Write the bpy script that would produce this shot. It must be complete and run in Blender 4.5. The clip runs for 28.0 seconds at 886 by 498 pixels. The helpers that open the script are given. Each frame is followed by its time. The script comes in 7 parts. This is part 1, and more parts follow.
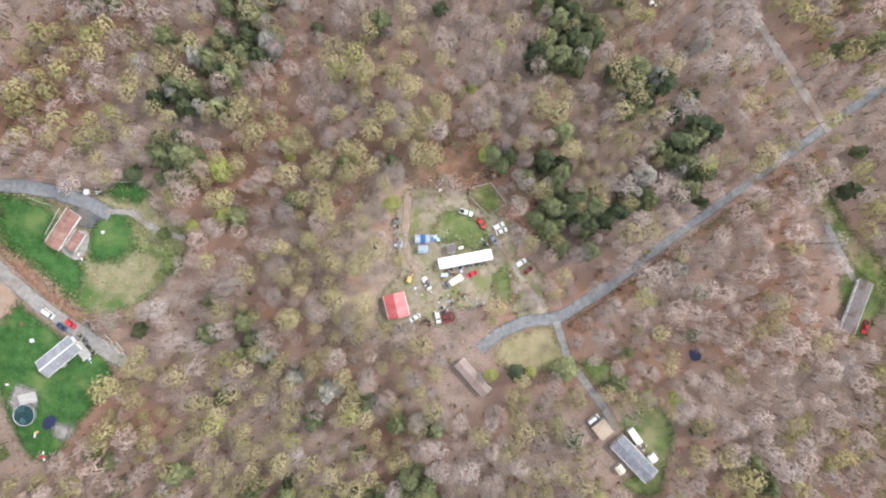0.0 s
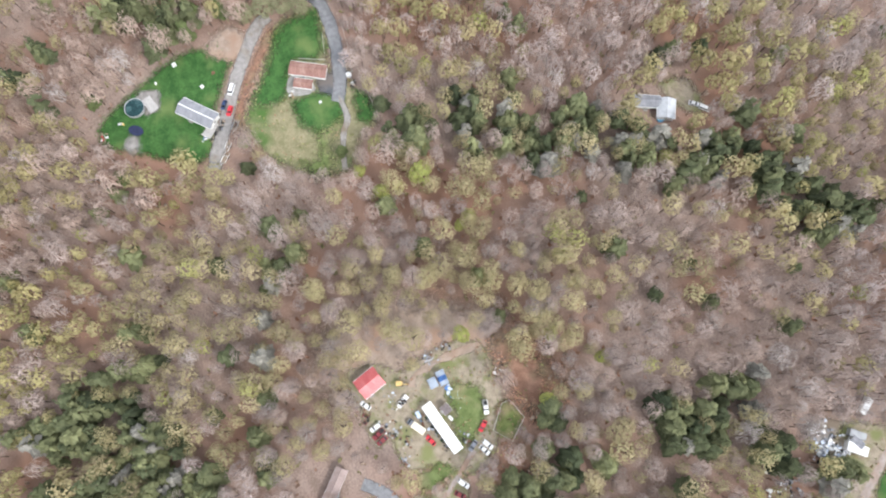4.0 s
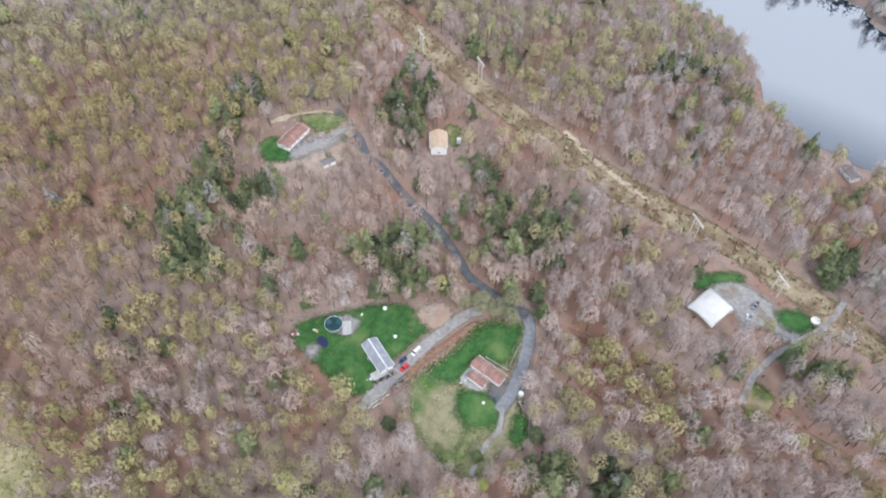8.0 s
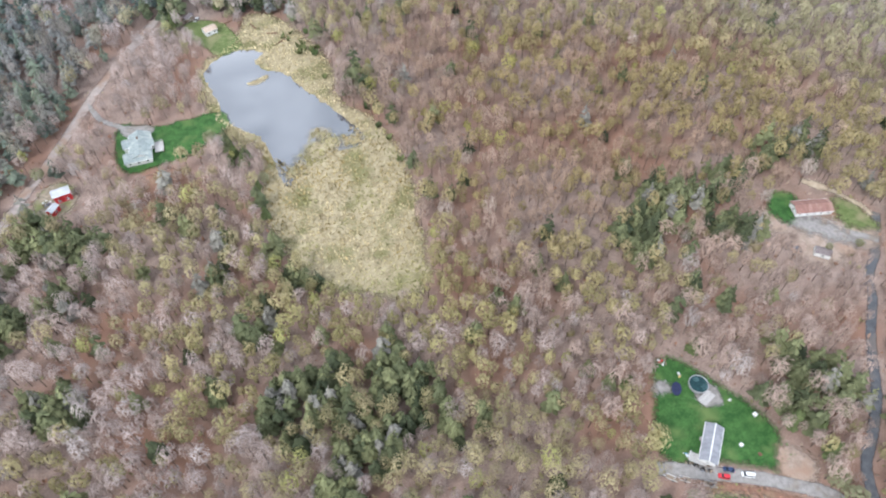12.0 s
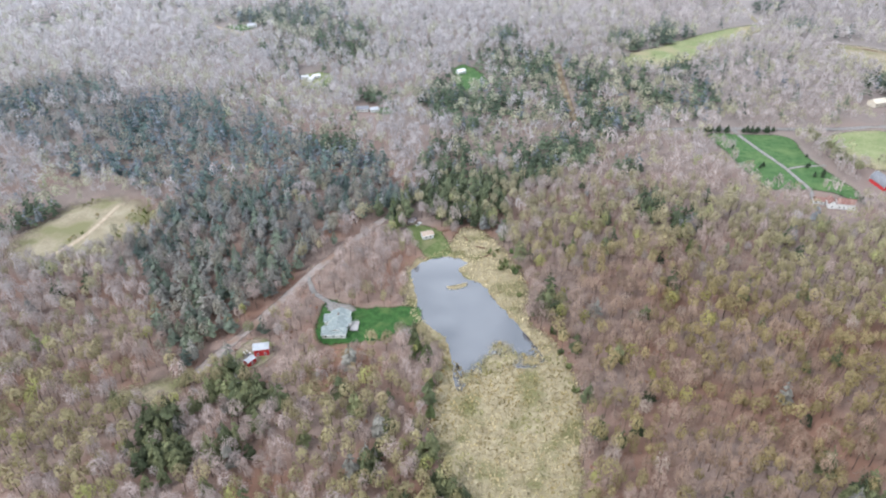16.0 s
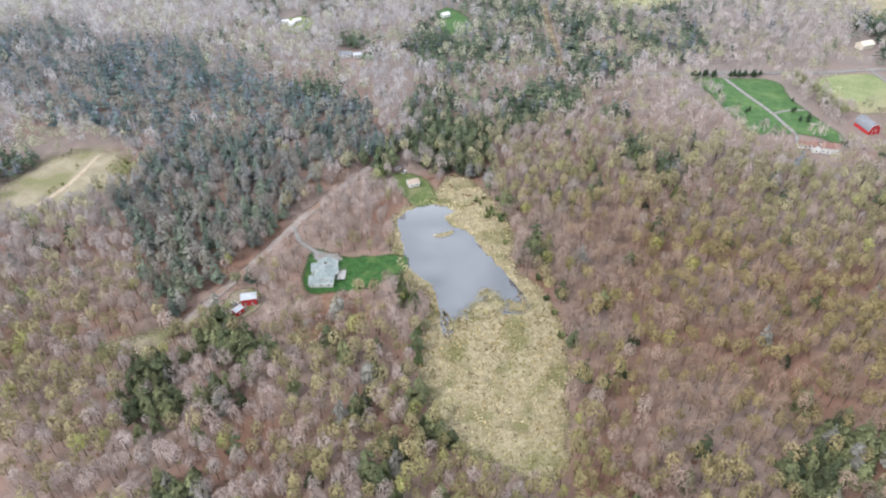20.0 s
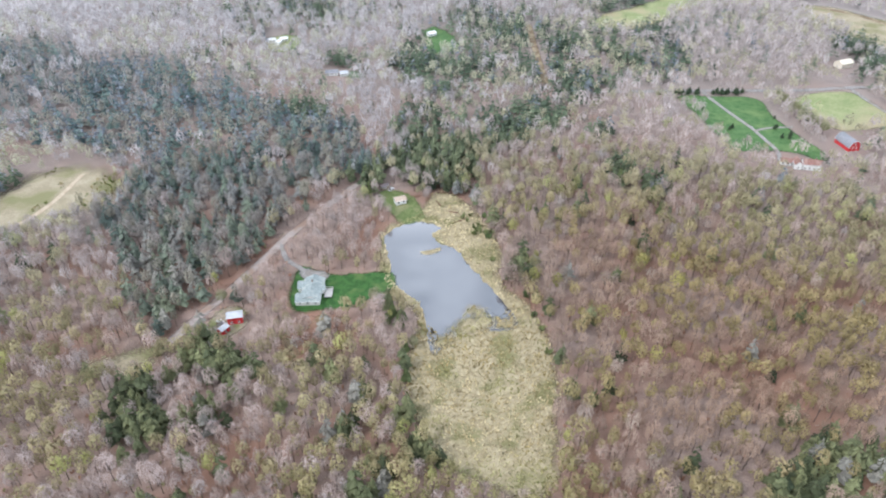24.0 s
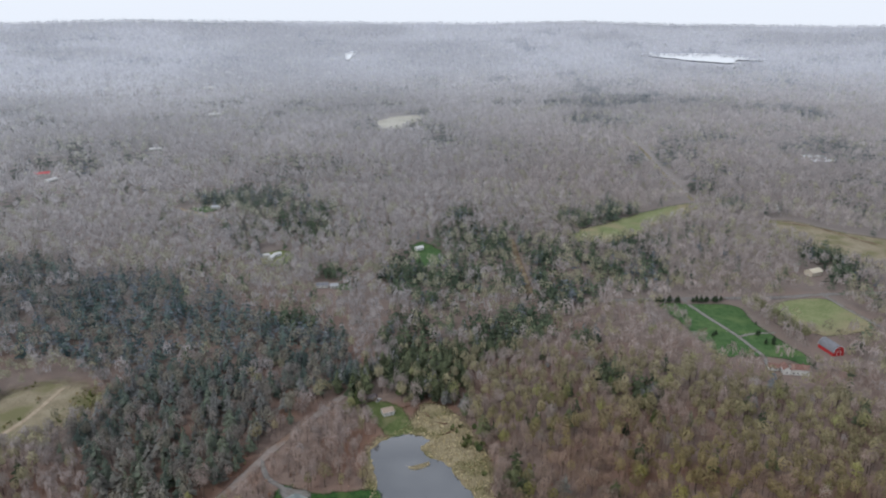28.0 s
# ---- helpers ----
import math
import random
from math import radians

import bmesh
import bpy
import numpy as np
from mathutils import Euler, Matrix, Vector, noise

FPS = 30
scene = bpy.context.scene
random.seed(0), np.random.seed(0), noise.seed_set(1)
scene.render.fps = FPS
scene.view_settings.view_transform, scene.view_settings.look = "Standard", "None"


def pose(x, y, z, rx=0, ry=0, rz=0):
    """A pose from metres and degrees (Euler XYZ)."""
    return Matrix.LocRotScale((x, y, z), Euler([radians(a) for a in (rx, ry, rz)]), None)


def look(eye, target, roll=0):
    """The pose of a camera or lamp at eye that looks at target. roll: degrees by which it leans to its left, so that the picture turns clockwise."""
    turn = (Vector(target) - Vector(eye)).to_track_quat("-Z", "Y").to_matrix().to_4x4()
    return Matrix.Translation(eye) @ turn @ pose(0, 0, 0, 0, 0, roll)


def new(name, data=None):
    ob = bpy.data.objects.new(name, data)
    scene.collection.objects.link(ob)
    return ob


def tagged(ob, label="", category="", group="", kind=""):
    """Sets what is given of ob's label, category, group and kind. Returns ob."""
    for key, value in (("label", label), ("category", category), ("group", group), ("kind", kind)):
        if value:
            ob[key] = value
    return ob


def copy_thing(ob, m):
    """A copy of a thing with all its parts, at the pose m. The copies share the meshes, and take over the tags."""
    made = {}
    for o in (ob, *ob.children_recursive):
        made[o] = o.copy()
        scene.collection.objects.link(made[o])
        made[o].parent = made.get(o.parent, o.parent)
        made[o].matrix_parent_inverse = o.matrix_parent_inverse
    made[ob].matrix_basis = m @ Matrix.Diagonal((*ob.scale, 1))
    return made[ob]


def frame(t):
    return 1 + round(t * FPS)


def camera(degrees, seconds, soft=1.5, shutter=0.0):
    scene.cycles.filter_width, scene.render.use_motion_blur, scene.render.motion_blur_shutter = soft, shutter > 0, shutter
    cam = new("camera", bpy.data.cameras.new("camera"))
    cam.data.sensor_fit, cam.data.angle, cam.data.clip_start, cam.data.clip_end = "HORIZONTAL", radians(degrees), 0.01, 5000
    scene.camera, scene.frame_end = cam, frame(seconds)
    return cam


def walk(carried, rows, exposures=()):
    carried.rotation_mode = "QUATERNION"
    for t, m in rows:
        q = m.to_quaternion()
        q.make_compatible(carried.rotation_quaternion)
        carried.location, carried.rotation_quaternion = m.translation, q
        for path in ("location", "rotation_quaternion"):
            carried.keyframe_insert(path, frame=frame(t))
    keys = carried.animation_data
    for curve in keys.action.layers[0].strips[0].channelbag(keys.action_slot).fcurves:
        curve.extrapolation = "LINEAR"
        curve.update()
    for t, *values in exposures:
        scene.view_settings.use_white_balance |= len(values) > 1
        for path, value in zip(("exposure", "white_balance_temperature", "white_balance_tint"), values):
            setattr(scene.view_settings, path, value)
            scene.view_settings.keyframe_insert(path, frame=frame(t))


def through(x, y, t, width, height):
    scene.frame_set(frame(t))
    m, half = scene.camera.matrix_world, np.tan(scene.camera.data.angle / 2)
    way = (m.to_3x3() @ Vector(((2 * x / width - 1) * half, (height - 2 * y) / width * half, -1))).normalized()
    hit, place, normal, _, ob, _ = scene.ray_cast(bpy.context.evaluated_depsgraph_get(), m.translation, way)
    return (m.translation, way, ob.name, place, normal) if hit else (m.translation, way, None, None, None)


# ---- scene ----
EYE_HEIGHT = 240.0
cam = camera(65.8, 28.0, soft=2.05)
# seconds, then the turn about x, y and z in degrees: the eye hangs still and only turns
PATH = [
    (0.0, -0.80, -0.26, -170.86), (0.5, -0.76, -0.22, -166.26), (1.0, -0.77, -0.19, -158.13), (1.5, -0.68, -0.04, -149.22),
    (2.0, -0.74, 0.15, -140.94), (2.5, 1.93, 0.22, -132.33), (3.0, 4.89, 0.31, -123.66), (3.5, 8.31, 0.43, -114.94),
    (4.0, 11.98, 0.50, -106.24), (4.5, 15.68, 0.48, -97.68), (5.0, 19.33, 0.38, -89.20), (5.5, 23.01, 0.31, -80.70),
    (6.0, 26.70, 0.16, -73.88), (6.5, 30.73, 0.02, -73.99), (7.0, 34.89, -0.06, -74.08), (7.5, 38.10, -0.17, -74.12),
    (8.0, 38.60, -0.19, -74.21), (8.5, 38.60, -0.16, -72.07), (9.0, 38.62, -0.16, -64.53), (9.5, 38.57, -0.22, -56.90),
    (10.0, 38.53, -0.11, -49.33), (10.5, 38.54, -0.05, -41.84), (11.0, 38.55, -0.07, -34.39), (11.5, 38.49, -0.00, -26.96),
    (12.0, 38.48, 0.07, -19.45), (12.5, 39.86, 0.15, -12.73), (13.0, 42.62, -0.04, -10.30), (13.5, 45.26, -0.02, -7.71),
    (14.0, 48.00, 0.05, -4.97), (14.5, 50.77, 0.17, -2.31), (15.0, 53.28, 0.28, -0.34), (15.5, 55.26, 0.33, 0.35),
    (16.0, 56.87, 0.31, 0.18), (16.5, 57.77, 0.29, -0.02), (17.0, 57.77, 0.25, -0.16), (17.5, 57.92, 0.26, -0.33),
    (18.0, 59.19, 0.20, -0.47), (18.5, 55.75, 0.14, -0.65), (19.0, 53.75, 0.19, -0.83), (19.5, 53.16, 0.14, -0.95),
    (20.0, 52.52, 0.14, -1.10), (20.5, 48.47, 0.06, -1.25), (21.0, 45.64, -0.05, -1.36), (21.5, 44.91, -0.18, -1.44),
    (22.0, 45.73, -0.30, -1.53), (22.5, 47.57, -0.34, -1.66), (23.0, 49.73, -0.33, -1.84), (23.5, 51.83, -0.30, -1.99),
    (24.0, 53.95, -0.28, -2.12), (24.5, 56.12, -0.30, -2.24), (25.0, 58.34, -0.23, -2.39), (25.5, 60.47, -0.21, -2.55),
    (26.0, 62.66, -0.20, -2.72), (26.5, 64.83, -0.18, -2.87), (27.0, 67.01, -0.20, -3.00), (27.5, 69.16, -0.11, -3.16),
    (28.0, 71.33, -0.16, -3.29),
]
walk(cam, [(t, pose(0, 0, EYE_HEIGHT, a, b, c)) for t, a, b, c in PATH],
     exposures=[(0.0, 0.05, 6350, 10), (5.0, 0.1, 6250, 10), (8.0, -0.14, 5850, 10), (10.0, -0.14, 5950, 10), (12.0, -0.02, 5950, 10), (13.0, 0.0, 6000, 10), (15.0, -0.1, 5950, 10), (17.0, -0.32, 5900, 10), (20.0, -0.2, 6100, 10), (23.0, -0.11, 5950, 10), (25.0, -0.28, 5850, 10), (26.0, -0.55, 5850, 10), (27.0, -0.88, 5900, 10), (28.0, -1.48, 6150, 10)])

# ---- sky and sun ----
SUN_HEADING, SUN_HEIGHT = 235.0, 48.0
world = bpy.data.worlds.new("sky")
scene.world = world
world.use_nodes = True
wn, wl = world.node_tree.nodes, world.node_tree.links
wn.clear()
sky = wn.new("ShaderNodeTexSky")
sky.sky_type = "NISHITA"
sky.sun_disc = False
sky.sun_elevation, sky.sun_rotation = radians(SUN_HEIGHT), radians(SUN_HEADING)
sky.air_density, sky.dust_density, sky.ozone_density = 1.0, 2.0, 1.0
coord = wn.new("ShaderNodeTexCoord")
stretch = wn.new("ShaderNodeMapping")
stretch.inputs["Scale"].default_value = (1.0, 1.0, 2.6)
stretch.inputs["Location"].default_value = (0.9, 0.55, 0.3)
clouds = wn.new("ShaderNodeTexNoise")
clouds.inputs["Scale"].default_value, clouds.inputs["Detail"].default_value = 2.8, 6.0
cover = wn.new("ShaderNodeMapRange")
for key, value in (("From Min", 0.42), ("From Max", 0.66), ("To Min", 0.06), ("To Max", 0.98)):
    cover.inputs[key].default_value = value
# low over the land the cloud closes to an even white
up = wn.new("ShaderNodeSeparateXYZ")
low = wn.new("ShaderNodeMapRange")
for key, value in (("From Min", 0.55), ("From Max", 0.63), ("To Min", 1.0), ("To Max", 0.0)):
    low.inputs[key].default_value = value
most = wn.new("ShaderNodeMath")
most.operation = "MAXIMUM"
blend = wn.new("ShaderNodeMix")
blend.data_type = "RGBA"
blend.inputs[7].default_value = (24.0, 24.8, 26.2, 1)
back, out = wn.new("ShaderNodeBackground"), wn.new("ShaderNodeOutputWorld")
back.inputs["Strength"].default_value = 0.10
wl.new(coord.outputs["Generated"], stretch.inputs["Vector"])
wl.new(stretch.outputs["Vector"], clouds.inputs["Vector"])
wl.new(clouds.outputs["Fac"], cover.inputs["Value"])
wl.new(coord.outputs["Generated"], up.inputs["Vector"])
wl.new(up.outputs["Z"], low.inputs["Value"])
wl.new(cover.outputs["Result"], most.inputs[0])
wl.new(low.outputs["Result"], most.inputs[1])
wl.new(most.outputs["Value"], blend.inputs[0])
wl.new(sky.outputs["Color"], blend.inputs[6])
wl.new(blend.outputs[2], back.inputs["Color"])
wl.new(back.outputs["Background"], out.inputs["Surface"])

sun = new("sun", bpy.data.lights.new("sun", "SUN"))
sun.data.energy, sun.data.angle, sun.data.color = 2.6, radians(10), (1.0, 0.96, 0.91)
hs, es = radians(SUN_HEADING), radians(SUN_HEIGHT)
sun.matrix_world = look((800 * math.sin(hs) * math.cos(es), 800 * math.cos(hs) * math.cos(es), 800 * math.sin(es)), (0, 0, 0))

# ---- materials ----
def surface(name, dark, light, scale=1.0, rough=0.8, bump=0.3, metal=0.0, spec=0.3, third=None, third_scale=0.1,
            third_range=(0.5, 0.62), vary=0.0, stretch=(1, 1, 1), ragged=False):
    """A weathered surface: two colours by fine and broad noise, a third in large stains, relief from the grain.
    A ragged one thins out in tufts where its mesh's cover falls from 1 to 0."""
    m = bpy.data.materials.new(name)
    m.use_nodes = True
    n, l = m.node_tree.nodes, m.node_tree.links
    p = n["Principled BSDF"]
    p.inputs["Roughness"].default_value, p.inputs["Metallic"].default_value = rough, metal
    p.inputs["Specular IOR Level"].default_value = spec
    tc, mp = n.new("ShaderNodeTexCoord"), n.new("ShaderNodeMapping")
    mp.inputs["Scale"].default_value = stretch
    l.new(tc.outputs["Object"], mp.inputs["Vector"])
    big, fine = n.new("ShaderNodeTexNoise"), n.new("ShaderNodeTexNoise")
    big.inputs["Scale"].default_value, big.inputs["Detail"].default_value = scale, 5.0
    fine.inputs["Scale"].default_value, fine.inputs["Detail"].default_value = scale * 9.0, 4.0
    add = n.new("ShaderNodeMath")
    add.operation = "ADD"
    ramp = n.new("ShaderNodeMapRange")
    ramp.inputs["From Min"].default_value, ramp.inputs["From Max"].default_value = 0.80, 1.20
    mix = n.new("ShaderNodeMix")
    mix.data_type = "RGBA"
    mix.inputs[6].default_value, mix.inputs[7].default_value = (*dark, 1), (*light, 1)
    for tex in (big, fine):
        l.new(mp.outputs["Vector"], tex.inputs["Vector"])
    l.new(big.outputs["Fac"], add.inputs[0])
    l.new(fine.outputs["Fac"], add.inputs[1])
    l.new(add.outputs["Value"], ramp.inputs["Value"])
    l.new(ramp.outputs["Result"], mix.inputs[0])
    colour = mix.outputs[2]
    if third:
        stain, edge, over = n.new("ShaderNodeTexNoise"), n.new("ShaderNodeMapRange"), n.new("ShaderNodeMix")
        stain.inputs["Scale"].default_value, stain.inputs["Detail"].default_value = third_scale, 6.0
        edge.inputs["From Min"].default_value, edge.inputs["From Max"].default_value = third_range
        over.data_type = "RGBA"
        over.inputs[7].default_value = (*third, 1)
        l.new(mp.outputs["Vector"], stain.inputs["Vector"])
        l.new(stain.outputs["Fac"], edge.inputs["Value"])
        l.new(edge.outputs["Result"], over.inputs[0])
        l.new(colour, over.inputs[6])
        colour = over.outputs[2]
    if vary:
        info, rng, hsv = n.new("ShaderNodeObjectInfo"), n.new("ShaderNodeMapRange"), n.new("ShaderNodeHueSaturation")
        rng.inputs["To Min"].default_value, rng.inputs["To Max"].default_value = 1 - vary, 1 + vary
        l.new(info.outputs["Random"], rng.inputs["Value"])
        l.new(rng.outputs["Result"], hsv.inputs["Value"])
        l.new(colour, hsv.inputs["Color"])
        colour = hsv.outputs["Color"]
    l.new(colour, p.inputs["Base Color"])
    if bump:
        b = n.new("ShaderNodeBump")
        b.inputs["Strength"].default_value, b.inputs["Distance"].default_value = bump, 0.05 / max(scale, 0.2)
        l.new(fine.outputs["Fac"], b.inputs["Height"])
        l.new(b.outputs["Normal"], p.inputs["Normal"])
    if ragged:
        cov, spot, total, edge2 = n.new("ShaderNodeAttribute"), n.new("ShaderNodeTexNoise"), n.new("ShaderNodeMath"), n.new("ShaderNodeMapRange")
        gone, fade = n.new("ShaderNodeBsdfTransparent"), n.new("ShaderNodeMixShader")
        cov.attribute_name = "cover"
        spot.inputs["Scale"].default_value, spot.inputs["Detail"].default_value = 0.7, 5.0
        total.operation = "ADD"
        edge2.inputs["From Min"].default_value, edge2.inputs["From Max"].default_value = 0.66, 1.34
        l.new(tc.outputs["Object"], spot.inputs["Vector"])
        l.new(cov.outputs["Fac"], total.inputs[0])
        l.new(spot.outputs["Fac"], total.inputs[1])
        l.new(total.outputs["Value"], edge2.inputs["Value"])
        l.new(edge2.outputs["Result"], fade.inputs["Fac"])
        l.new(gone.outputs["BSDF"], fade.inputs[1])
        l.new(p.outputs["BSDF"], fade.inputs[2])
        l.new(fade.outputs["Shader"], n["Material Output"].inputs["Surface"])
    return m


def foliage(name, rough=0.85, through=0.25, spread=0.35):
    """Leaves, needles or twigs: the tree's tint, haze included, each leaf a little lighter or darker."""
    m = bpy.data.materials.new(name)
    m.use_nodes = True
    n, l = m.node_tree.nodes, m.node_tree.links
    p, out = n["Principled BSDF"], n["Material Output"]
    p.inputs["Roughness"].default_value, p.inputs["Specular IOR Level"].default_value = rough, 0.15
    tint, geo = n.new("ShaderNodeAttribute"), n.new("ShaderNodeNewGeometry")
    tint.attribute_name = "tint"
    rng, hsv = n.new("ShaderNodeMapRange"), n.new("ShaderNodeHueSaturation")
    rng.inputs["To Min"].default_value, rng.inputs["To Max"].default_value = 1 - spread, 1 + spread
    l.new(geo.outputs["Random Per Island"], rng.inputs["Value"])
    l.new(rng.outputs["Result"], hsv.inputs["Value"])
    l.new(tint.outputs["Color"], hsv.inputs["Color"])
    l.new(hsv.outputs["Color"], p.inputs["Base Color"])
    if through:
        tr, mix = n.new("ShaderNodeBsdfTranslucent"), n.new("ShaderNodeMixShader")
        mix.inputs["Fac"].default_value = through
        l.new(hsv.outputs["Color"], tr.inputs["Color"])
        l.new(p.outputs["BSDF"], mix.inputs[1])
        l.new(tr.outputs["BSDF"], mix.inputs[2])
        l.new(mix.outputs["Shader"], out.inputs["Surface"])
    return m


def water(name, deep, rough=0.04, ripple=0.05, ior=2.8, metal=0.0):
    m = bpy.data.materials.new(name)
    m.use_nodes = True
    n, l = m.node_tree.nodes, m.node_tree.links
    p = n["Principled BSDF"]
    p.inputs["Base Color"].default_value = (*deep, 1)
    p.inputs["Roughness"].default_value, p.inputs["IOR"].default_value = rough, ior
    p.inputs["Specular IOR Level"].default_value = 0.5
    p.inputs["Metallic"].default_value = metal
    tex, b = n.new("ShaderNodeTexNoise"), n.new("ShaderNodeBump")
    tc = n.new("ShaderNodeTexCoord")
    l.new(tc.outputs["Object"], tex.inputs["Vector"])
    tex.inputs["Scale"].default_value, tex.inputs["Detail"].default_value = 0.6, 4.0
    b.inputs["Strength"].default_value, b.inputs["Distance"].default_value = ripple, 0.1
    l.new(tex.outputs["Fac"], b.inputs["Height"])
    l.new(b.outputs["Normal"], p.inputs["Normal"])
    return m


def haze_bands(material, bands):
    """Puts distance haze into the base colour, which passes over into other tones: (from, to, tone) by the distance
    from the yard.
    """
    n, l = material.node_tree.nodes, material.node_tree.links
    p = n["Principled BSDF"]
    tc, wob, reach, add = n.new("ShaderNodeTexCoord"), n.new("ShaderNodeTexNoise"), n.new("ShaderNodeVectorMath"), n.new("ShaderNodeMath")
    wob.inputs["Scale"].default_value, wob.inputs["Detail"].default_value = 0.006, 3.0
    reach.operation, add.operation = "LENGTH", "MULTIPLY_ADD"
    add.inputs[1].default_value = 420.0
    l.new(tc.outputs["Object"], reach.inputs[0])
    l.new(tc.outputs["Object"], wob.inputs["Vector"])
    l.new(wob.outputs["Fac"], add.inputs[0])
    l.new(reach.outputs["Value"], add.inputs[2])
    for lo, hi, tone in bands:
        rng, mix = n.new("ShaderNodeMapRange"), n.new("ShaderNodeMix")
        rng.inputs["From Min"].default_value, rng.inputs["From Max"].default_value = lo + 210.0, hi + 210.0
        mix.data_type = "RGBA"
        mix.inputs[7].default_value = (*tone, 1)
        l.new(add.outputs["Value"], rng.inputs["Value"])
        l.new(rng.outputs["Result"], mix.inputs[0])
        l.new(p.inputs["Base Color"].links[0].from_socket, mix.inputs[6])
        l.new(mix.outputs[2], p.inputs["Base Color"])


def glass(name, tone=(0.02, 0.025, 0.03)):
    m = bpy.data.materials.new(name)
    m.use_nodes = True
    p = m.node_tree.nodes["Principled BSDF"]
    p.inputs["Base Color"].default_value = (*tone, 1)
    p.inputs["Roughness"].default_value = 0.06
    return m


LITTER = surface("hazed_leaf_litter", (0.208, 0.15, 0.122), (0.342, 0.26, 0.22), 0.16, 0.95, 0.5, third=(0.255, 0.148, 0.105), third_scale=0.02, third_range=(0.44, 0.62))
# haze put into the floor's colour: greyer, then pale blue-grey farther out
haze_bands(LITTER, ((330, 760, (0.275, 0.235, 0.215)), (850, 1700, (0.45, 0.43, 0.425)), (1900, 2900, (0.61, 0.615, 0.66))))
# near-white metal mirror imitating the sky's glare on far water
SHINE = water("far_water_mirror", (0.95, 0.96, 0.97), 0.02, 0.0, metal=1.0)
LAWN = surface("lawn_grass", (0.02, 0.07, 0.015), (0.06, 0.14, 0.035), 0.3, 0.9, 0.4, third=(0.115, 0.17, 0.055), third_scale=0.09, third_range=(0.52, 0.72), ragged=True)
DULL_LAWN = surface("dull_lawn", (0.085, 0.12, 0.035), (0.16, 0.195, 0.075), 0.35, 0.95, 0.4, third=(0.24, 0.225, 0.12), third_scale=0.1, third_range=(0.50, 0.68), ragged=True)
CLEARING = surface("tan_clearing", (0.27, 0.23, 0.15), (0.40, 0.345, 0.245), 0.1, 0.95, 0.5, third=(0.21, 0.20, 0.10), third_scale=0.05, third_range=(0.46, 0.62), ragged=True)
MEADOW = surface("dry_meadow", (0.175, 0.165, 0.085), (0.29, 0.255, 0.16), 0.25, 0.95, 0.4, third=(0.065, 0.13, 0.03), third_scale=0.06, third_range=(0.50, 0.68), ragged=True)
ROUGH_GRASS = surface("rough_grass", (0.075, 0.11, 0.03), (0.18, 0.20, 0.07), 0.4, 0.95, 0.5, third=(0.31, 0.24, 0.15), third_scale=0.12, third_range=(0.48, 0.64), ragged=True)
FIELD = surface("spring_field", (0.20, 0.24, 0.10), (0.30, 0.32, 0.16), 0.05, 0.95, 0.3, third=(0.36, 0.31, 0.19), third_scale=0.02, third_range=(0.46, 0.62), ragged=True)
DIRT = surface("trodden_dirt", (0.22, 0.18, 0.13), (0.37, 0.315, 0.24), 0.5, 0.95, 0.5, third=(0.19, 0.20, 0.085), third_scale=0.14, third_range=(0.48, 0.64), ragged=True)
RED_DIRT = surface("russet_litter", (0.17, 0.09, 0.06), (0.31, 0.185, 0.13), 0.3, 0.95, 0.5, third=(0.21, 0.16, 0.10), third_scale=0.1, third_range=(0.48, 0.62), ragged=True)
PALE_LITTER = surface("pale_litter", (0.27, 0.205, 0.16), (0.41, 0.325, 0.265), 0.25, 0.95, 0.5, third=(0.33, 0.22, 0.16), third_scale=0.08, third_range=(0.50, 0.64), ragged=True)
ASPHALT = surface("worn_asphalt", (0.16, 0.162, 0.17), (0.26, 0.262, 0.27), 0.5, 0.9, 0.2, third=(0.11, 0.112, 0.12), third_scale=0.15, third_range=(0.55, 0.70), ragged=True)
DARK_ASPHALT = surface("dark_asphalt", (0.075, 0.08, 0.09), (0.125, 0.13, 0.14), 0.4, 0.9, 0.2, third=(0.16, 0.14, 0.13), third_scale=0.1, ragged=True)
GRAVEL = surface("grey_gravel", (0.21, 0.195, 0.185), (0.34, 0.32, 0.30), 0.6, 0.95, 0.5, third=(0.20, 0.16, 0.12), third_scale=0.12, third_range=(0.54, 0.68), ragged=True)
REED = surface("marsh_mat", (0.28, 0.235, 0.14), (0.45, 0.385, 0.25), 0.3, 0.95, 0.6, third=(0.19, 0.18, 0.08), third_scale=0.06, third_range=(0.50, 0.64), ragged=True)
SCRUB = surface("corridor_scrub", (0.23, 0.185, 0.115), (0.38, 0.31, 0.205), 0.25, 0.95, 0.6, third=(0.19, 0.135, 0.085), third_scale=0.07, third_range=(0.44, 0.58), ragged=True)
TRACK = surface("woodland_track", (0.29, 0.245, 0.22), (0.42, 0.36, 0.325), 0.5, 0.95, 0.4, third=(0.30, 0.21, 0.16), third_scale=0.1, third_range=(0.46, 0.6), ragged=True)
SAND = surface("pale_sand", (0.38, 0.30, 0.21), (0.52, 0.43, 0.32), 0.4, 0.95, 0.3, ragged=True)
POND = water("pond_water", (0.018, 0.022, 0.032), ior=3.2)
LAKE = water("lake_water", (0.014, 0.022, 0.038), 0.03, ior=2.9)
BARK = foliage("bark", 0.9, 0.0, 0.2)
TWIGS = foliage("bare_twigs", 0.9, 0.26, 0.18)
DISTANT = foliage("distant_crowns", 0.95, 0.65, 0.05)
BUDS = foliage("budding_leaves", 0.8, 0.30, 0.18)
NEEDLES = foliage("needles", 0.75, 0.15, 0.32)
REEDS = foliage("reed_blades", 0.9, 0.2, 0.35)
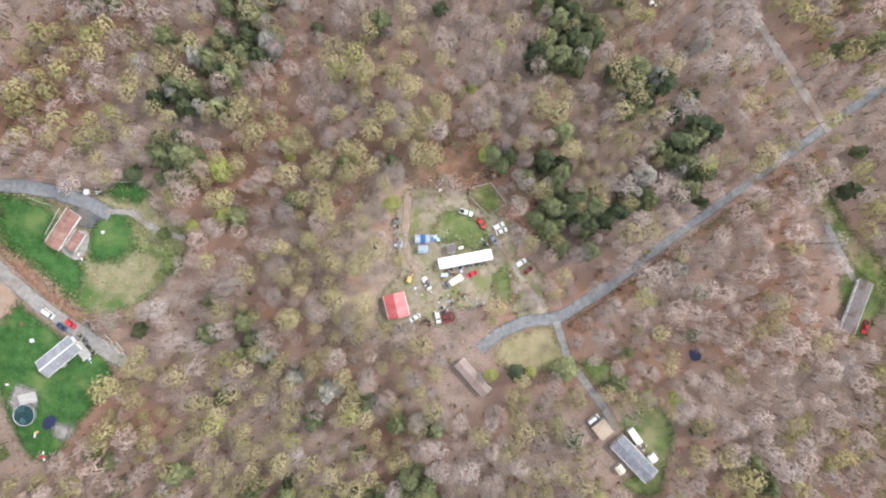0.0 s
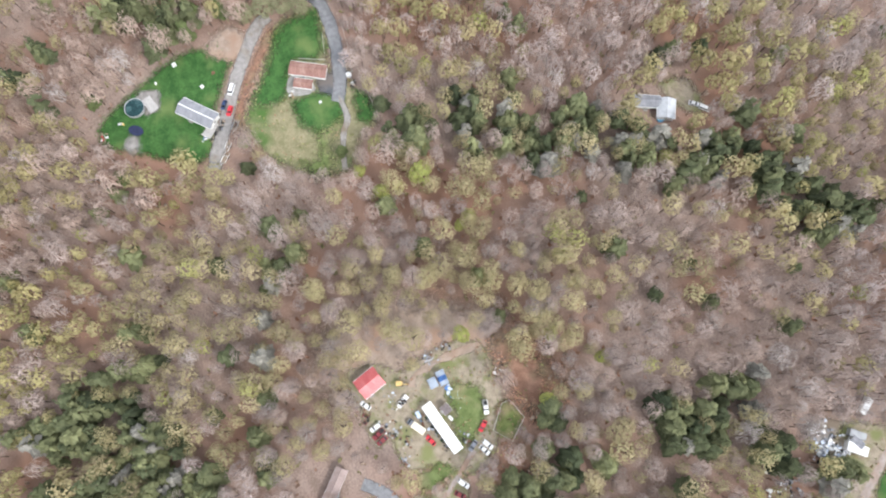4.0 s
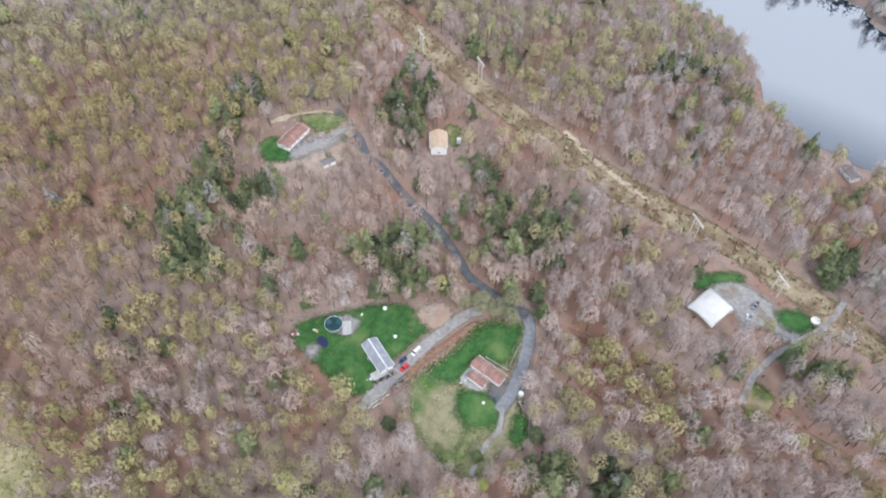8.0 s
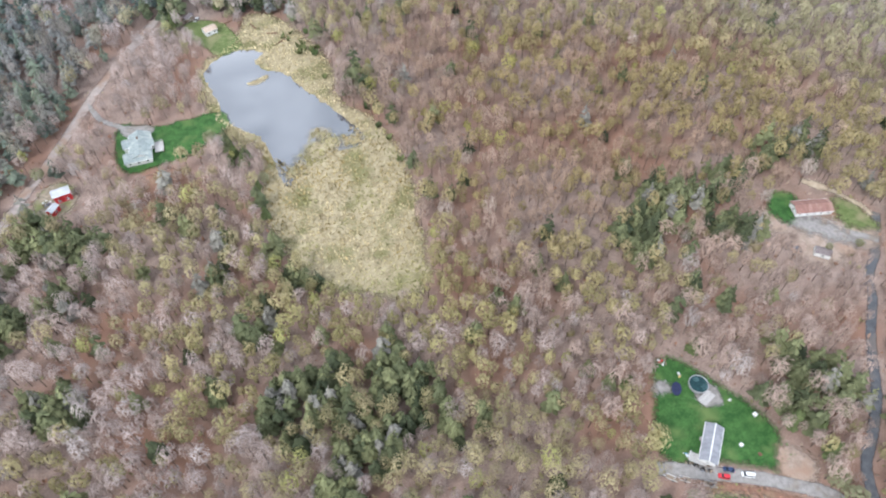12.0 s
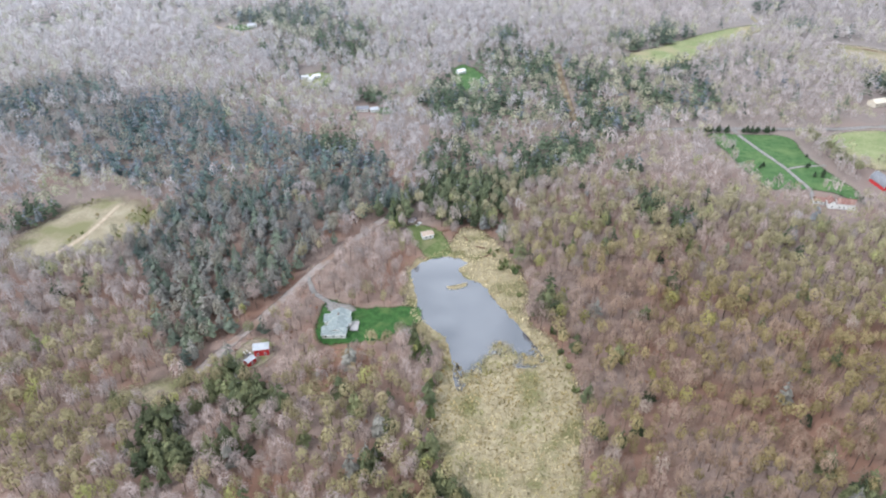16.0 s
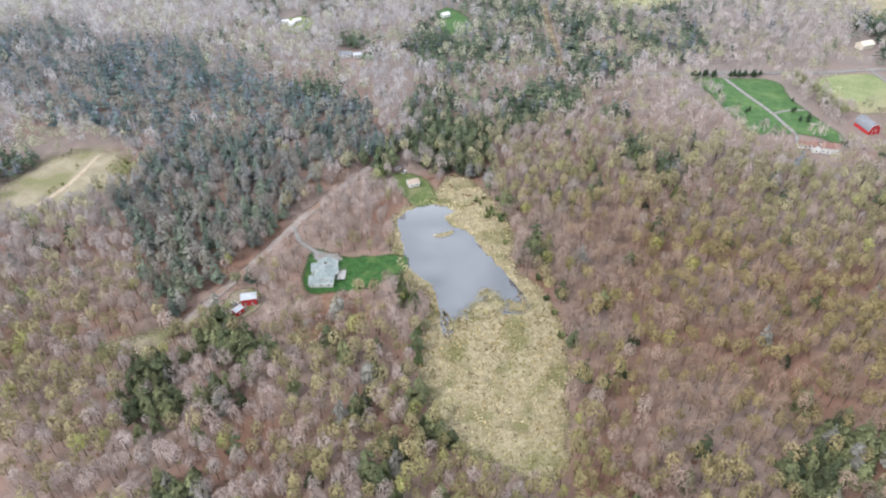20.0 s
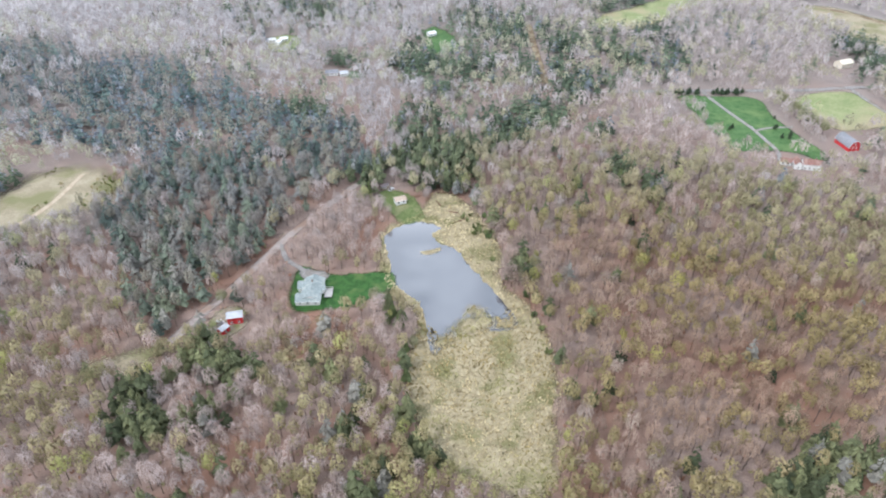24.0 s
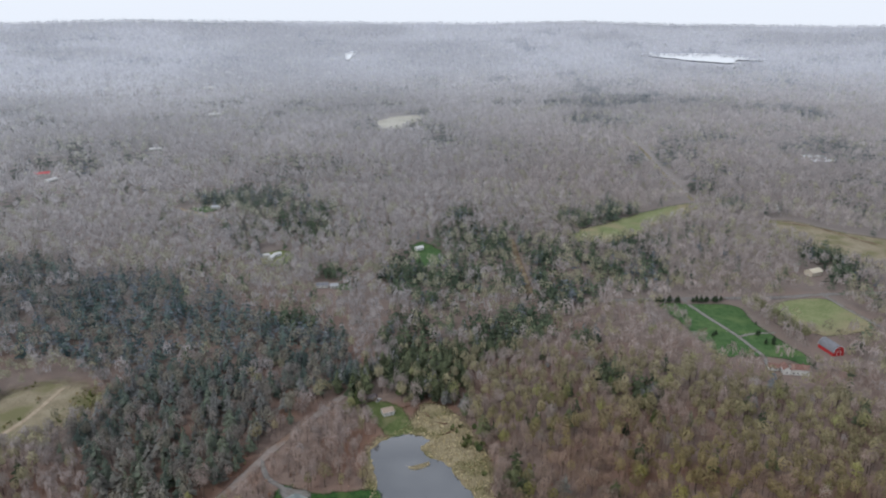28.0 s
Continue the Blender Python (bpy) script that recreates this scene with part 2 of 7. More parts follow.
WHITE_METAL = surface("white_metal", (0.72, 0.72, 0.71), (0.84, 0.84, 0.83), 0.4, 0.45, 0.05, spec=0.5, third=(0.60, 0.57, 0.52), third_scale=0.25, third_range=(0.58, 0.75))
CREAM_METAL = surface("cream_metal", (0.66, 0.58, 0.44), (0.78, 0.71, 0.57), 0.5, 0.5, 0.05, spec=0.5)
RED_METAL = surface("faded_red_roof", (0.55, 0.105, 0.11), (0.66, 0.175, 0.175), 0.35, 0.42, 0.08, spec=0.5, third=(0.68, 0.27, 0.27), third_scale=0.12, stretch=(1, 0.15, 1))
BROWN_SHINGLE = surface("brown_shingles", (0.20, 0.105, 0.085), (0.31, 0.18, 0.15), 0.8, 0.9, 0.4, third=(0.36, 0.24, 0.20), third_scale=0.2, stretch=(1, 0.3, 1))
GREY_SHINGLE = surface("grey_shingles", (0.20, 0.205, 0.225), (0.29, 0.295, 0.32), 0.8, 0.9, 0.4, third=(0.34, 0.34, 0.36), third_scale=0.2, stretch=(1, 0.3, 1))
DARK_SHINGLE = surface("slate_shingles", (0.16, 0.165, 0.19), (0.25, 0.255, 0.285), 0.8, 0.9, 0.4, third=(0.29, 0.29, 0.31), third_scale=0.2)
GREEN_SHINGLE = surface("grey_green_shingles", (0.22, 0.26, 0.255), (0.32, 0.36, 0.35), 0.8, 0.9, 0.3, third=(0.37, 0.40, 0.38), third_scale=0.2)
TAN_SHINGLE = surface("tan_shingles", (0.42, 0.30, 0.20), (0.54, 0.41, 0.29), 0.8, 0.9, 0.3, third=(0.48, 0.35, 0.24), third_scale=0.2)
CABIN_ROOF = surface("faded_rust_roof", (0.27, 0.205, 0.19), (0.38, 0.30, 0.275), 0.4, 0.85, 0.3, third=(0.22, 0.15, 0.12), third_scale=0.2, stretch=(1, 0.3, 1))
WEATHERED_ROOF = surface("weathered_roof", (0.155, 0.13, 0.13), (0.26, 0.225, 0.22), 0.5, 0.9, 0.4, third=(0.12, 0.09, 0.07), third_scale=0.25)
TAN_ROOF = surface("tan_flat_roof", (0.42, 0.33, 0.26), (0.54, 0.44, 0.36), 0.4, 0.9, 0.2, third=(0.35, 0.26, 0.2), third_scale=0.2)
SIDING = surface("white_siding", (0.66, 0.66, 0.64), (0.80, 0.80, 0.78), 0.5, 0.7, 0.1, stretch=(0.2, 0.2, 4))
CREAM_SIDING = surface("cream_siding", (0.58, 0.52, 0.42), (0.70, 0.64, 0.54), 0.5, 0.7, 0.1, stretch=(0.2, 0.2, 4))
RED_SIDING = surface("red_barn_boards", (0.42, 0.025, 0.03), (0.58, 0.05, 0.055), 0.5, 0.75, 0.2, stretch=(2, 2, 0.2))
GREY_SIDING = surface("grey_siding", (0.30, 0.31, 0.32), (0.42, 0.43, 0.44), 0.5, 0.7, 0.1)
WOOD = surface("weathered_wood", (0.20, 0.15, 0.11), (0.36, 0.29, 0.22), 0.6, 0.85, 0.3, vary=0.2, stretch=(0.3, 3, 1))
DECK = surface("deck_boards", (0.36, 0.345, 0.33), (0.48, 0.46, 0.44), 0.6, 0.8, 0.2, stretch=(0.3, 4, 1))
CONCRETE = surface("concrete", (0.27, 0.26, 0.245), (0.39, 0.375, 0.355), 0.6, 0.9, 0.2, third=(0.22, 0.205, 0.185), third_scale=0.2)
CANVAS = surface("white_canvas", (0.82, 0.81, 0.79), (0.87, 0.86, 0.84), 0.3, 0.6, 0.05)
BLUE_TARP = surface("blue_tarp", (0.06, 0.17, 0.46), (0.13, 0.28, 0.60), 1.0, 0.4, 0.4, spec=0.5)
PALE_TARP = surface("pale_blue_tarp", (0.48, 0.56, 0.68), (0.66, 0.73, 0.82), 1.0, 0.45, 0.4, spec=0.5)
NAVY = surface("navy_cover", (0.012, 0.016, 0.045), (0.03, 0.038, 0.09), 1.2, 0.7, 0.4)
POOL_LINER = surface("dark_pool_cover", (0.008, 0.03, 0.035), (0.02, 0.06, 0.065), 0.9, 0.5, 0.2, spec=0.25, third=(0.07, 0.13, 0.135), third_scale=0.5, third_range=(0.55, 0.7))
BLACK = surface("black_rubber", (0.018, 0.018, 0.018), (0.045, 0.045, 0.045), 3.0, 0.8, 0.2)
IRON = surface("rusty_iron", (0.10, 0.05, 0.035), (0.24, 0.13, 0.085), 2.0, 0.8, 0.4)
STEEL = surface("galvanised_steel", (0.38, 0.39, 0.40), (0.52, 0.53, 0.54), 2.0, 0.45, 0.1, metal=0.7)
PALE_WOOD = surface("bleached_pole", (0.50, 0.47, 0.43), (0.68, 0.65, 0.60), 1.0, 0.8, 0.2)
BLUE_PAINT = surface("blue_paint", (0.10, 0.30, 0.50), (0.18, 0.42, 0.62), 1.0, 0.5, 0.1)
GLASS = glass("window_glass")


def paint(name, colour):
    return surface(name, tuple(c * 0.88 for c in colour), colour, 1.5, 0.28, 0.02, spec=0.6)


CAR_WHITE, CAR_RED, CAR_NAVY, CAR_GREY, CAR_MAROON = (paint(n, c) for n, c in (
    ("white_car_paint", (0.80, 0.80, 0.79)), ("red_car_paint", (0.58, 0.02, 0.035)), ("navy_car_paint", (0.02, 0.04, 0.11)),
    ("grey_car_paint", (0.22, 0.23, 0.26)), ("maroon_car_paint", (0.20, 0.02, 0.025))))

# ---- the lie of the land ----
GRIDS = {}


def cloudy(x, y, size, seed):
    """Smooth random values between 0 and 1, with patches about size metres across."""
    if seed not in GRIDS:
        GRIDS[seed] = np.random.RandomState(seed).rand(128, 128)
    g = GRIDS[seed]
    u, v = np.asarray(x) / size + 300.37, np.asarray(y) / size + 300.71
    i, j = np.floor(u).astype(int), np.floor(v).astype(int)
    a, b = u - i, v - j
    a, b = a * a * (3 - 2 * a), b * b * (3 - 2 * b)
    i0, i1, j0, j1 = i % 128, (i + 1) % 128, j % 128, (j + 1) % 128
    return (g[i0, j0] * (1 - a) + g[i1, j0] * a) * (1 - b) + (g[i0, j1] * (1 - a) + g[i1, j1] * a) * b


def rise(x, y):
    """Height of the ground: level round the houses, climbing to low hills so the horizon fits the camera's view."""
    r = np.hypot(x, y)
    hills = 190 * ((np.maximum(r, 1200) - 1200) / 3600) ** 1.6
    waves = np.maximum(0.0, r - 1300) / 3600 * 46 * (cloudy(x, y, 700, 21) - 0.5)
    return np.where(r > 1200, hills + waves, 0.0)


def rounded(points, closed=True, steps=6):
    """A smooth line through the points."""
    p = np.array(points, float)
    n = len(p)
    out = []
    for i in range(n if closed else n - 1):
        if closed:
            a, b, c, d = p[i - 1], p[i], p[(i + 1) % n], p[(i + 2) % n]
        else:
            a, b, c, d = p[max(i - 1, 0)], p[i], p[i + 1], p[min(i + 2, n - 1)]
        for k in range(steps):
            s = k / steps
            out.append(0.5 * (2 * b + (c - a) * s + (2 * a - 5 * b + 4 * c - d) * s * s + (3 * b - a - 3 * c + d) * s ** 3))
    if not closed:
        out.append(p[-1])
    return np.array(out)


def inside(x, y, poly):
    x, y = np.asarray(x, float), np.asarray(y, float)
    lo, hi = np.min(poly, axis=0), np.max(poly, axis=0)
    near = (x >= lo[0]) & (x <= hi[0]) & (y >= lo[1]) & (y <= hi[1])
    if x.ndim and x.size > 50:
        out = np.zeros(x.shape, bool)
        if near.any():
            out[near] = crossing(x[near], y[near], poly)
        return out
    return crossing(x, y, poly)


def crossing(x, y, poly):
    hit = np.zeros(np.shape(x), bool)
    for (x0, y0), (x1, y1) in zip(poly, np.roll(poly, -1, axis=0)):
        cross = (y0 > y) != (y1 > y)
        if y1 != y0:
            hit ^= cross & (x < (x1 - x0) * (y - y0) / (y1 - y0) + x0)
    return hit


def off_line(x, y, line):
    """Distance from a line of points."""
    best = np.full(np.shape(x), 1e9)
    for (x0, y0), (x1, y1) in zip(line[:-1], line[1:]):
        dx, dy = x1 - x0, y1 - y0
        s = np.clip(((x - x0) * dx + (y - y0) * dy) / max(dx * dx + dy * dy, 1e-9), 0, 1)
        best = np.minimum(best, np.hypot(x - x0 - s * dx, y - y0 - s * dy))
    return best


def mesh_object(name, verts, faces, material, parent=None, smooth=False, cover=None):
    me = bpy.data.meshes.new(name)
    me.from_pydata([tuple(v) for v in verts], [], [tuple(f) for f in faces])
    layer = me.attributes.new("cover", "FLOAT", "POINT")
    layer.data.foreach_set("value", np.ones(len(verts), np.float32) * (1.0 if cover is None else np.asarray(cover, np.float32)))
    me.materials.append(material)
    if smooth:
        me.shade_smooth()
    ob = new(name, me)
    ob.parent = parent
    return ob


EDGES = []       # outlines of grass and earth, with their tone
CLEAR = []       # outlines where no tree stands
PAVED = []       # lines of roads and lanes, with the half width kept free
LEVELS = []      # outlines with the height of their surface
LAYER = [0.02]   # each sheet lies a little above the last


def turf(line, cell, feather):
    """A grid over an outline, its cover falling off across the edge: corners, faces and cover."""
    lo, hi = line.min(0) - feather, line.max(0) + feather
    gx, gy = np.meshgrid(np.arange(lo[0], hi[0] + cell, cell), np.arange(lo[1], hi[1] + cell, cell))
    x, y = gx.ravel(), gy.ravel()
    d = off_line(x, y, np.concatenate([line[::3], line[:1]]))
    cover = np.clip(0.5 + np.where(inside(x, y, line), d, -d) / (2 * feather), 0, 1)
    rows, cols = gx.shape
    a = (np.arange(rows - 1)[:, None] * cols + np.arange(cols - 1)[None, :]).ravel()
    quads = np.stack([a, a + 1, a + cols + 1, a + cols], 1)
    quads = quads[cover[quads].max(1) > 0.08]
    used, quads = np.unique(quads, return_inverse=True)
    return x[used], y[used], quads.reshape(-1, 4), cover[used]


def sheet(name, points, material, label, category, fray=0.8, clear=True, lift=None, closed_steps=12, level=False, blend=0.0):
    """A flat piece of ground with a frayed outline, thinning out over the blend."""
    line = rounded(points, True, closed_steps)
    d = np.roll(line, -1, 0) - np.roll(line, 1, 0)
    d /= np.maximum(np.linalg.norm(d, axis=1)[:, None], 1e-6)
    wob = (cloudy(line[:, 0], line[:, 1], 3.0, 5) + 0.7 * cloudy(line[:, 0], line[:, 1], 1.1, 6) - 0.85) * 2 * fray
    line = line + np.stack([d[:, 1], -d[:, 0]], 1) * wob[:, None]
    if lift is None:
        LAYER[0] += 0.004
        lift = LAYER[0]
    z = rise(line[:, 0], line[:, 1]) + lift
    if level:
        z = np.full(len(line), float(np.mean(z)))
    EDGES.append((line, material.name))
    LEVELS.append((line, lift))
    if clear:
        CLEAR.append(line)
    reach = np.hypot(*line.mean(0))
    if fray >= 0.3 and reach < 950 and material not in (POND, LAKE, SHINE, NAVY, CONCRETE):
        span = np.ptp(line, axis=0).max()
        x, y, quads, cover = turf(line, 0.8 if span < 40 and reach < 200 else 1.3 if span < 80 else 2.4, max(1.5, fray * 1.8, blend))
        ob = mesh_object(name, np.column_stack([x, y, np.full(len(x), lift)]), quads, material, cover=cover)
        return tagged(ob, label, category, kind="structure")
    from mathutils.geometry import tessellate_polygon
    pts = [Vector((a, b, 0)) for a, b in line]
    tris = tessellate_polygon([pts])
    ob = mesh_object(name, np.column_stack([line, z]), tris, material)
    me = ob.data
    if lift > 1 and not level:
        # far sheets follow the slope
        bm = bmesh.new()
        bm.from_mesh(me)
        bmesh.ops.subdivide_edges(bm, edges=list(bm.edges), cuts=5, use_grid_fill=True)
        for v in bm.verts:
            v.co.z = float(rise(v.co.x, v.co.y)) + lift
        bm.to_mesh(me)
        bm.free()
    if me.polygons and sum(p.normal.z for p in me.polygons) < 0:
        me.flip_normals()
    return tagged(ob, label, category, kind="structure")


def lane(name, points, width, material, label, category="road", clear=1.5, verge=0.25):
    """A road or lane along a line, slightly crowned, with uneven edges."""
    line = rounded(points, False, 8)
    d = np.gradient(line, axis=0)
    d /= np.maximum(np.linalg.norm(d, axis=1)[:, None], 1e-6)
    side = np.stack([d[:, 1], -d[:, 0]], 1)
    LAYER[0] += 0.004
    LEVELS.append((np.concatenate([line + side * width / 2, (line - side * width / 2)[::-1]]), LAYER[0] + 0.04))
    verts, faces = [], []
    cols, full = (-1.0, -0.72, -0.4, 0.0, 0.4, 0.72, 1.0), (0.1, 0.75, 1, 1, 1, 0.75, 0.1)
    for i, (p, s) in enumerate(zip(line, side)):
        w0 = width / 2 * 1.15 + (cloudy(p[0], p[1], 4.0, 8) - 0.5) * 2 * verge
        for c in cols:
            q = p + s * c * w0
            z = float(rise(q[0], q[1])) + LAYER[0] + 0.05 * (1 - c * c) - (0.02 if abs(c) == 1 else 0)
            verts.append((q[0], q[1], z))
        if i:
            b = i * len(cols)
            for k in range(len(cols) - 1):
                faces.append((b + k, b + k + 1, b + k + 1 - len(cols), b + k - len(cols)))
    ob = mesh_object(name, verts, faces, material, smooth=True, cover=full * len(line))
    if sum(p.normal.z for p in ob.data.polygons) < 0:
        ob.data.flip_normals()
    PAVED.append((line, width / 2 + clear))
    return tagged(ob, label, category, kind="structure")


# the ground: one sheet to the horizon
rings = np.concatenate([np.linspace(0, 1200, 25), np.geomspace(1260, 4900, 46)])
spokes = 144
gv, gf = [(0.0, 0.0, 0.0)], []
for r in rings[1:]:
    for k in range(spokes):
        a = 2 * math.pi * k / spokes
        x, y = r * math.sin(a), r * math.cos(a)
        gv.append((x, y, float(rise(x, y))))
for k in range(spokes):
    gf.append((0, 1 + (k + 1) % spokes, 1 + k))
for i in range(len(rings) - 2):
    for k in range(spokes):
        a, b = 1 + i * spokes + k, 1 + i * spokes + (k + 1) % spokes
        gf.append((a, b, b + spokes, a + spokes))
ground = tagged(mesh_object("ground", gv, gf, LITTER, smooth=True), "brown leaf litter on the woodland floor, haze tinted in far off", "ground", kind="structure")
if sum(p.normal.z for p in ground.data.polygons) < 0:
    ground.data.flip_normals()
# the yard with its scattered vehicles
sheet("yard_edge", [(22, -22), (8, -28), (-6, -26), (-2, -16), (14, -4), (10, 20), (2, 32), (8, 42), (24, 44), (34, 30), (36, 8), (30, -12)], PALE_LITTER, "pale litter under thinned trees beside the yard", "ground", fray=4.0, clear=False)
THIN = rounded([(24, -20), (8, -26), (-4, -18), (14, -4), (10, 20), (2, 32), (8, 42), (24, 44), (32, 30), (34, 8), (30, -12)])
sheet("yard", [(15, -14), (9, -17), (-4, -18), (-10, -14), (-21, -10), (-27, -2), (-26, 6), (-21, 12), (-20, 19), (-9, 24), (-9, 29), (5, 31), (15, 33), (18, 26), (16, 20), (12, 14), (15, 4), (17, -5)],
      DIRT, "trodden bare dirt yard scattered with vehicles", "ground")
lane("yard_path", [(13.5, -15), (12.8, -6.8), (12.3, -1.5), (10.9, 4.9), (8.9, 10), (5.9, 11.5)], 2.4, PALE_LITTER, "tan trodden path through the yard", "path", clear=0.2, verge=0.9)
lane("yard_path", [(-20, -3), (-23.2, 0.8), (-26.4, 4.3), (-31.4, 10.2), (-36.9, 15.3), (-38.8, 18.4)], 2.4, TRACK, "grey wheel track from yard to lane", "path", clear=0.4, verge=0.4)
sheet("lawn_yard", [(3, -5), (-1, -11), (-6, -10), (-11, -9), (-16, -5), (-17, -1), (-13, 1), (-9, 1), (-5, 0), (1, 1)], DULL_LAWN, "patchy green lawn behind the long white trailer", "lawn", blend=2.4)
sheet("lawn_yard_side", [(-21, 8), (-25, 6), (-27, 11), (-28, 16), (-25, 18), (-22, 14)], DULL_LAWN, "small rough grass patch beside the lane", "lawn")
sheet("garden_bed", [(-8, -18.6), (-14.2, -21.6), (-20, -16.2), (-15.6, -11.8), (-8.6, -16.2)], ROUGH_GRASS, "fenced garden plot overgrown with grass", "garden", fray=0.1, closed_steps=2)
sheet("russet_clearing", [(14, -21), (8, -35), (-8, -38), (-20, -28), (-8, -21), (4, -19)], RED_DIRT, "russet litter between thinned trees behind the yard", "ground", fray=3.0, clear=False)
sheet("russet_gap", [(7, -22), (3, -32), (-6, -33), (-13, -27), (-5, -22)], RED_DIRT, "open russet litter behind the yard", "ground", fray=2.0)
sheet("russet_bank", [(-22, -22), (-30, -24), (-34, -12), (-31, -4), (-26, -6), (-23, -13)], RED_DIRT, "russet bank beside the fenced garden", "ground", fray=1.6, clear=False)
DRY_GRASS = surface("dry_grass", (0.24, 0.205, 0.115), (0.35, 0.295, 0.185), 0.3, 0.95, 0.4, third=(0.19, 0.19, 0.085), third_scale=0.09, third_range=(0.5, 0.66), ragged=True)
sheet("verge_south", [(-25, 34), (-33, 28), (-43, 25), (-47, 29), (-50, 36), (-40, 42), (-29, 41)], DRY_GRASS, "rough dry grass between two lanes", "verge", fray=1.5)
sheet("lane_apron", [(-24, 4), (-32, 2), (-38, 10), (-42, 20), (-34, 24), (-29, 20), (-30, 12)], DIRT, "pale dirt track joining yard and lane", "ground")
sheet("russet_verge", [(-51, 21), (-60, 12), (-80, -8), (-104, -31), (-124, -50), (-127, -48), (-106, -27), (-82, -4), (-62, 16.5), (-54, 24)], RED_DIRT, "russet bank along the straight road", "verge", clear=False)
lane("road_south", [(-20, 36), (-25, 30), (-34, 24), (-45, 20.5), (-53, 14), (-63, 5)], 4.4, ASPHALT, "pale grey asphalt road forking towards a cabin", clear=0.8)
lane("road_straight", [(-60, 8), (-63, 5), (-82, -15), (-98, -31), (-117, -50), (-146, -79), (-190, -124)], 3.3, ASPHALT, "worn pale grey asphalt road through the woods", clear=-0.4)
lane("drive_south", [(-45, 22), (-48, 28), (-52, 35), (-61, 44), (-68, 51), (-72, 56)], 3.0, GRAVEL, "narrow gravel drive to a grey-roofed home", "drive")
sheet("gravel_lot", [(-45, -112), (-43, -118), (-48, -129), (-51, -136), (-55, -138), (-65, -129), (-59, -123), (-54, -113)], GRAVEL, "grey gravel lot strewn with junk", "ground", fray=1.0)
sheet("gravel_forecourt", [(-52, -140), (-58, -146), (-68, -152), (-74, -150), (-69, -142.5), (-61, -135.6)], GRAVEL, "grey gravel forecourt beside a house", "ground", fray=0.8)
lane("road_north_east", [(-50, -147), (-59.3, -135.7), (-70.7, -122.2), (-82.6, -109), (-92, -99), (-104.2, -86), (-117.5, -71.2), (-129, -59)], 3.6, TRACK, "pale gravel lane behind cluttered lots", "lane", clear=0.2)
sheet("lawn_south", [(-74, 51), (-79, 47), (-86, 46), (-91, 51), (-92, 57), (-91, 66), (-90, 76), (-84, 78), (-78, 75), (-84, 68), (-81, 60), (-75, 55)], DULL_LAWN, "green lawn beside a grey-roofed mobile home", "lawn", blend=2.5)
sheet("drive_verge", [(-56, 35), (-61, 33), (-67, 35), (-68, 40), (-63, 41), (-58, 38)], DULL_LAWN, "grassy verge beside the gravel drive", "verge", blend=2.5)
sheet("lawn_west", [(-144, -16), (-152, -20), (-158, -6), (-153, 9), (-148, 9), (-142, -6)], DULL_LAWN, "green lawn round a long grey home", "lawn", blend=2.5)
sheet("lawn_west_strip", [(-124, -39), (-129, -41), (-144, -24), (-158, -12), (-152, -8), (-134, -26)], ROUGH_GRASS, "grassy strip leading to a long grey home", "lawn", blend=2.5)
lane("drive_west", [(-133, -27), (-138, -20), (-143, -13), (-146, -9)], 2.6, GRAVEL, "pale gravel drive through grass", "drive")
sheet("lawn_north_east", [(-63.6, -136.7), (-68, -140.7), (-74.2, -135.2), (-77, -129.8), (-74, -126.6), (-68.3, -128)], LAWN, "small green lawn beside a pale house", "lawn")
sheet("lot_north_east", [(-48, -132), (-56, -140), (-70, -126), (-88, -118), (-78, -104), (-62, -112), (-50, -120)], DIRT, "cluttered dirt lots beside a lane", "ground", clear=False)

# the two homes with green lawns
sheet("lawn_grey_house", [(122, 97), (131, 97), (137, 88), (143, 78), (150, 66), (149, 50), (143, 45), (137, 49), (127, 54), (113, 58), (107, 63), (109, 74), (116, 86)], LAWN, "bright green lawn round a grey-roofed house", "lawn", blend=2.4)
sheet("meadow_brown_house", [(116, 45), (129, 37), (150, 27), (156, 15), (155, 8), (143, 7), (130, 9), (118, 2), (104, -2), (98, 6), (88, 11), (89, 23), (99, 38)], MEADOW, "dry tan meadow with green patches round a brown-roofed house", "meadow", blend=3.0)
sheet("lawn_brown_house", [(154, 9), (152, 8), (137, 11), (134, 16), (136, 22), (124, 27.5), (121, 34), (124, 40), (138, 31), (148, 26), (153, 18)], LAWN, "bright green lawn beside a brown-roofed house", "lawn", blend=3.0)
sheet("lawn_brown_front", [(120, 12), (115, 9), (109, 9.5), (104, 15), (107, 23), (115, 27), (120, 24), (121, 17)], LAWN, "round green lawn before a brown-roofed house", "lawn", blend=3.2)
sheet("lawn_brown_fringe", [(107, 10), (102, 12.5), (98, 17), (91, 16), (90, 25), (96, 29), (95, 22), (102, 20), (106, 15)], DULL_LAWN, "green fringe of a dry meadow", "lawn", fray=1.4, blend=3.5)
sheet("lawn_drive_side", [(117, 2.5), (115, -1), (106, -2), (104, 2), (109, 4)], LAWN, "green strip beside the asphalt drive", "lawn", blend=2.5)
lane("drive_brown_house", [(163, 12), (158, 7), (149, 5), (136, 5), (123, 7), (115, 10)], 5.2, ASPHALT, "pale grey asphalt drive to a brown-roofed house", "drive")
lane("drive_track", [(117, 9), (108, 8), (102, 11), (94, 13), (88, 14)], 2.4, GRAVEL, "grassy gravel track past the lawn", "drive")
sheet("asphalt_pad", [(127, 9), (119, 6), (117.5, 9), (120.5, 15.5), (124, 16), (127, 13.5)], DARK_ASPHALT, "dark asphalt parking pad beside a house", "drive", blend=1.8)
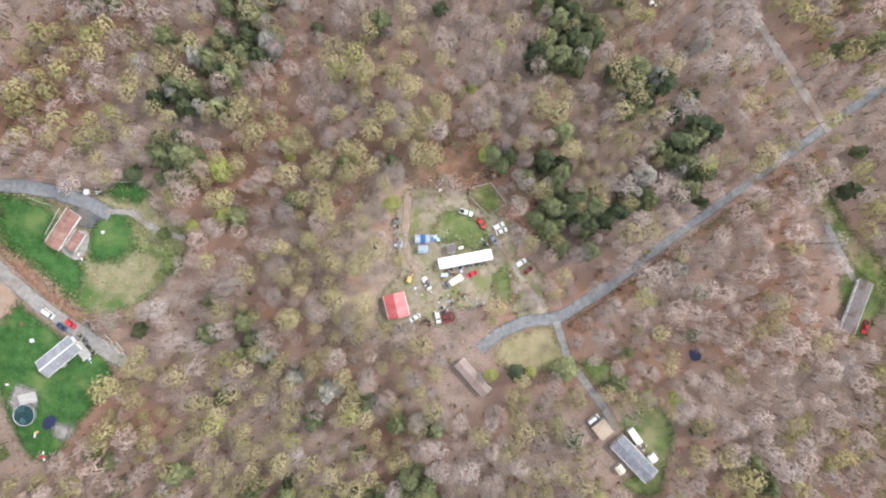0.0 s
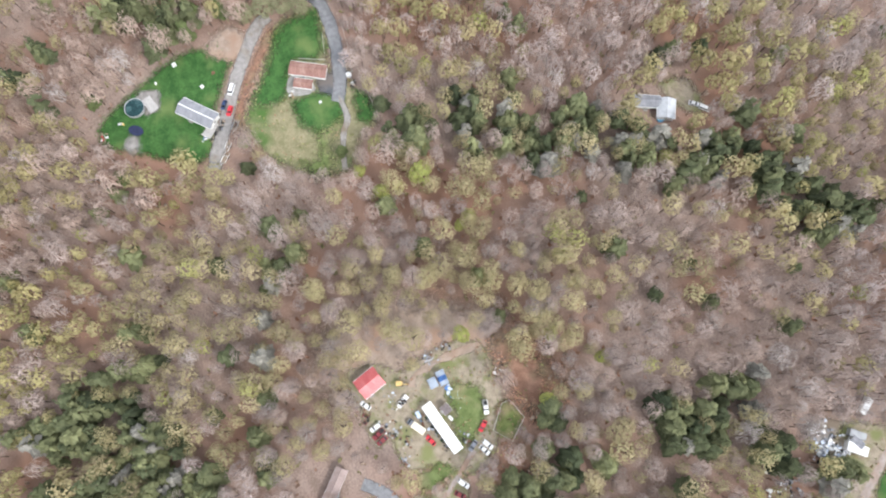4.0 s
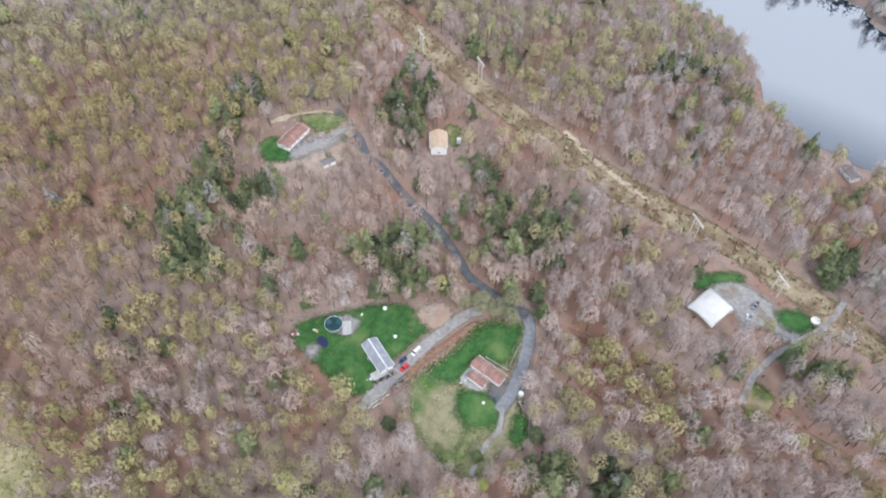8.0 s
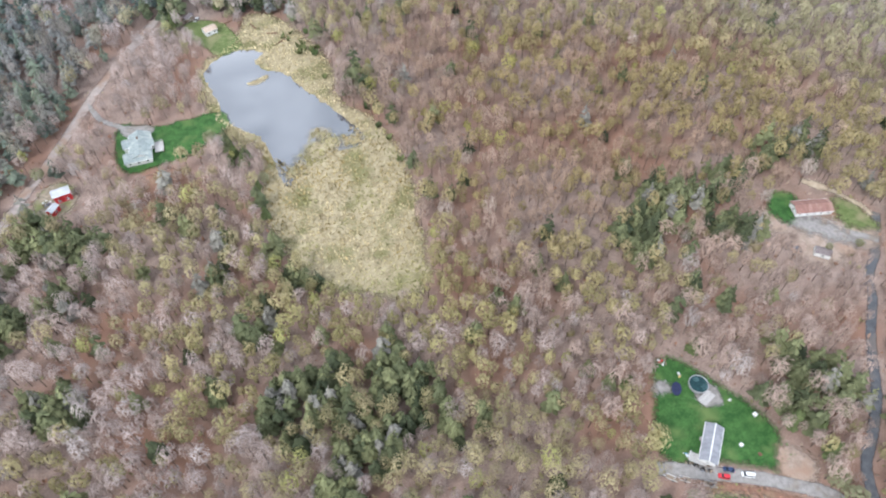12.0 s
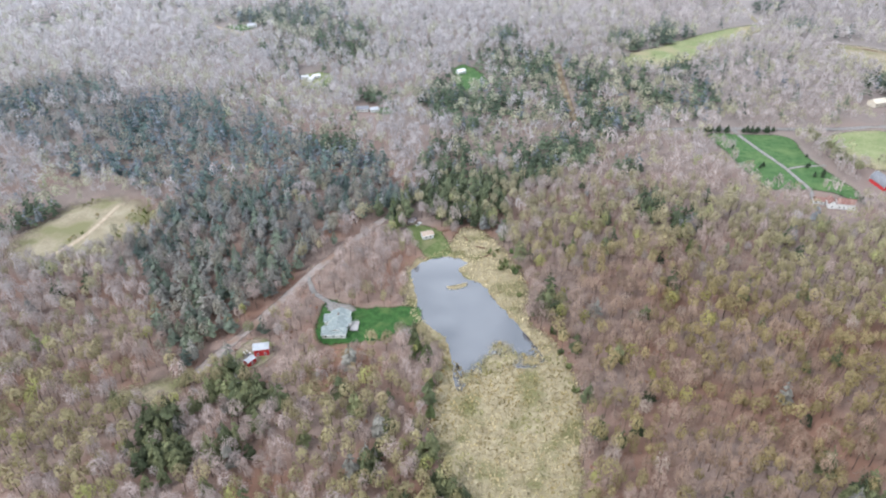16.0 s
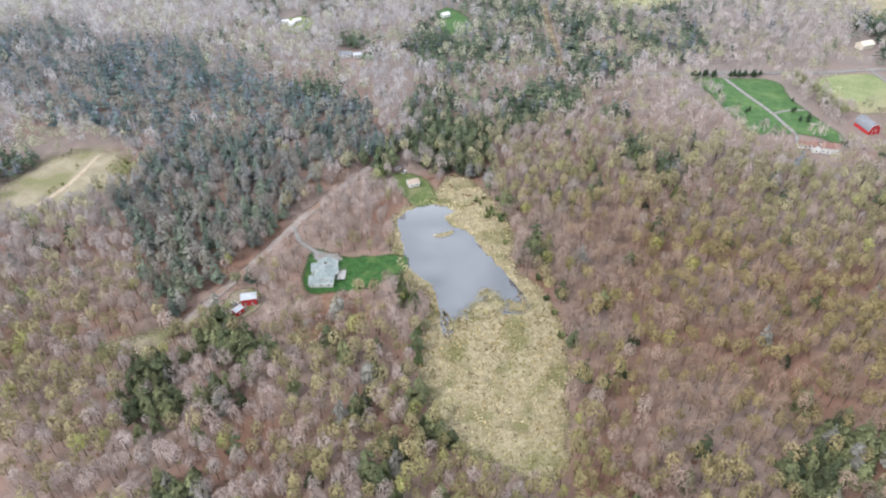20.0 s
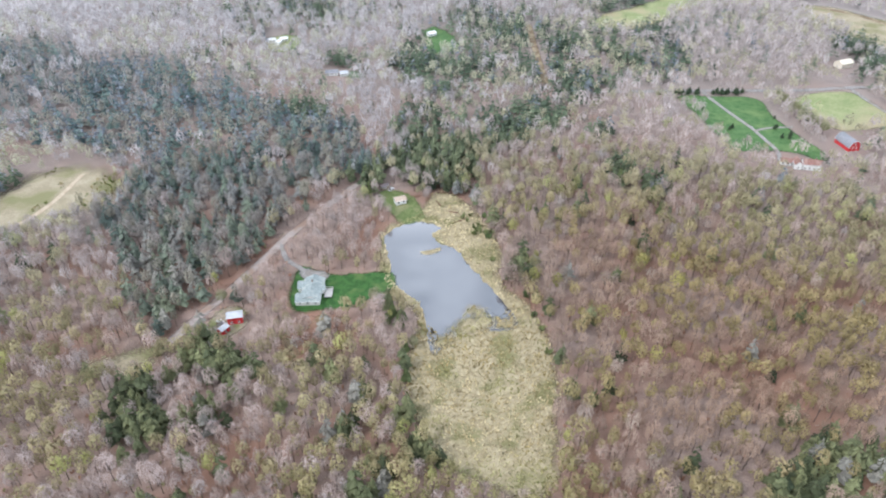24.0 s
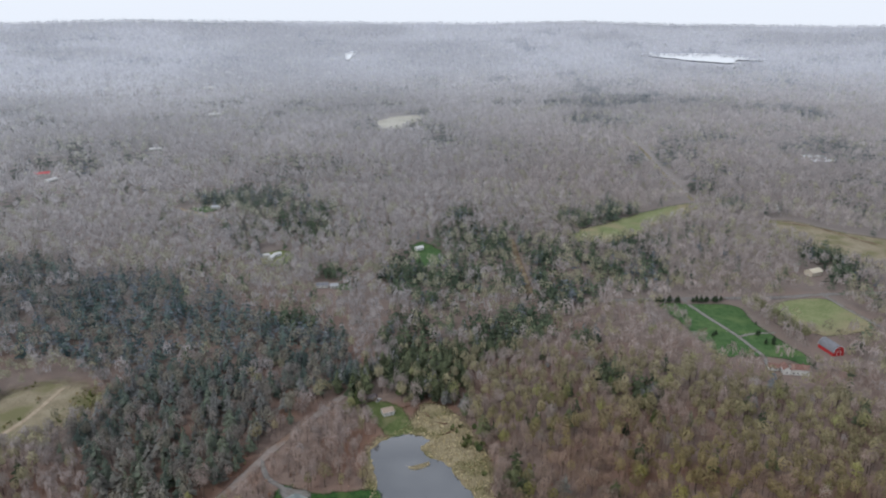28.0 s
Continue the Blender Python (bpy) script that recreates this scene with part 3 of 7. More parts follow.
sheet("patio", [(129.5, 25.5), (129, 22), (123.5, 16.5), (121.2, 18.5), (121.4, 24), (124, 27)], CONCRETE, "grey concrete patio behind a house", "patio", fray=0.2)
lane("drive_grey_house", [(157, 27), (154, 32), (144, 39), (131, 46.5), (115, 54), (107, 58), (102, 60)], 5.4, GRAVEL, "wide grey gravel drive with parked cars", "drive")
sheet("russet_hedge_bank", [(150, 30), (140, 37), (124, 47), (112, 51), (113, 48), (126, 42.5), (140, 33), (150, 27)], RED_DIRT, "russet weedy bank between two homes", "verge", fray=0.5)
sheet("scrub_patch", [(151, 53), (157, 42), (150, 38), (143, 42), (145, 49)], PALE_LITTER, "pale weedy patch beside a gravel drive", "ground", blend=2.5)
sheet("pool_surround", [(130.5, 79.5), (132, 75.5), (138, 74.5), (139.5, 79), (138, 82.5), (134, 80.5)], GRAVEL, "bare pale ground beside a round pool", "ground")

sheet("pale_patch", [(123, 85.8), (116.3, 86), (117.4, 89.6), (121.7, 89)], GRAVEL, "bare pale patch worn into the lawn", "ground", clear=False, fray=0.9, blend=2.2)
# black patch, drawn as an even dull sheet that mirrors no sky
sheet("dark_patch", [(-93, 24.5), (-96.5, 24), (-97, 27), (-94, 28)], NAVY, "black patch on the ground under bare trees", "tarp", fray=0.4)

# the road north and the lane along the east
lane("road_main", [(261, 133), (252, 123.5), (243, 113), (232, 104), (225, 93.5), (216, 84), (207, 73), (197, 59), (186, 47.6), (173, 36.3), (167, 25), (162.4, 14), (160, 7.5)], 4.4, DARK_ASPHALT, "dark asphalt road winding through the woods", clear=0.3)
lane("lane_east", [(160, 4), (157, -12), (152, -43), (144, -76), (138, -98), (126, -132), (113, -166), (96, -205)], 2.4, RED_DIRT, "faint russet lane through leafless woods", "lane", clear=0.4)
sheet("russet_roadside", [(156, -14), (151, -44), (143, -76), (137, -98), (126, -130), (120, -128), (132, -94), (139, -66), (146, -36)], RED_DIRT, "russet cleared strip beside the lane", "verge", clear=False)
sheet("tent_yard", [(196, -60), (203, -70), (199, -84), (191, -93), (184, -103), (176, -100), (180, -88), (179, -79), (185, -75), (192, -67)], GRAVEL, "grey gravel yard beside a white canopy roof", "ground", fray=1.2, blend=3.0)
lane("tent_drive", [(189, -84), (182, -92), (177, -99), (168.7, -91), (161, -85.5), (155, -82), (143.6, -78.6)], 3.2, GRAVEL, "pale gravel drive bending through scrub", "drive")
lane("tent_drive_east", [(176, -98), (181, -104), (188, -111), (196, -116), (204, -120)], 3.2, GRAVEL, "pale gravel drive leading off into trees", "drive")
for off_ in (-0.9, 0.9):
    lane("wheel_track", [(162, -166.4 + off_), (146.4, -165.2 + off_), (131.7, -164.8 + off_), (112, -163.4 + off_)], 0.7, SAND, "pale wheel track through dry grass", "track", clear=0.6)
sheet("tent_lawn", [(194, -57), (200, -60), (205, -68), (206, -78), (202, -77), (199, -67), (194, -62)], LAWN, "green strip of lawn behind a white canopy roof", "lawn", blend=2.2)
sheet("tent_lawn_front", [(189, -91.5), (193, -96), (194, -103.5), (189.5, -108), (183.5, -105), (182, -97)], LAWN, "green lawn inside a drive's bend", "lawn", fray=1.0, blend=2.4)
sheet("tent_grass_south", [(148, -80), (154, -83), (149, -90), (140, -88), (138, -80)], ROUGH_GRASS, "shaded rough grass beside the gravel drive", "lawn")
sheet("power_line_cut", [(398, 200), (386, 182), (362, 150), (326, 110), (285, 56), (256, 11), (236, -19), (224, -48), (214, -74), (205, -87), (196, -101), (185, -110), (178, -126), (150, -146), (120, -166), (134, -180), (164, -154), (192, -130), (208, -107), (222, -84), (239, -54), (254, -23), (272, 8), (298, 50), (334, 94), (368, 134), (396, 166), (408, 190)], SCRUB, "tan brushy strip cleared for a power line", "ground")
POWER_CUT = CLEAR[-1]
sheet("sand_track", [(274, 12), (262, 0), (248, -18), (240, -32), (243, -34), (252, -20), (266, -2), (278, 10)], SAND, "pale sandy track along the power line", "track", fray=0.6)
sheet("grass_bungalow", [(209, 151), (220, 151), (227, 144), (246, 136), (256, 127), (250, 119), (235, 117), (223, 112), (212, 117), (211, 131), (206, 140)], PALE_LITTER, "thin littered ground round a long low house", "ground", fray=2.5)
lane("bungalow_drive", [(250.5, 119), (246, 123), (241, 127)], 3.6, GRAVEL, "grey gravel drive to a long low house", "drive")
sheet("gravel_bungalow", [(220.5, 145), (228, 142), (235, 137), (240, 129), (245, 124), (239, 120), (231, 125), (226, 131), (218, 138)], GRAVEL, "grey gravel forecourt before a long low house", "ground", fray=2.2)
sheet("lawn_bungalow", [(225, 160), (231, 154), (225, 145), (218, 141), (214.5, 148), (217, 156)], LAWN, "green lawn beside a long low house", "lawn", fray=1.4)
sheet("lawn_bungalow_back", [(251, 147), (256.5, 137), (255, 126), (247, 127), (241, 134), (245, 142)], DULL_LAWN, "green lawn behind a long low house", "lawn", fray=1.6)
sheet("bungalow_bank", [(243, 163), (251.5, 153), (258.5, 140), (258.5, 132), (256.5, 133), (256, 139), (250, 150), (241, 159)], SAND, "bare tan earth bank behind a house", "ground")
sheet("lawn_orange", [(264, 72), (264, 65), (254, 62), (250, 64), (254, 68)], ROUGH_GRASS, "shaded grass beside a tan-roofed house", "lawn")
sheet("lawn_orange_front", [(240, 62), (244, 58), (243, 53), (239, 55), (238, 60)], ROUGH_GRASS, "small patch of grass before a tan-roofed house", "lawn")
sheet("yard_house_east", [(88, -109), (87, -118), (79, -121), (73, -119), (76, -113), (83, -109)], DIRT, "worn yard beside a pale grey house", "ground", fray=1.2)
water_lake = sheet("lake", [(470, 60), (448, 34), (432, 12), (424, -22), (411, -51), (392, -72), (366, -82), (330, -90), (317, -99), (303, -113), (296, -126), (290, -142), (282, -190), (340, -260), (420, -215), (414, -166), (424, -154), (440, -148), (450, -134), (452, -110), (480, -40), (500, 40)], LAKE, "calm grey-blue lake reflecting pale clouds", "water", fray=1.5)

# the pond, its marsh and banks
sheet("pond_bank", [(-25, 341), (-16, 356), (-4, 364), (10, 392), (22, 388), (36, 368), (47, 326), (44, 297), (57, 274), (63, 250), (62, 222), (57, 190), (52, 166), (40, 160), (24, 168), (8, 178), (0, 196), (-9, 225), (-6, 245), (-2, 270), (-14, 284), (-20, 300), (-24, 320)], REED, "tan dead grass and reeds round a pond", "bank", fray=2.0)
sheet("pond", [(-22, 341), (-16, 351), (-7, 357), (3, 358), (13, 351), (7, 344), (11, 336), (22, 327), (29, 310), (39, 290), (50, 264), (42, 257), (30, 259), (20, 256), (12, 249), (5, 241), (2, 264), (-1, 280), (-10, 290), (-16, 299), (-18, 318)], POND, "still pond reflecting a pale cloudy sky", "water", fray=0.8)
sheet("islet", [(0, 326), (7, 328.5), (12, 329.5), (10, 326), (3, 324)], REED, "narrow reedy islet in the pond", "island", fray=0.3)
for k_, mat_ in enumerate(([(16, 260), (22, 266), (31, 268), (36, 263), (30, 257), (20, 256)], [(38, 262), (44, 266), (49, 263), (44, 258)], [(7, 247), (11, 254), (16, 255), (14, 249)], [(24, 272), (28, 276), (32, 273), (28, 270)])):
    sheet("reed_mat", mat_, REED, "yellowish mat of reeds spreading into the pond", "reeds", fray=2.2)
sheet("lawn_lake_house", [(-70, 312), (-62, 312), (-50, 307), (-34, 307), (-17, 307), (-14, 294), (-22, 289), (-34, 280), (-52, 276), (-69, 279)], LAWN, "bright green lawn between a house and a pond", "lawn")
sheet("lawn_small_house", [(-27, 395), (-17, 397), (-7, 392), (0, 379), (3, 363), (-4, 358), (-13, 358), (-19, 371), (-24, 382)], DULL_LAWN, "fresh green lawn at the pond's head", "lawn")
sheet("sand_shore", [(-25, 349), (-22, 333), (-20, 321), (-25, 309), (-16, 309), (-14, 325), (-19, 340)], SAND, "bare tan shore beside the pond", "bank", fray=1.2, lift=0.035)
lane("lane_north", [(-40, 410), (-53, 390), (-67, 368), (-78, 349), (-93, 318), (-104, 295), (-116, 274), (-126, 254)], 5.5, TRACK, "pale dirt lane along the edge of dark woods", "lane", clear=1.8)
lane("drive_lake_house", [(-84, 338), (-78, 322), (-70, 314), (-62, 306)], 3.0, GRAVEL, "gravel drive to a grey-green house", "drive", clear=0.5)
sheet("gravel_lake_house", [(-68, 312), (-54, 309), (-53, 303), (-66, 304)], GRAVEL, "pale gravel pad behind a large house", "ground", fray=0.4)
sheet("barn_yard", [(-106, 278), (-96, 280), (-90, 268), (-98, 258), (-110, 262)], DIRT, "dirt yard round two red sheds", "ground")
sheet("brush_clearing", [(-66, 268), (-46, 272), (-36, 262), (-42, 246), (-62, 238), (-70, 250)], RED_DIRT, "brushy clearing with felled trunks", "ground", clear=False)
sheet("clearing_north_west", [(-280, 377), (-266, 424), (-230, 432), (-206, 413), (-212, 383), (-243, 357), (-262, 350)], CLEARING, "tan grassy clearing crossed by a track", "field", fray=5.0)
lane("clearing_track", [(-252, 358), (-240, 385), (-234, 425)], 4.0, SAND, "pale track across a grassy clearing", "track")
sheet("clearing_west", [(-158, 243), (-130, 249), (-138, 238), (-156, 234)], CLEARING, "small tan clearing among bare trees", "field", fray=3.5)

# farms and fields farther north
FARM_LAWN = surface("farm_grass", (0.05, 0.115, 0.035), (0.10, 0.18, 0.062), 0.2, 0.9, 0.3, third=(0.13, 0.20, 0.07), third_scale=0.05, third_range=(0.5, 0.7), ragged=True)
sheet("farm_lawn", [(224, 546), (247, 546), (289, 540), (289, 507), (295, 466), (300, 441), (291, 428), (282, 440), (263, 446), (236, 448), (231, 477), (227, 515)], FARM_LAWN, "bright green farm lawn crossed by a drive", "lawn", fray=1.0)
sheet("farm_field", [(318, 535), (345, 549), (376, 552), (383, 526), (384, 490), (356, 480), (330, 479), (320, 505)], FIELD, "pale green pasture beside a red barn", "field", fray=1.5)
lane("farm_road", [(150, 556), (230, 558), (314, 556), (350, 557), (384, 561), (470, 562)], 6.0, GRAVEL, "pale country road behind a farm", "road")
lane("farm_lane", [(382, 560), (383.5, 533), (387, 507), (390, 478)], 4.0, GRAVEL, "pale lane along a pasture", "lane")
lane("farm_drive", [(249, 556), (250, 543), (256.2, 511.6), (262.7, 484.1), (265.3, 461.1), (266.5, 445), (262, 430)], 3.6, GRAVEL, "pale drive crossing a green farm lawn", "drive")
lane("farm_spur", [(264, 479), (276.4, 483.4), (297, 485)], 2.6, GRAVEL, "narrow pale spur of a farm drive", "drive", clear=0.4)
sheet("field_north", [(187, 734), (211, 771), (254, 800), (321, 849), (380, 884), (402, 874), (348, 820), (299, 784), (263, 740), (218, 721)], FIELD, "long pale green field among woods", "field", fray=3.0)
sheet("field_north_east", [(439, 790), (481, 794), (510, 756), (560, 700), (540, 640), (487, 626), (470, 644), (455, 700)], CLEARING, "tan and green field among woods", "field", fray=3.0)
lane("field_hedge", [(470, 792), (500, 760), (520, 715), (545, 668)], 7.0, SCRUB, "brown brushy strip across a field", "hedge")
sheet("hut_lawn", [(7, 712), (17, 735), (34, 714), (42, 670), (22, 654), (11, 664)], FARM_LAWN, "green clearing round a white hut", "lawn", fray=2.0)
sheet("far_lot", [(-152, 683), (-150, 703), (-132, 712), (-117, 692), (-124, 667), (-140, 664)], FIELD, "pale mown lot with buildings among woods", "field", fray=2.0)
sheet("far_yard", [(-66, 612), (-52, 606), (-50, 594), (-64, 598)], FARM_LAWN, "small green yard among far woods", "lawn", fray=1.5)
sheet("far_lawn", [(-280, 890), (-262, 902), (-246, 896), (-252, 876), (-266, 876)], FARM_LAWN, "green lot among distant woods", "lawn", fray=2.0)
lane("far_lot_road", [(-300, 895), (-270, 868), (-246, 852)], 6.0, SAND, "pale bare road among distant woods", "road", clear=4.0)
sheet("hill_field", [(-60, 1600), (-18, 1690), (50, 1690), (14, 1570), (-40, 1480)], surface("pale_field", (0.50, 0.48, 0.41), (0.62, 0.60, 0.53), 0.02, 0.95, 0.2, ragged=True), "pale field on a distant hill", "field", fray=6.0, lift=3.0)
lane("hill_track", [(470, 1430), (452, 1254), (420, 1060), (400, 900)], 6.0, CLEARING, "distant power line cut over a hill", "track", clear=4.0)
lane("road_north", [(121, 740), (117, 653), (114, 577)], 7.0, SCRUB, "straight track through distant woods", "track")
# the far waters take the mirror surface, so the glare is built in
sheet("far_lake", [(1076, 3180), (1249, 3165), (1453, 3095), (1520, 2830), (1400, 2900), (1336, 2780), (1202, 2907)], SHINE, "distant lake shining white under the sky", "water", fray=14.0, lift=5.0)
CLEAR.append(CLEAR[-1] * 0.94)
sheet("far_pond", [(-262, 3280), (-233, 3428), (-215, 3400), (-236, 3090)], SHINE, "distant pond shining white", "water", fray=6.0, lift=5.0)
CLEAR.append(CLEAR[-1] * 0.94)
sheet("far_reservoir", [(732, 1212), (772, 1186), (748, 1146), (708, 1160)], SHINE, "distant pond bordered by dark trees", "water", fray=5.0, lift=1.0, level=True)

# ground kept free of trees round buildings: x, y, radius
SITES = [(-18.9, 45.6, 11), (-79, 65, 11), (-66, 56, 6), (-147, 0, 7), (-53, -126, 4), (-83, -122, 5), (-78, -141, 7), (129, 17, 9), (124, 61, 9), (182, -65, 10), (233, 145, 10), (220, 121, 5), (247, 71, 9),
         (79, -105, 8), (283, -128, 6), (-59, 290, 14), (-97, 267, 9), (-14, 382, 6), (275, 420, 9), (323, 452, 11), (402, 611, 12), (15, 706, 9), (-73, 603, 12), (-248, 888, 10), (-574, 1105, 16), (-540, 1060, 14),
         (-466, 1310, 15), (-460, 1725, 18), (-600, 2220, 24), (325, 104, 4), (309, 65, 4), (-32, 4, 5), (109, 53, 5), (104, 55, 5), (-6, 26.5, 8), (-30.5, 21.5, 5), (-21, 34, 5), (120, 88, 5), (236, 134, 8)]

# ---- trees ----
def spray(rs, base, way, length, width, fan=1):
    """Thin triangles from base along way, as rows of three corners."""
    rows = []
    for _ in range(fan):
        w = way + rs.normal(0, 0.22, 3)
        w /= np.linalg.norm(w)
        s = np.cross(w, rs.normal(0, 1, 3) * 0.5 + np.array([0, 0, 1.0]))
        s /= max(np.linalg.norm(s), 1e-6)
        rows.append((base - s * width, base + s * width, base + w * length))
    return rows


def stem(rs, p0, p1, r0, r1, sides=3):
    """A tapered stem as triangles."""
    p0, p1 = np.array(p0, float), np.array(p1, float)
    d = p1 - p0
    d /= np.linalg.norm(d)
    a = np.cross(d, (0.3, 0.9, 0.1))
    a /= np.linalg.norm(a)
    b = np.cross(d, a)
    ring = [(math.cos(2 * math.pi * k / sides), math.sin(2 * math.pi * k / sides)) for k in range(sides)]
    rows = []
    for k in range(sides):
        (c0, s0), (c1, s1) = ring[k], ring[(k + 1) % sides]
        q = [p0 + (a * c0 + b * s0) * r0, p0 + (a * c1 + b * s1) * r0, p1 + (a * c1 + b * s1) * r1, p1 + (a * c0 + b * s0) * r1]
        rows += [(q[0], q[1], q[2]), (q[0], q[2], q[3])]
    return rows


def hardwood(seed, twigs, limbs, leaves=0, sides=3, broad=1.0, size=1.0, trunk=True, fine=1.0):
    """A leafless or budding tree one unit high: a lobed crown of twig sprays and leaf clumps over a forked stem."""
    rs = np.random.RandomState(seed)
    lean = rs.normal(0, 0.02, 2)
    top = np.array([lean[0], lean[1], 0.72])
    wood = stem(rs, (0, 0, 0), top, 0.018, 0.006, sides) if trunk else []
    lobes = rs.normal(0, 1, (6, 3))
    lobes[:, 2] = np.abs(lobes[:, 2]) * 0.6
    lobes /= np.linalg.norm(lobes, axis=1)[:, None]
    swell = 0.55 + 0.6 * rs.rand(6)

    def on_crown(depth):
        n = rs.normal(0, 1, 3)
        n[2] = abs(n[2]) * 1.1 - 0.35
        n /= np.linalg.norm(n)
        r = 0.60 + 0.46 * np.max(np.clip(lobes @ n, 0, 1) ** 2 * swell) / 0.9 + rs.normal(0, 0.05)
        p = np.array([n[0] * 0.25 * r * broad, n[1] * 0.25 * r * broad, 0.65 + n[2] * 0.36 * r]) * 1.0
        inner = np.array([0, 0, 0.52])
        return inner + (p - inner) * depth, n

    leaf = []
    for k in range(limbs):
        tip, n = on_crown(0.9)
        b0 = top * (0.30 + 0.4 * rs.rand()) / 0.72
        s = np.cross(tip - b0, (0, 0, 1.0))
        s /= max(np.linalg.norm(s), 1e-6)
        wood.append((b0 - s * 0.009, b0 + s * 0.009, tip))
    for k in range(twigs + leaves):
        p, n = on_crown(1.05 - 0.42 * rs.rand() ** 1.7)
        rise_way = np.array([n[0] * 0.5, n[1] * 0.5, 1.0]) + rs.normal(0, 0.45, 3)
        n = n + rs.normal(0, 0.13, 3) + np.array([0, 0, 0.15])
        n /= np.linalg.norm(n)
        u = rise_way - n * (rise_way @ n)
        u /= max(np.linalg.norm(u), 1e-6)
        v = np.cross(n, u)
        if k < twigs:
            ln, wd = (0.085 + 0.06 * rs.rand()) * size, (0.014 + 0.011 * rs.rand()) * size * fine
        else:
            ln, wd = (0.040 + 0.022 * rs.rand()) * size, (0.034 + 0.018 * rs.rand()) * size
        leaf.append((p - u * ln * 0.6 - v * wd, p - u * ln * 0.6 + v * wd, p + u * ln))
    return np.array(wood).reshape(-1, 3, 3), np.array(leaf)


def conifer(seed, tiers, boughs, sides=3, fat=1.0):
    """A pine or hemlock one unit high: drooping boughs in uneven tiers."""
    rs = np.random.RandomState(seed)
    wood = np.array(stem(rs, (0, 0, 0), (0, 0, 0.95), 0.013, 0.002, sides)).reshape(-1, 3, 3) if sides else np.zeros((0, 3, 3))
    leaf = []
    for i in range(tiers):
        f = i / max(tiers - 1, 1)
        z = 0.25 + 0.70 * f
        r = (0.235 * (1 - f) ** 0.7 + 0.03) * fat
        for k in range(max(3, int(boughs * (1 - 0.55 * f)))):
            a = 2 * math.pi * rs.rand()
            q = r * (0.65 + 0.55 * rs.rand())
            c, s = math.cos(a), math.sin(a)
            z1 = z + rs.normal(0, 0.02)
            root, end = np.array([0.012 * c, 0.012 * s, z1 + 0.035]), np.array([q * c, q * s, z1 - 0.02 - 0.05 * rs.rand()])
            side = np.array([-s, c, 0]) * q * (0.26 + 0.2 * rs.rand())
            mid = root * 0.38 + end * 0.62
            lift = np.array([0, 0, 0.022])
            leaf += [(root, mid + side - lift, end), (root, end, mid - side - lift)]
    leaf += spray(rs, np.array([0, 0, 0.92]), np.array([0, 0, 1.0]), 0.08, 0.015, 2)
    return wood, np.array(leaf)


def tint_layer(me, colours):
    layer = me.color_attributes.new("tint", "FLOAT_COLOR", "CORNER")
    layer.data.foreach_set("color", np.column_stack([colours, np.ones(len(colours))]).astype(np.float32).ravel())


def triangles(name, rows, colours, materials, slots=None):
    """A mesh object of loose triangles (n x 3 x 3) with a tint for each triangle."""
    n = len(rows)
    me = bpy.data.meshes.new(name)
    me.vertices.add(3 * n)
    me.loops.add(3 * n)
    me.polygons.add(n)
    me.vertices.foreach_set("co", np.asarray(rows, np.float32).ravel())
    me.loops.foreach_set("vertex_index", np.arange(3 * n, dtype=np.int32))
    me.polygons.foreach_set("loop_start", np.arange(0, 3 * n, 3, dtype=np.int32))
    for m in materials:
        me.materials.append(m)
    if slots is not None:
        me.polygons.foreach_set("material_index", np.asarray(slots, np.int32))
    tint_layer(me, np.repeat(np.asarray(colours), 3, axis=0))
    me.update(calc_edges=True)
    return new(name, me)


def grove(name, models, x, y, height, width, tint, bark, leaf_material, label, rs):
    """Many trees joined: each takes one of the models, turned, at its own height and width."""
    if not len(x):
        return None
    pick, turn, z = rs.randint(len(models), size=len(x)), rs.rand(len(x)) * 2 * math.pi, rise(x, y)
    rows, cols, slots = [], [], []
    for i, (wood, leaf) in enumerate(models):
        k = np.nonzero(pick == i)[0]
        if not len(k):
            continue
        tri = np.concatenate([wood, leaf])
        c, s = np.cos(turn[k])[:, None, None], np.sin(turn[k])[:, None, None]
        w, h = width[k][:, None, None], height[k][:, None, None]
        px = (tri[None, :, :, 0] * c - tri[None, :, :, 1] * s) * w + x[k][:, None, None]
        py = (tri[None, :, :, 0] * s + tri[None, :, :, 1] * c) * w + y[k][:, None, None]
        pz = tri[None, :, :, 2] * h + z[k][:, None, None]
        rows.append(np.stack([px, py, pz], -1).reshape(-1, 3, 3))
        col = np.repeat(tint[k][:, None, :], len(tri), 1)
        col[:, :len(wood)] = bark
        cols.append(col.reshape(-1, 3))
        slots.append(np.tile(np.r_[np.zeros(len(wood)), np.ones(len(leaf))], len(k)))
    ob = triangles(name, np.concatenate(rows), np.concatenate(cols), (BARK, leaf_material), np.concatenate(slots))
    return tagged(ob, label, "woods", kind="stuff")


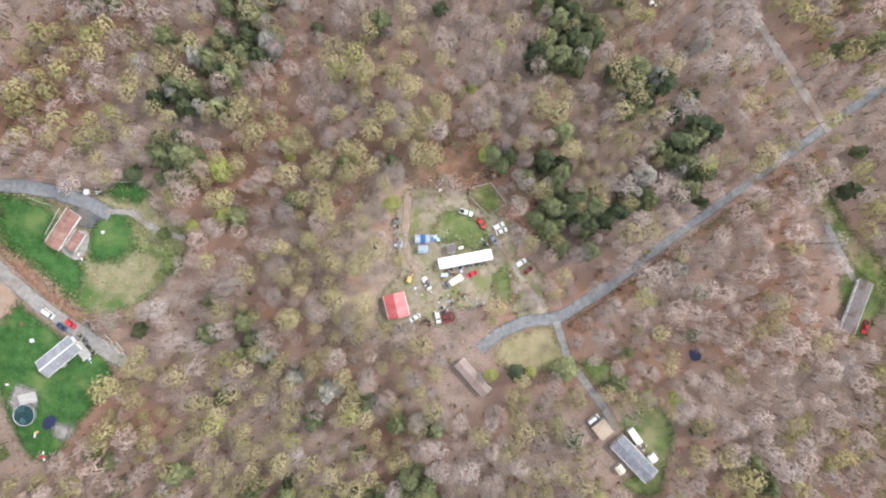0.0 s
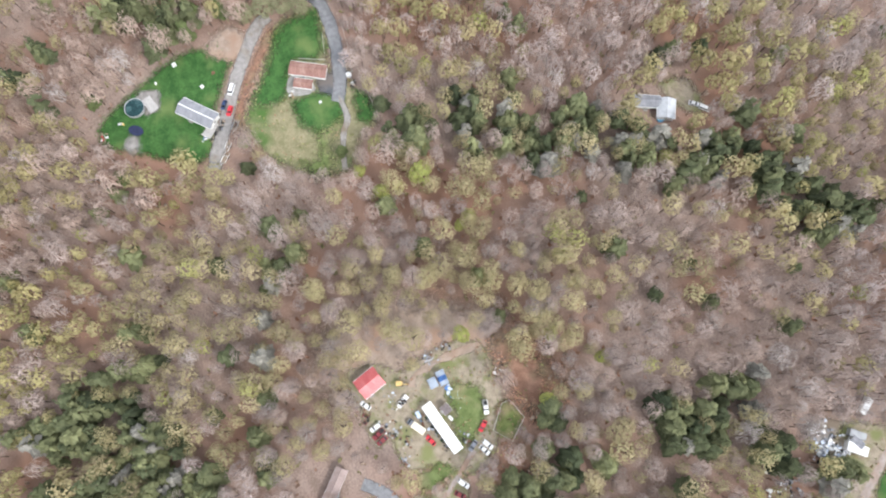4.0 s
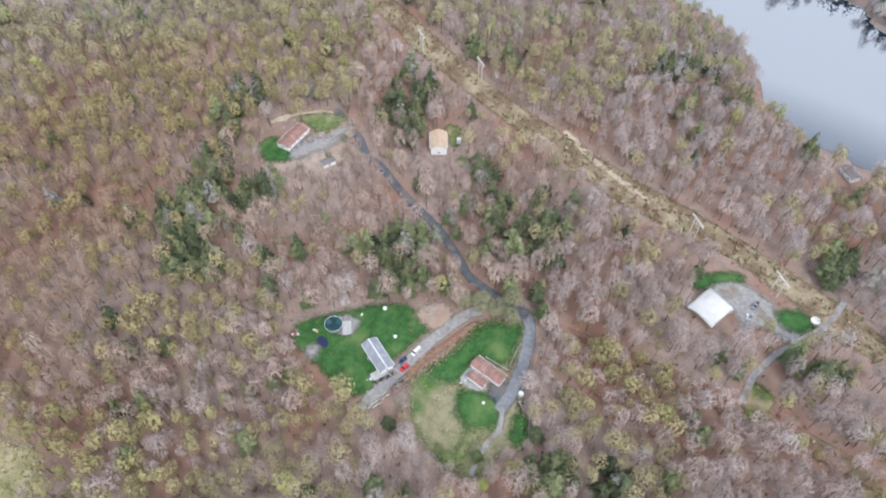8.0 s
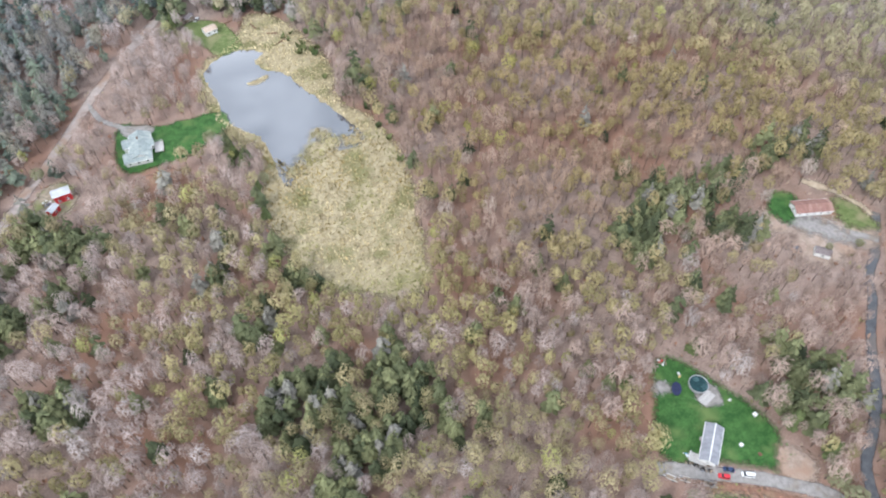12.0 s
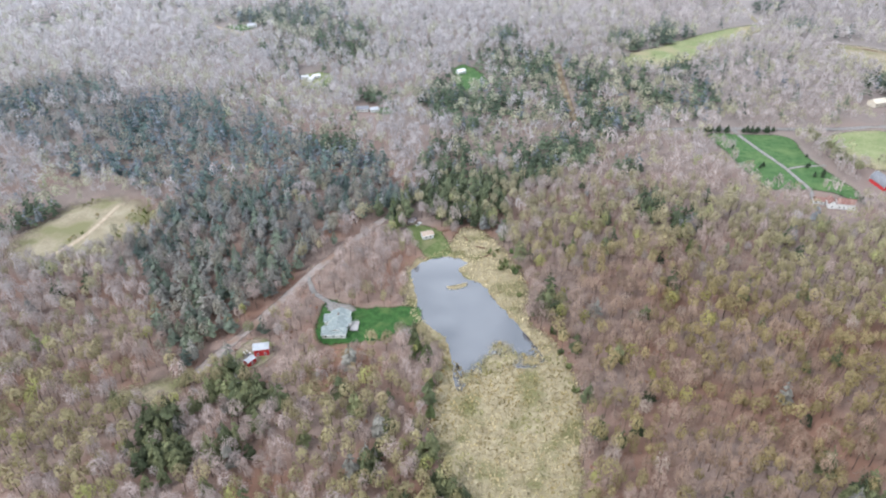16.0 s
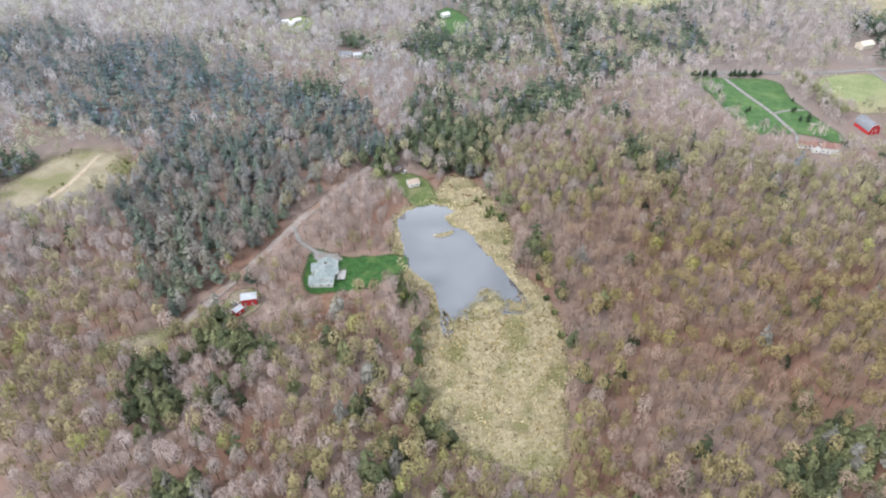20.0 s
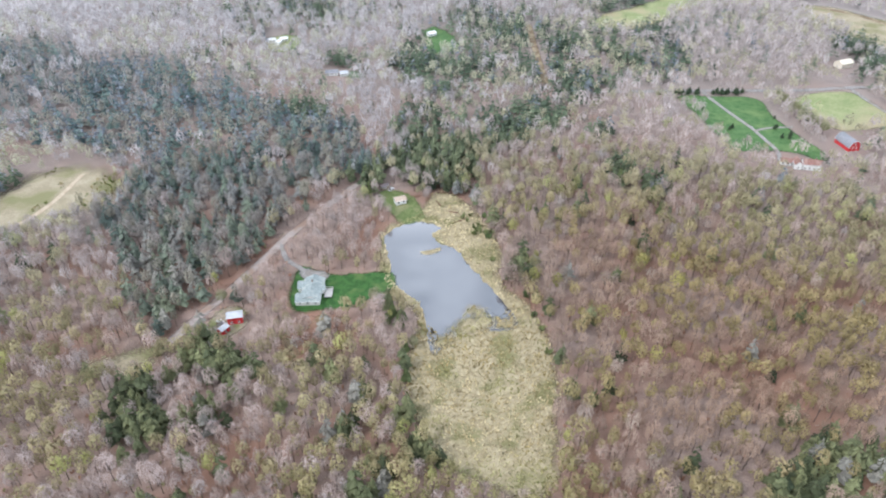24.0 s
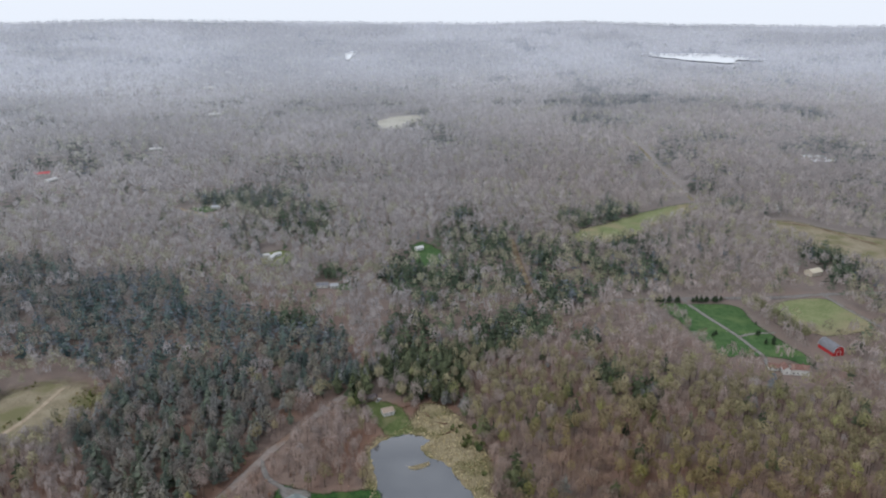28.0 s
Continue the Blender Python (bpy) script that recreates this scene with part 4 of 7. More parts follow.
# where the pines stand thick: x, y, radius
PINES_YARD = [(84, -51, 13), (90, -36, 11), (95, -20, 10), (79, -72, 11), (67, -94, 10), (54, -115, 10), (42, -133, 11), (25, -144, 12), (-34, -78, 9), (-28, -70, 7), (-60, -62, 8), (-38, -14, 9), (-47, -17, 7), (-34, -27, 8), (-19, -31, 5), (-64, -24, 7), (-78, -44, 8), (-86, -34, 7), (-24, -93, 8), (-42, -95, 9), (-38, -81, 7), (-60, -115, 11), (-30, -66, 6), (96, -8, 8)]
PINES_SOUTH = [(31, 118, 10), (28, 104, 8), (12, 98, 8), (-8, 92, 8), (38, 94, 5), (0, 130, 10), (16, 122, 10), (-14, 118, 10), (4, 108, 10), (-20, 128, 9), (24, 133, 7), (40, 120, 6), (48, 97, 4), (56, 47, 6), (36, 100, 6), (-7, 62, 4), (64, 65, 3), (-66, 121, 4), (-95, 150, 9), (-102, 158, 6)]
PINES_EAST = [(254, 180, 9), (231, 180, 9), (206, 174, 9), (178, 168, 10), (152, 160, 10), (138, 152, 8), (153, 122, 7), (160, 112, 6), (186, 148, 7), (192, 136, 6), (306, 98, 12), (284, 88, 10), (326, 72, 7), (321, 49, 6), (172, 80, 7), (168, 64, 9), (186, 50, 7), (204, 34, 7), (192, 9, 7), (206, 6, 6), (167, 18, 5), (169, 2, 4), (226, -118, 8), (212, -112, 7), (166, -95, 6), (180, -128, 7), (205, 55, 6), (176, 76, 8)]
PINES_EAST_TOP = [(470, -150, 20), (452, -172, 18), (436, -194, 18), (484, -118, 18), (500, -150, 26), (338, -35, 7), (346, -48, 7), (318, -75, 6), (290, -108, 7), (300, -122, 6), (164, 166, 14), (184, 168, 10), (142, 146, 7), (172, 84, 6), (192, 18, 5), (162, -99, 6), (160, -111, 6), (186, -132, 7), (250, 84, 8), (262, 96, 10), (276, 62, 6), (232, 42, 6), (178, 66, 10), (186, 30, 7), (200, 18, 7), (216, 30, 7), (196, 62, 7), (210, 46, 6)]
PINES_POND = [(-38, 420, 5), (-28, 425, 5), (-36, 394, 5), (-31, 396, 4), (-2, 423, 7), (7, 430, 7), (20, 406, 6), (29, 396, 5), (34, 378, 4), (13, 413, 6), (-112, 240, 13), (-97, 246, 10), (-90, 230, 10), (-128, 212, 11), (-118, 200, 12), (-98, 202, 11), (-6, 230, 6), (-28, 215, 6), (-34, 193, 7), (-3, 181, 7), (-13, 173, 7), (-22, 158, 7), (-10, 205, 6), (66, 232, 3), (67, 212, 3), (62, 258, 3), (44, 308, 5), (52, 300, 5), (60, 318, 5), (50, 352, 6), (-16, 275, 5), (-11, 264, 4), (-28, 286, 4), (-38, 408, 9), (-36, 424, 11), (-10, 428, 11), (18, 424, 13), (36, 420, 6), (4, 440, 12), (30, 450, 14), (60, 470, 15), (0, 470, 13), (100, 500, 16), (60, 296, 4), (66, 268, 3), (148, 425, 7), (156, 388, 7)]
PINES_FAR = [(0, 618, 20), (32, 611, 16), (94, 706, 18), (74, 835, 14), (142, 566, 22), (125, 604, 12), (222, 782, 12), (266, 800, 16), (300, 822, 14), (235, 740, 14), (205, 716, 12), (434, 606, 16), (442, 656, 18), (-242, 917, 22), (-590, 1150, 26), (-537, 1149, 22), (447, 967, 24), (-278, 406, 16), (-100, 512, 22), (-66, 490, 14), (451, 1615, 50), (830, 1290, 40), (420, 1150, 30)]
PINES_NORTH = [(0, 617, 11), (23, 552, 9), (9, 513, 9), (25, 459, 9), (47, 451, 9), (-4, 421, 9), (12, 405, 9), (-35, 407, 9), (74, 834, 15), (98, 718, 13), (105, 602, 10), (143, 665, 12), (183, 663, 12), (201, 628, 11), (154, 562, 10), (132, 542, 10), (236, 691, 13), (208, 819, 15), (261, 834, 15), (91, 516, 9), (140, 408, 9), (159, 392, 9), (140, 478, 9), (-236, 935, 17), (-112, 786, 14), (-16, 480, 9), (63, 624, 11), (81, 488, 9), (-75, 631, 11), (-61, 596, 10)]
PINES_HILLS = [(209, 809, 15), (245, 833, 15), (270, 850, 16), (423, 1555, 29), (484, 1551, 29), (524, 1304, 25), (554, 1302, 25), (427, 958, 18), (505, 1029, 20), (439, 861, 17), (74, 824, 14), (808, 1449, 29), (518, 1085, 21), (747, 1249, 26), (787, 1228, 26), (825, 1207, 26), (768, 1130, 24), (808, 1127, 24), (591, 2356, 43), (593, 807, 18), (599, 863, 18), (535, 1573, 29), (-617, 1192, 24), (-603, 1079, 22), (-482, 955, 19), (-560, 1192, 23), (-509, 916, 18), (-237, 913, 16), (-223, 943, 17), (-276, 946, 17), (-280, 1872, 34), (-469, 1325, 25), (-519, 1345, 25), (-503, 1102, 21), (-167, 862, 15), (-134, 777, 14), (-98, 768, 13), (-172, 764, 14), (-509, 878, 18), (-410, 996, 19), (-304, 1200, 22), (52, 1740, 31), (-81, 1530, 27)]
MIXED_WOOD = np.array([(-26, 640), (63, 826), (112, 759), (177, 727), (300, 721), (242, 567), (184, 570), (125, 538), (89, 502), (77, 462), (38, 418), (-14, 392), (-21, 467), (-10, 537)], float)
DARK_WOOD = np.array([(-440, 640), (-376, 690), (-253, 625), (-133, 572), (-84, 502), (-52, 491), (-44, 414), (-71, 368), (-97, 318), (-120, 274), (-136, 247), (-182, 311), (-204, 376), (-205, 436), (-310, 494), (-400, 540)], float)
BARE_HILL = np.array([(-79, 343), (-54, 382), (-32, 361), (-24, 343), (-22, 314), (-32, 310), (-60, 314), (-72, 322)], float)
BUDDING = [(62, 82, 30), (30, 76, 24), (37, -9, 18), (60, -26, 16), (72, -9, 12), (42, 14, 14), (130, -32, 22), (20, -50, 20), (-48, -41, 14), (25, 68, 16), (70, 66, 18), (44, 46, 12), (62, 388, 30), (119, 387, 34), (165, 308, 26), (211, 302, 26), (-49, 224, 20), (-154, 196, 30), (330, 40, 40), (350, -9, 34), (240, 260, 60), (85, 74, 20), (119, 150, 24), (300, 230, 60), (250, 340, 70)]


def in_dark_wood(x, y):
    """Inside the dark wood, whose edge is ragged and thins out."""
    wx = x + 30 * (cloudy(x, y, 42, 58) - 0.5) + 20 * (cloudy(x, y, 9, 59) - 0.5)
    wy = y + 34 * (cloudy(x, y, 42, 60) - 0.5) + 20 * (cloudy(x, y, 9, 61) - 0.5)
    return inside(wx, wy, DARK_WOOD) & (cloudy(x, y, 30, 62) < 0.80)


def near_spots(x, y, spots, wobble=0.45):
    best = np.full(np.shape(x), 9.0)
    for sx, sy, sr in spots:
        best = np.minimum(best, np.hypot(x - sx, y - sy) / sr)
    return best + (cloudy(x, y, 7.0, 31) - 0.5) * 2 * wobble


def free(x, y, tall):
    """Spots where a tree of that height neither stands on open ground nor hides it from the camera."""
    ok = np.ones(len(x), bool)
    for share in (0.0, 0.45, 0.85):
        # k projects the tree's height onto the ground along the camera's sight line
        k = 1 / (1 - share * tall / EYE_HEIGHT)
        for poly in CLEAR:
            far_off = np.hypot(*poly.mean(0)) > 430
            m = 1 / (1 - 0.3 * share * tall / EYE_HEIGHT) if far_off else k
            # trees whose tops hide the northern power line strip from the camera go too
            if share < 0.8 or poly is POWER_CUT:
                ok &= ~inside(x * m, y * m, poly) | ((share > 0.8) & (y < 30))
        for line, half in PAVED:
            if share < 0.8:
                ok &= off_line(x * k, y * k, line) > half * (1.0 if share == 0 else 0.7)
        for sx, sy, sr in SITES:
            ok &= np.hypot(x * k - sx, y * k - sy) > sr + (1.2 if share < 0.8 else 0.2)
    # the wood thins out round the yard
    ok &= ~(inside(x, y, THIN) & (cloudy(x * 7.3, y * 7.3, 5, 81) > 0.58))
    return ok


def spots(cell, r0, r1, h0, h1, rs):
    """Jittered places in a ring between two headings."""
    n = int(r1 / cell) + 1
    gx, gy = np.meshgrid(np.arange(-n, n + 1), np.arange(-n, n + 1))
    x = (gx + rs.uniform(-0.47, 0.47, gx.shape)).ravel() * cell
    y = (gy + rs.uniform(-0.47, 0.47, gx.shape)).ravel() * cell
    r, a = np.hypot(x, y), np.degrees(np.arctan2(x, y))
    k = (r >= r0) & (r < r1) & (((a - h0) % 360) <= (h1 - h0))
    return x[k], y[k]


rs = np.random.RandomState(7)


def tints(kind, x, y, rs):
    """The trees' colours: lilac-grey to tan bare twigs, yellow-green buds, dark needles, with distance haze mixed in.
    """
    n = len(x)
    a, b, c = cloudy(x, y, 60, 41)[:, None], cloudy(x, y, 17, 42)[:, None], rs.rand(n, 1)
    # distance haze put into the tints: far woods ashen, those close by browner
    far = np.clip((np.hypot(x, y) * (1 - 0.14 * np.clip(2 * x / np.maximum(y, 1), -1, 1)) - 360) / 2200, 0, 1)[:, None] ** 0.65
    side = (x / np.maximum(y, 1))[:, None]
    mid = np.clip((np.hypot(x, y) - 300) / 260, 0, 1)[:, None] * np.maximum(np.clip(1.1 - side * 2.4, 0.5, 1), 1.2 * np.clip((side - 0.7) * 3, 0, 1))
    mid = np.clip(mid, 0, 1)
    if kind == "bare":
        east = (np.clip(np.hypot(x, y) / 90 - 1.4, 0, 1) * np.clip(x / np.maximum(np.abs(y), 1) * 1.5, 0, 1) * (y > 0))[:, None]
        t = np.clip(0.55 * a + 0.25 * b + 0.4 * c - 0.1 + 0.6 * east, 0, 1)
        col = np.array([0.38, 0.33, 0.318]) * (1 - t) + np.array([0.355, 0.272, 0.228]) * t
        col = col * (0.80 + 0.40 * cloudy(x, y, 190, 43)[:, None])
        # paler crowns on the west side, deeper ones south-east of the yard
        col = col * (1 + 0.14 * np.clip((-x - 50) / 60, 0, 1) * (y < 150) - 0.14 * np.exp(-((x - 60) ** 2 + (y - 85) ** 2) / 1800))[:, None]
        pale = rs.rand(n, 1) < 0.06
        col = np.where(pale, np.array([0.42, 0.37, 0.345]), col)
        # middle and far haze mixed into the bare crowns
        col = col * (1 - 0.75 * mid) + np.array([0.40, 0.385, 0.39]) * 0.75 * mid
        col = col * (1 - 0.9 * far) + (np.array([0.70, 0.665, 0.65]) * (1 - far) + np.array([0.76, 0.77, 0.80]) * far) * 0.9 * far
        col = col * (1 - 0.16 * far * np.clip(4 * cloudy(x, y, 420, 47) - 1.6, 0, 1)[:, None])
    elif kind == "bud":
        t = np.clip(0.3 * a + 0.3 * b + 0.5 * c - 0.05, 0, 1)
        col = np.array([0.30, 0.285, 0.12]) * (1 - t) + np.array([0.37, 0.31, 0.17]) * t
        off = np.clip(np.abs(np.hypot(x, y) - 150) / 150, 0, 0.35)[:, None]
        col = col * (1 - off) + np.array([0.36, 0.30, 0.22]) * off
        vivid = rs.rand(n, 1) < 0.05
        col = np.where(vivid, np.array([0.33, 0.325, 0.13]), col)
        # the same haze mixed into the buds
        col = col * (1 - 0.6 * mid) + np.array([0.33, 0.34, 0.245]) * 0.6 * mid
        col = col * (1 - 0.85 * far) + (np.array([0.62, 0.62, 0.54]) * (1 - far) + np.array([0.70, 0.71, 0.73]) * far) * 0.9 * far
    else:
        t = np.clip(0.35 * b + 0.7 * c - 0.05, 0, 1)
        col = np.array([0.042, 0.056, 0.031]) * (1 - t) + np.array([0.215, 0.225, 0.11]) * t
        grey = rs.rand(n, 1) < np.where(in_dark_wood(x, y), 0.36, 0.10)[:, None]
        # dark wood needles lifted towards blue-grey, in part for haze
        col = np.where(in_dark_wood(x, y)[:, None], col * 0.7 + np.array([0.058, 0.073, 0.074]), col)
        col = np.where(grey, np.array([0.225, 0.215, 0.185]), col)
        # haze put into the needles: bluer from 330 m, paler beyond 800 m
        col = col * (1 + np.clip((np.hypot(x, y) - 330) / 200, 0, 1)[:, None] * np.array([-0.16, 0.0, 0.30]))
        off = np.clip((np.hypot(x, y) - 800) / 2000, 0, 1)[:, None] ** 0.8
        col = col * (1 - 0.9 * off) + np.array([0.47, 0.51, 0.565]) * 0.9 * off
    if kind != "con":
        grey = in_dark_wood(x, y)[:, None] * 0.75
        col = col * (1 - grey) + np.array([0.255, 0.24, 0.215]) * grey
        # the slope east of the marsh is browner and deeper in tone
        slope = (np.clip((y - 110) / 80, 0, 1) * np.clip((400 - np.hypot(x, y)) / 60, 0, 1) * np.clip((x - 30) / 60, 0, 1))[:, None]
        col = col * (1 - slope * np.array([0.06, 0.13, 0.24]))
    # far crowns are also lightened and evened out for haze
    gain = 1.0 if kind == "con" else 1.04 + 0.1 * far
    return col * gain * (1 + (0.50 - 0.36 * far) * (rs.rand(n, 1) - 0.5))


def sort_trees(x, y, rs):
    """0 bare, 1 budding, 2 conifer."""
    d = np.minimum.reduce([near_spots(x, y, s) for s in (PINES_YARD, PINES_SOUTH, PINES_EAST, PINES_EAST_TOP, PINES_POND, PINES_FAR, PINES_NORTH, PINES_HILLS)])
    d = np.where(np.hypot(x, y) > 390, d / 1.25, d)
    p_con = np.where(d < 0.85, 0.80, np.where(d < 1.25, 0.4, 0.03))
    p_con = np.where((np.hypot(x, y) > 1000) & (d >= 1.2), 0.004, p_con)
    p_con = np.where(in_dark_wood(x, y), 0.56, p_con)
    p_con = np.where(inside(x, y, MIXED_WOOD), np.maximum(p_con, 0.2 + 0.45 * (cloudy(x, y, 26, 57) > 0.5)), p_con)
    r = np.hypot(x, y)
    far = np.clip((r - 450) / 500, 0, 1)
    p_con = np.where(d < 1.2, p_con, p_con + far * np.clip(cloudy(x, y, 130, 55) * 0.65 + cloudy(x, y, 45, 56) * 0.35 - 0.56, 0, 1) * 3.4)
    q = cloudy(x, y, 75, 51) * 0.6 + cloudy(x, y, 22, 52) * 0.4
    p_bud = np.clip(0.16 + 1.5 * (q - 0.40), 0.07, 0.68)
    p_bud = np.where(near_spots(x, y, BUDDING) < 1.0, 0.68, p_bud) * (1 - 0.5 * far)
    p_bud = p_bud + 0.16 * ((x > 60) & (y > 120) & (r < 700))
    u = rs.rand(len(x))
    u = np.where(inside(x, y, BARE_HILL), 1.0, u)
    return np.where(u < p_con, 2, np.where(u < p_con + p_bud, 1, 0))


BARK_TONES = {0: (0.10, 0.08, 0.07), 1: (0.10, 0.08, 0.065), 2: (0.10, 0.075, 0.06)}
KINDS = {0: ("bare", TWIGS, "woods_bare", "leafless grey-brown hardwoods standing close together"),
         1: ("bud", BUDS, "woods_budding", "hardwoods in yellow-green spring bud"),
         2: ("con", NEEDLES, "woods_evergreen", "dark green pines and hemlocks in clumps")}
HIGH = {0: [hardwood(s, 560, 12, 0, 4, 1.3, 0.80, fine=0.25) for s in range(6)], 1: [hardwood(20 + s, 230, 10, 400, 4, 1.3, 0.56, fine=0.36) for s in range(5)], 2: [conifer(40 + s, 11, 15, 5) for s in range(4)]}
NEAR = {0: [hardwood(60 + s, 150, 3, 0, 3, 1.3, 1.15, fine=0.46) for s in range(8)], 1: [hardwood(80 + s, 44, 3, 125, 3, 1.2, 0.92, fine=0.5) for s in range(7)], 2: [conifer(100 + s, 8, 10) for s in range(6)]}
CLOSE = {0: [hardwood(260 + s, 260, 5, 0, 3, 1.3, 0.96, fine=0.32) for s in range(8)], 1: [hardwood(270 + s, 110, 4, 190, 3, 1.3, 0.66, fine=0.46) for s in range(7)], 2: [conifer(280 + s, 9, 11) for s in range(6)]}
MIDDLE = {0: [hardwood(120 + s, 46, 0, 0, 3, 1.3, 1.5, False, 0.68) for s in range(6)], 1: [hardwood(140 + s, 20, 0, 34, 3, 1.3, 1.2, False, 0.6) for s in range(5)], 2: [conifer(160 + s, 5, 6, 0) for s in range(5)]}
FAR = {0: [hardwood(180 + s, 13, 0, 0, 3, 1.1, 2.5, False) for s in range(5)], 1: [hardwood(190 + s, 4, 0, 10, 3, 1.1, 2.3, False) for s in range(4)], 2: [conifer(200 + s, 3, 4, 0, 1.2) for s in range(4)]}


LAST = {0: [hardwood(220 + s, 6, 0, 0, 3, 1.1, 3.1, False) for s in range(4)], 1: [hardwood(230 + s, 6, 0, 0, 3, 1.1, 3.1, False) for s in range(4)], 2: [conifer(240 + s, 2, 3, 0, 1.2) for s in range(4)]}


def sizes(kind, n, rs):
    if kind == 2:
        h = rs.uniform(10, 19, n)
        return h, h * rs.uniform(0.85, 1.15, n)
    h = rs.uniform(9.5, 18.5, n)
    return h, np.clip(h * rs.uniform(0.52, 0.86, n), 5.5, 13.5)


def plant(zone, models, x, y, rs, grow=1.0, kind=None, soft=None):
    kind = sort_trees(x, y, rs) if kind is None else np.full(len(x), kind)
    for k, (tone, leafy, name, label) in KINDS.items():
        i = np.nonzero(kind == k)[0]
        h, w = sizes(k, len(i), rs)
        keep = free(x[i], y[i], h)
        i, h, w = i[keep], h[keep] * (1 + (grow - 1) * 0.3), w[keep] * grow
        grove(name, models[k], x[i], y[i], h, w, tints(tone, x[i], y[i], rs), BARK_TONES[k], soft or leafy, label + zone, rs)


# single trees nearest below: each one a trunk and a crown
def single_trees():
    x, y = spots(5.3, 0, 62, 0, 360, rs)
    kind = sort_trees(x, y, rs)
    names = {0: ("bare_tree", "leafless grey-brown hardwood with fine twigs", "tree"), 1: ("budding_tree", "hardwood in yellow-green spring bud", "tree"),
             2: ("pine_tree", "dark green pine with drooping boughs", "tree")}
    made = {}
    for k in (0, 1, 2):
        i = np.nonzero(kind == k)[0]
        h, w = sizes(k, len(i), rs)
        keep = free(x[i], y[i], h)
        i, h, w = i[keep], h[keep], w[keep]
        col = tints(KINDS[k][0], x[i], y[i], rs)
        for j in range(len(i)):
            v = j % 12
            if (k, v) not in made:
                wood, leaf = HIGH[k][v % len(HIGH[k])]
                tree = new(names[k][0])
                tagged(tree, names[k][1], names[k][2], "trees of the near woods")
                trunk = triangles("trunk", wood, np.repeat([BARK_TONES[k]], len(wood), 0), (BARK,))
                crown = triangles("crown", leaf, np.repeat([col[j]], len(leaf), 0), (KINDS[k][1],))
                trunk.parent = crown.parent = tree
                made[k, v] = tree
            else:
                tree = copy_thing(made[k, v], Matrix())
            tree.matrix_basis = Matrix.LocRotScale((x[i[j]], y[i[j]], 0), Euler((0, 0, rs.rand() * 6.28)), (w[j], w[j], h[j]))


def lime_trees():
    """A few trees already in fresh leaf."""
    made = None
    for k, (sx, sy, wide) in enumerate([(18.0, -9.6, 11), (76, -11.8, 15), (74, 3.2, 11), (84, 8.8, 9), (57.6, -24, 9), (55, -20, 8), (-2.5, -53, 9), (9.9, -38.6, 10), (-10.4, -31, 9), (-78, 42, 10), (-38, 40, 8), (-24.6, 43, 9), (-88, 41, 11), (35, -50, 9), (58.4, -97.6, 9)]):
        if made is None:
            wood, leaf = hardwood(300, 60, 8, 420, 5, 1.15, 0.72)
            made = tree = new("leafing_tree")
            tagged(tree, "hardwood in fresh lime-green leaf", "tree", "trees in first leaf")
            trunk = triangles("trunk", wood, np.repeat([BARK_TONES[1]], len(wood), 0), (BARK,))
            crown = triangles("crown", leaf, np.repeat([(0.35, 0.37, 0.12)], len(leaf), 0), (BUDS,))
            trunk.parent = crown.parent = tree
        else:
            tree = copy_thing(made, Matrix())
        tree.matrix_basis = Matrix.LocRotScale((sx, sy, 0), Euler((0, 0, k * 1.7)), (wide, wide, wide))


def edge_trees(name, label, kind, colour, places):
    """Trees that stand alone between drives and lawns."""
    wood, leaf = hardwood(310, 150, 10, 380, 5, 1.2, 0.66) if kind == 1 else HIGH[2][0]
    made = None
    for k, (sx, sy, tall, wide) in enumerate(places):
        if made is None:
            made = tree = new(name)
            tagged(tree, label, "tree", "trees between the homes")
            trunk = triangles("trunk", wood, np.repeat([BARK_TONES[kind]], len(wood), 0), (BARK,))
            crown = triangles("crown", leaf, np.repeat([colour], len(leaf), 0), (BUDS if kind == 1 else NEEDLES,))
            trunk.parent = crown.parent = tree
        else:
            tree = copy_thing(made, Matrix())
        tree.matrix_basis = Matrix.LocRotScale((sx, sy, 0), Euler((0, 0, k * 2.3)), (wide, wide, tall))


single_trees()
lime_trees()
edge_trees("leafing_tree", "grey-green tree in early leaf beside open ground", 1, (0.26, 0.255, 0.15),
           [(156, 34, 11, 15), (157, 27.5, 12, 17), (154.5, 20.5, 12, 15), (153.6, 13.6, 11, 13), (161.5, 15.6, 13, 15), (106.8, 46.4, 6, 9), (237.8, 118.6, 6, 7), (224, 122, 5, 6), (303, 531, 12, 14), (304, 522, 13, 15), (305, 513, 12, 14), (306, 504, 13, 15), (307, 495, 12, 14), (308, 486, 13, 15), (309, 477, 12, 14), (311, 468, 13, 14), (-25.4, 281, 10, 13), (-105.5, 283, 9, 12), (64, 306, 11, 13), (56, 297, 9, 11), (-4, 246, 8, 10)])
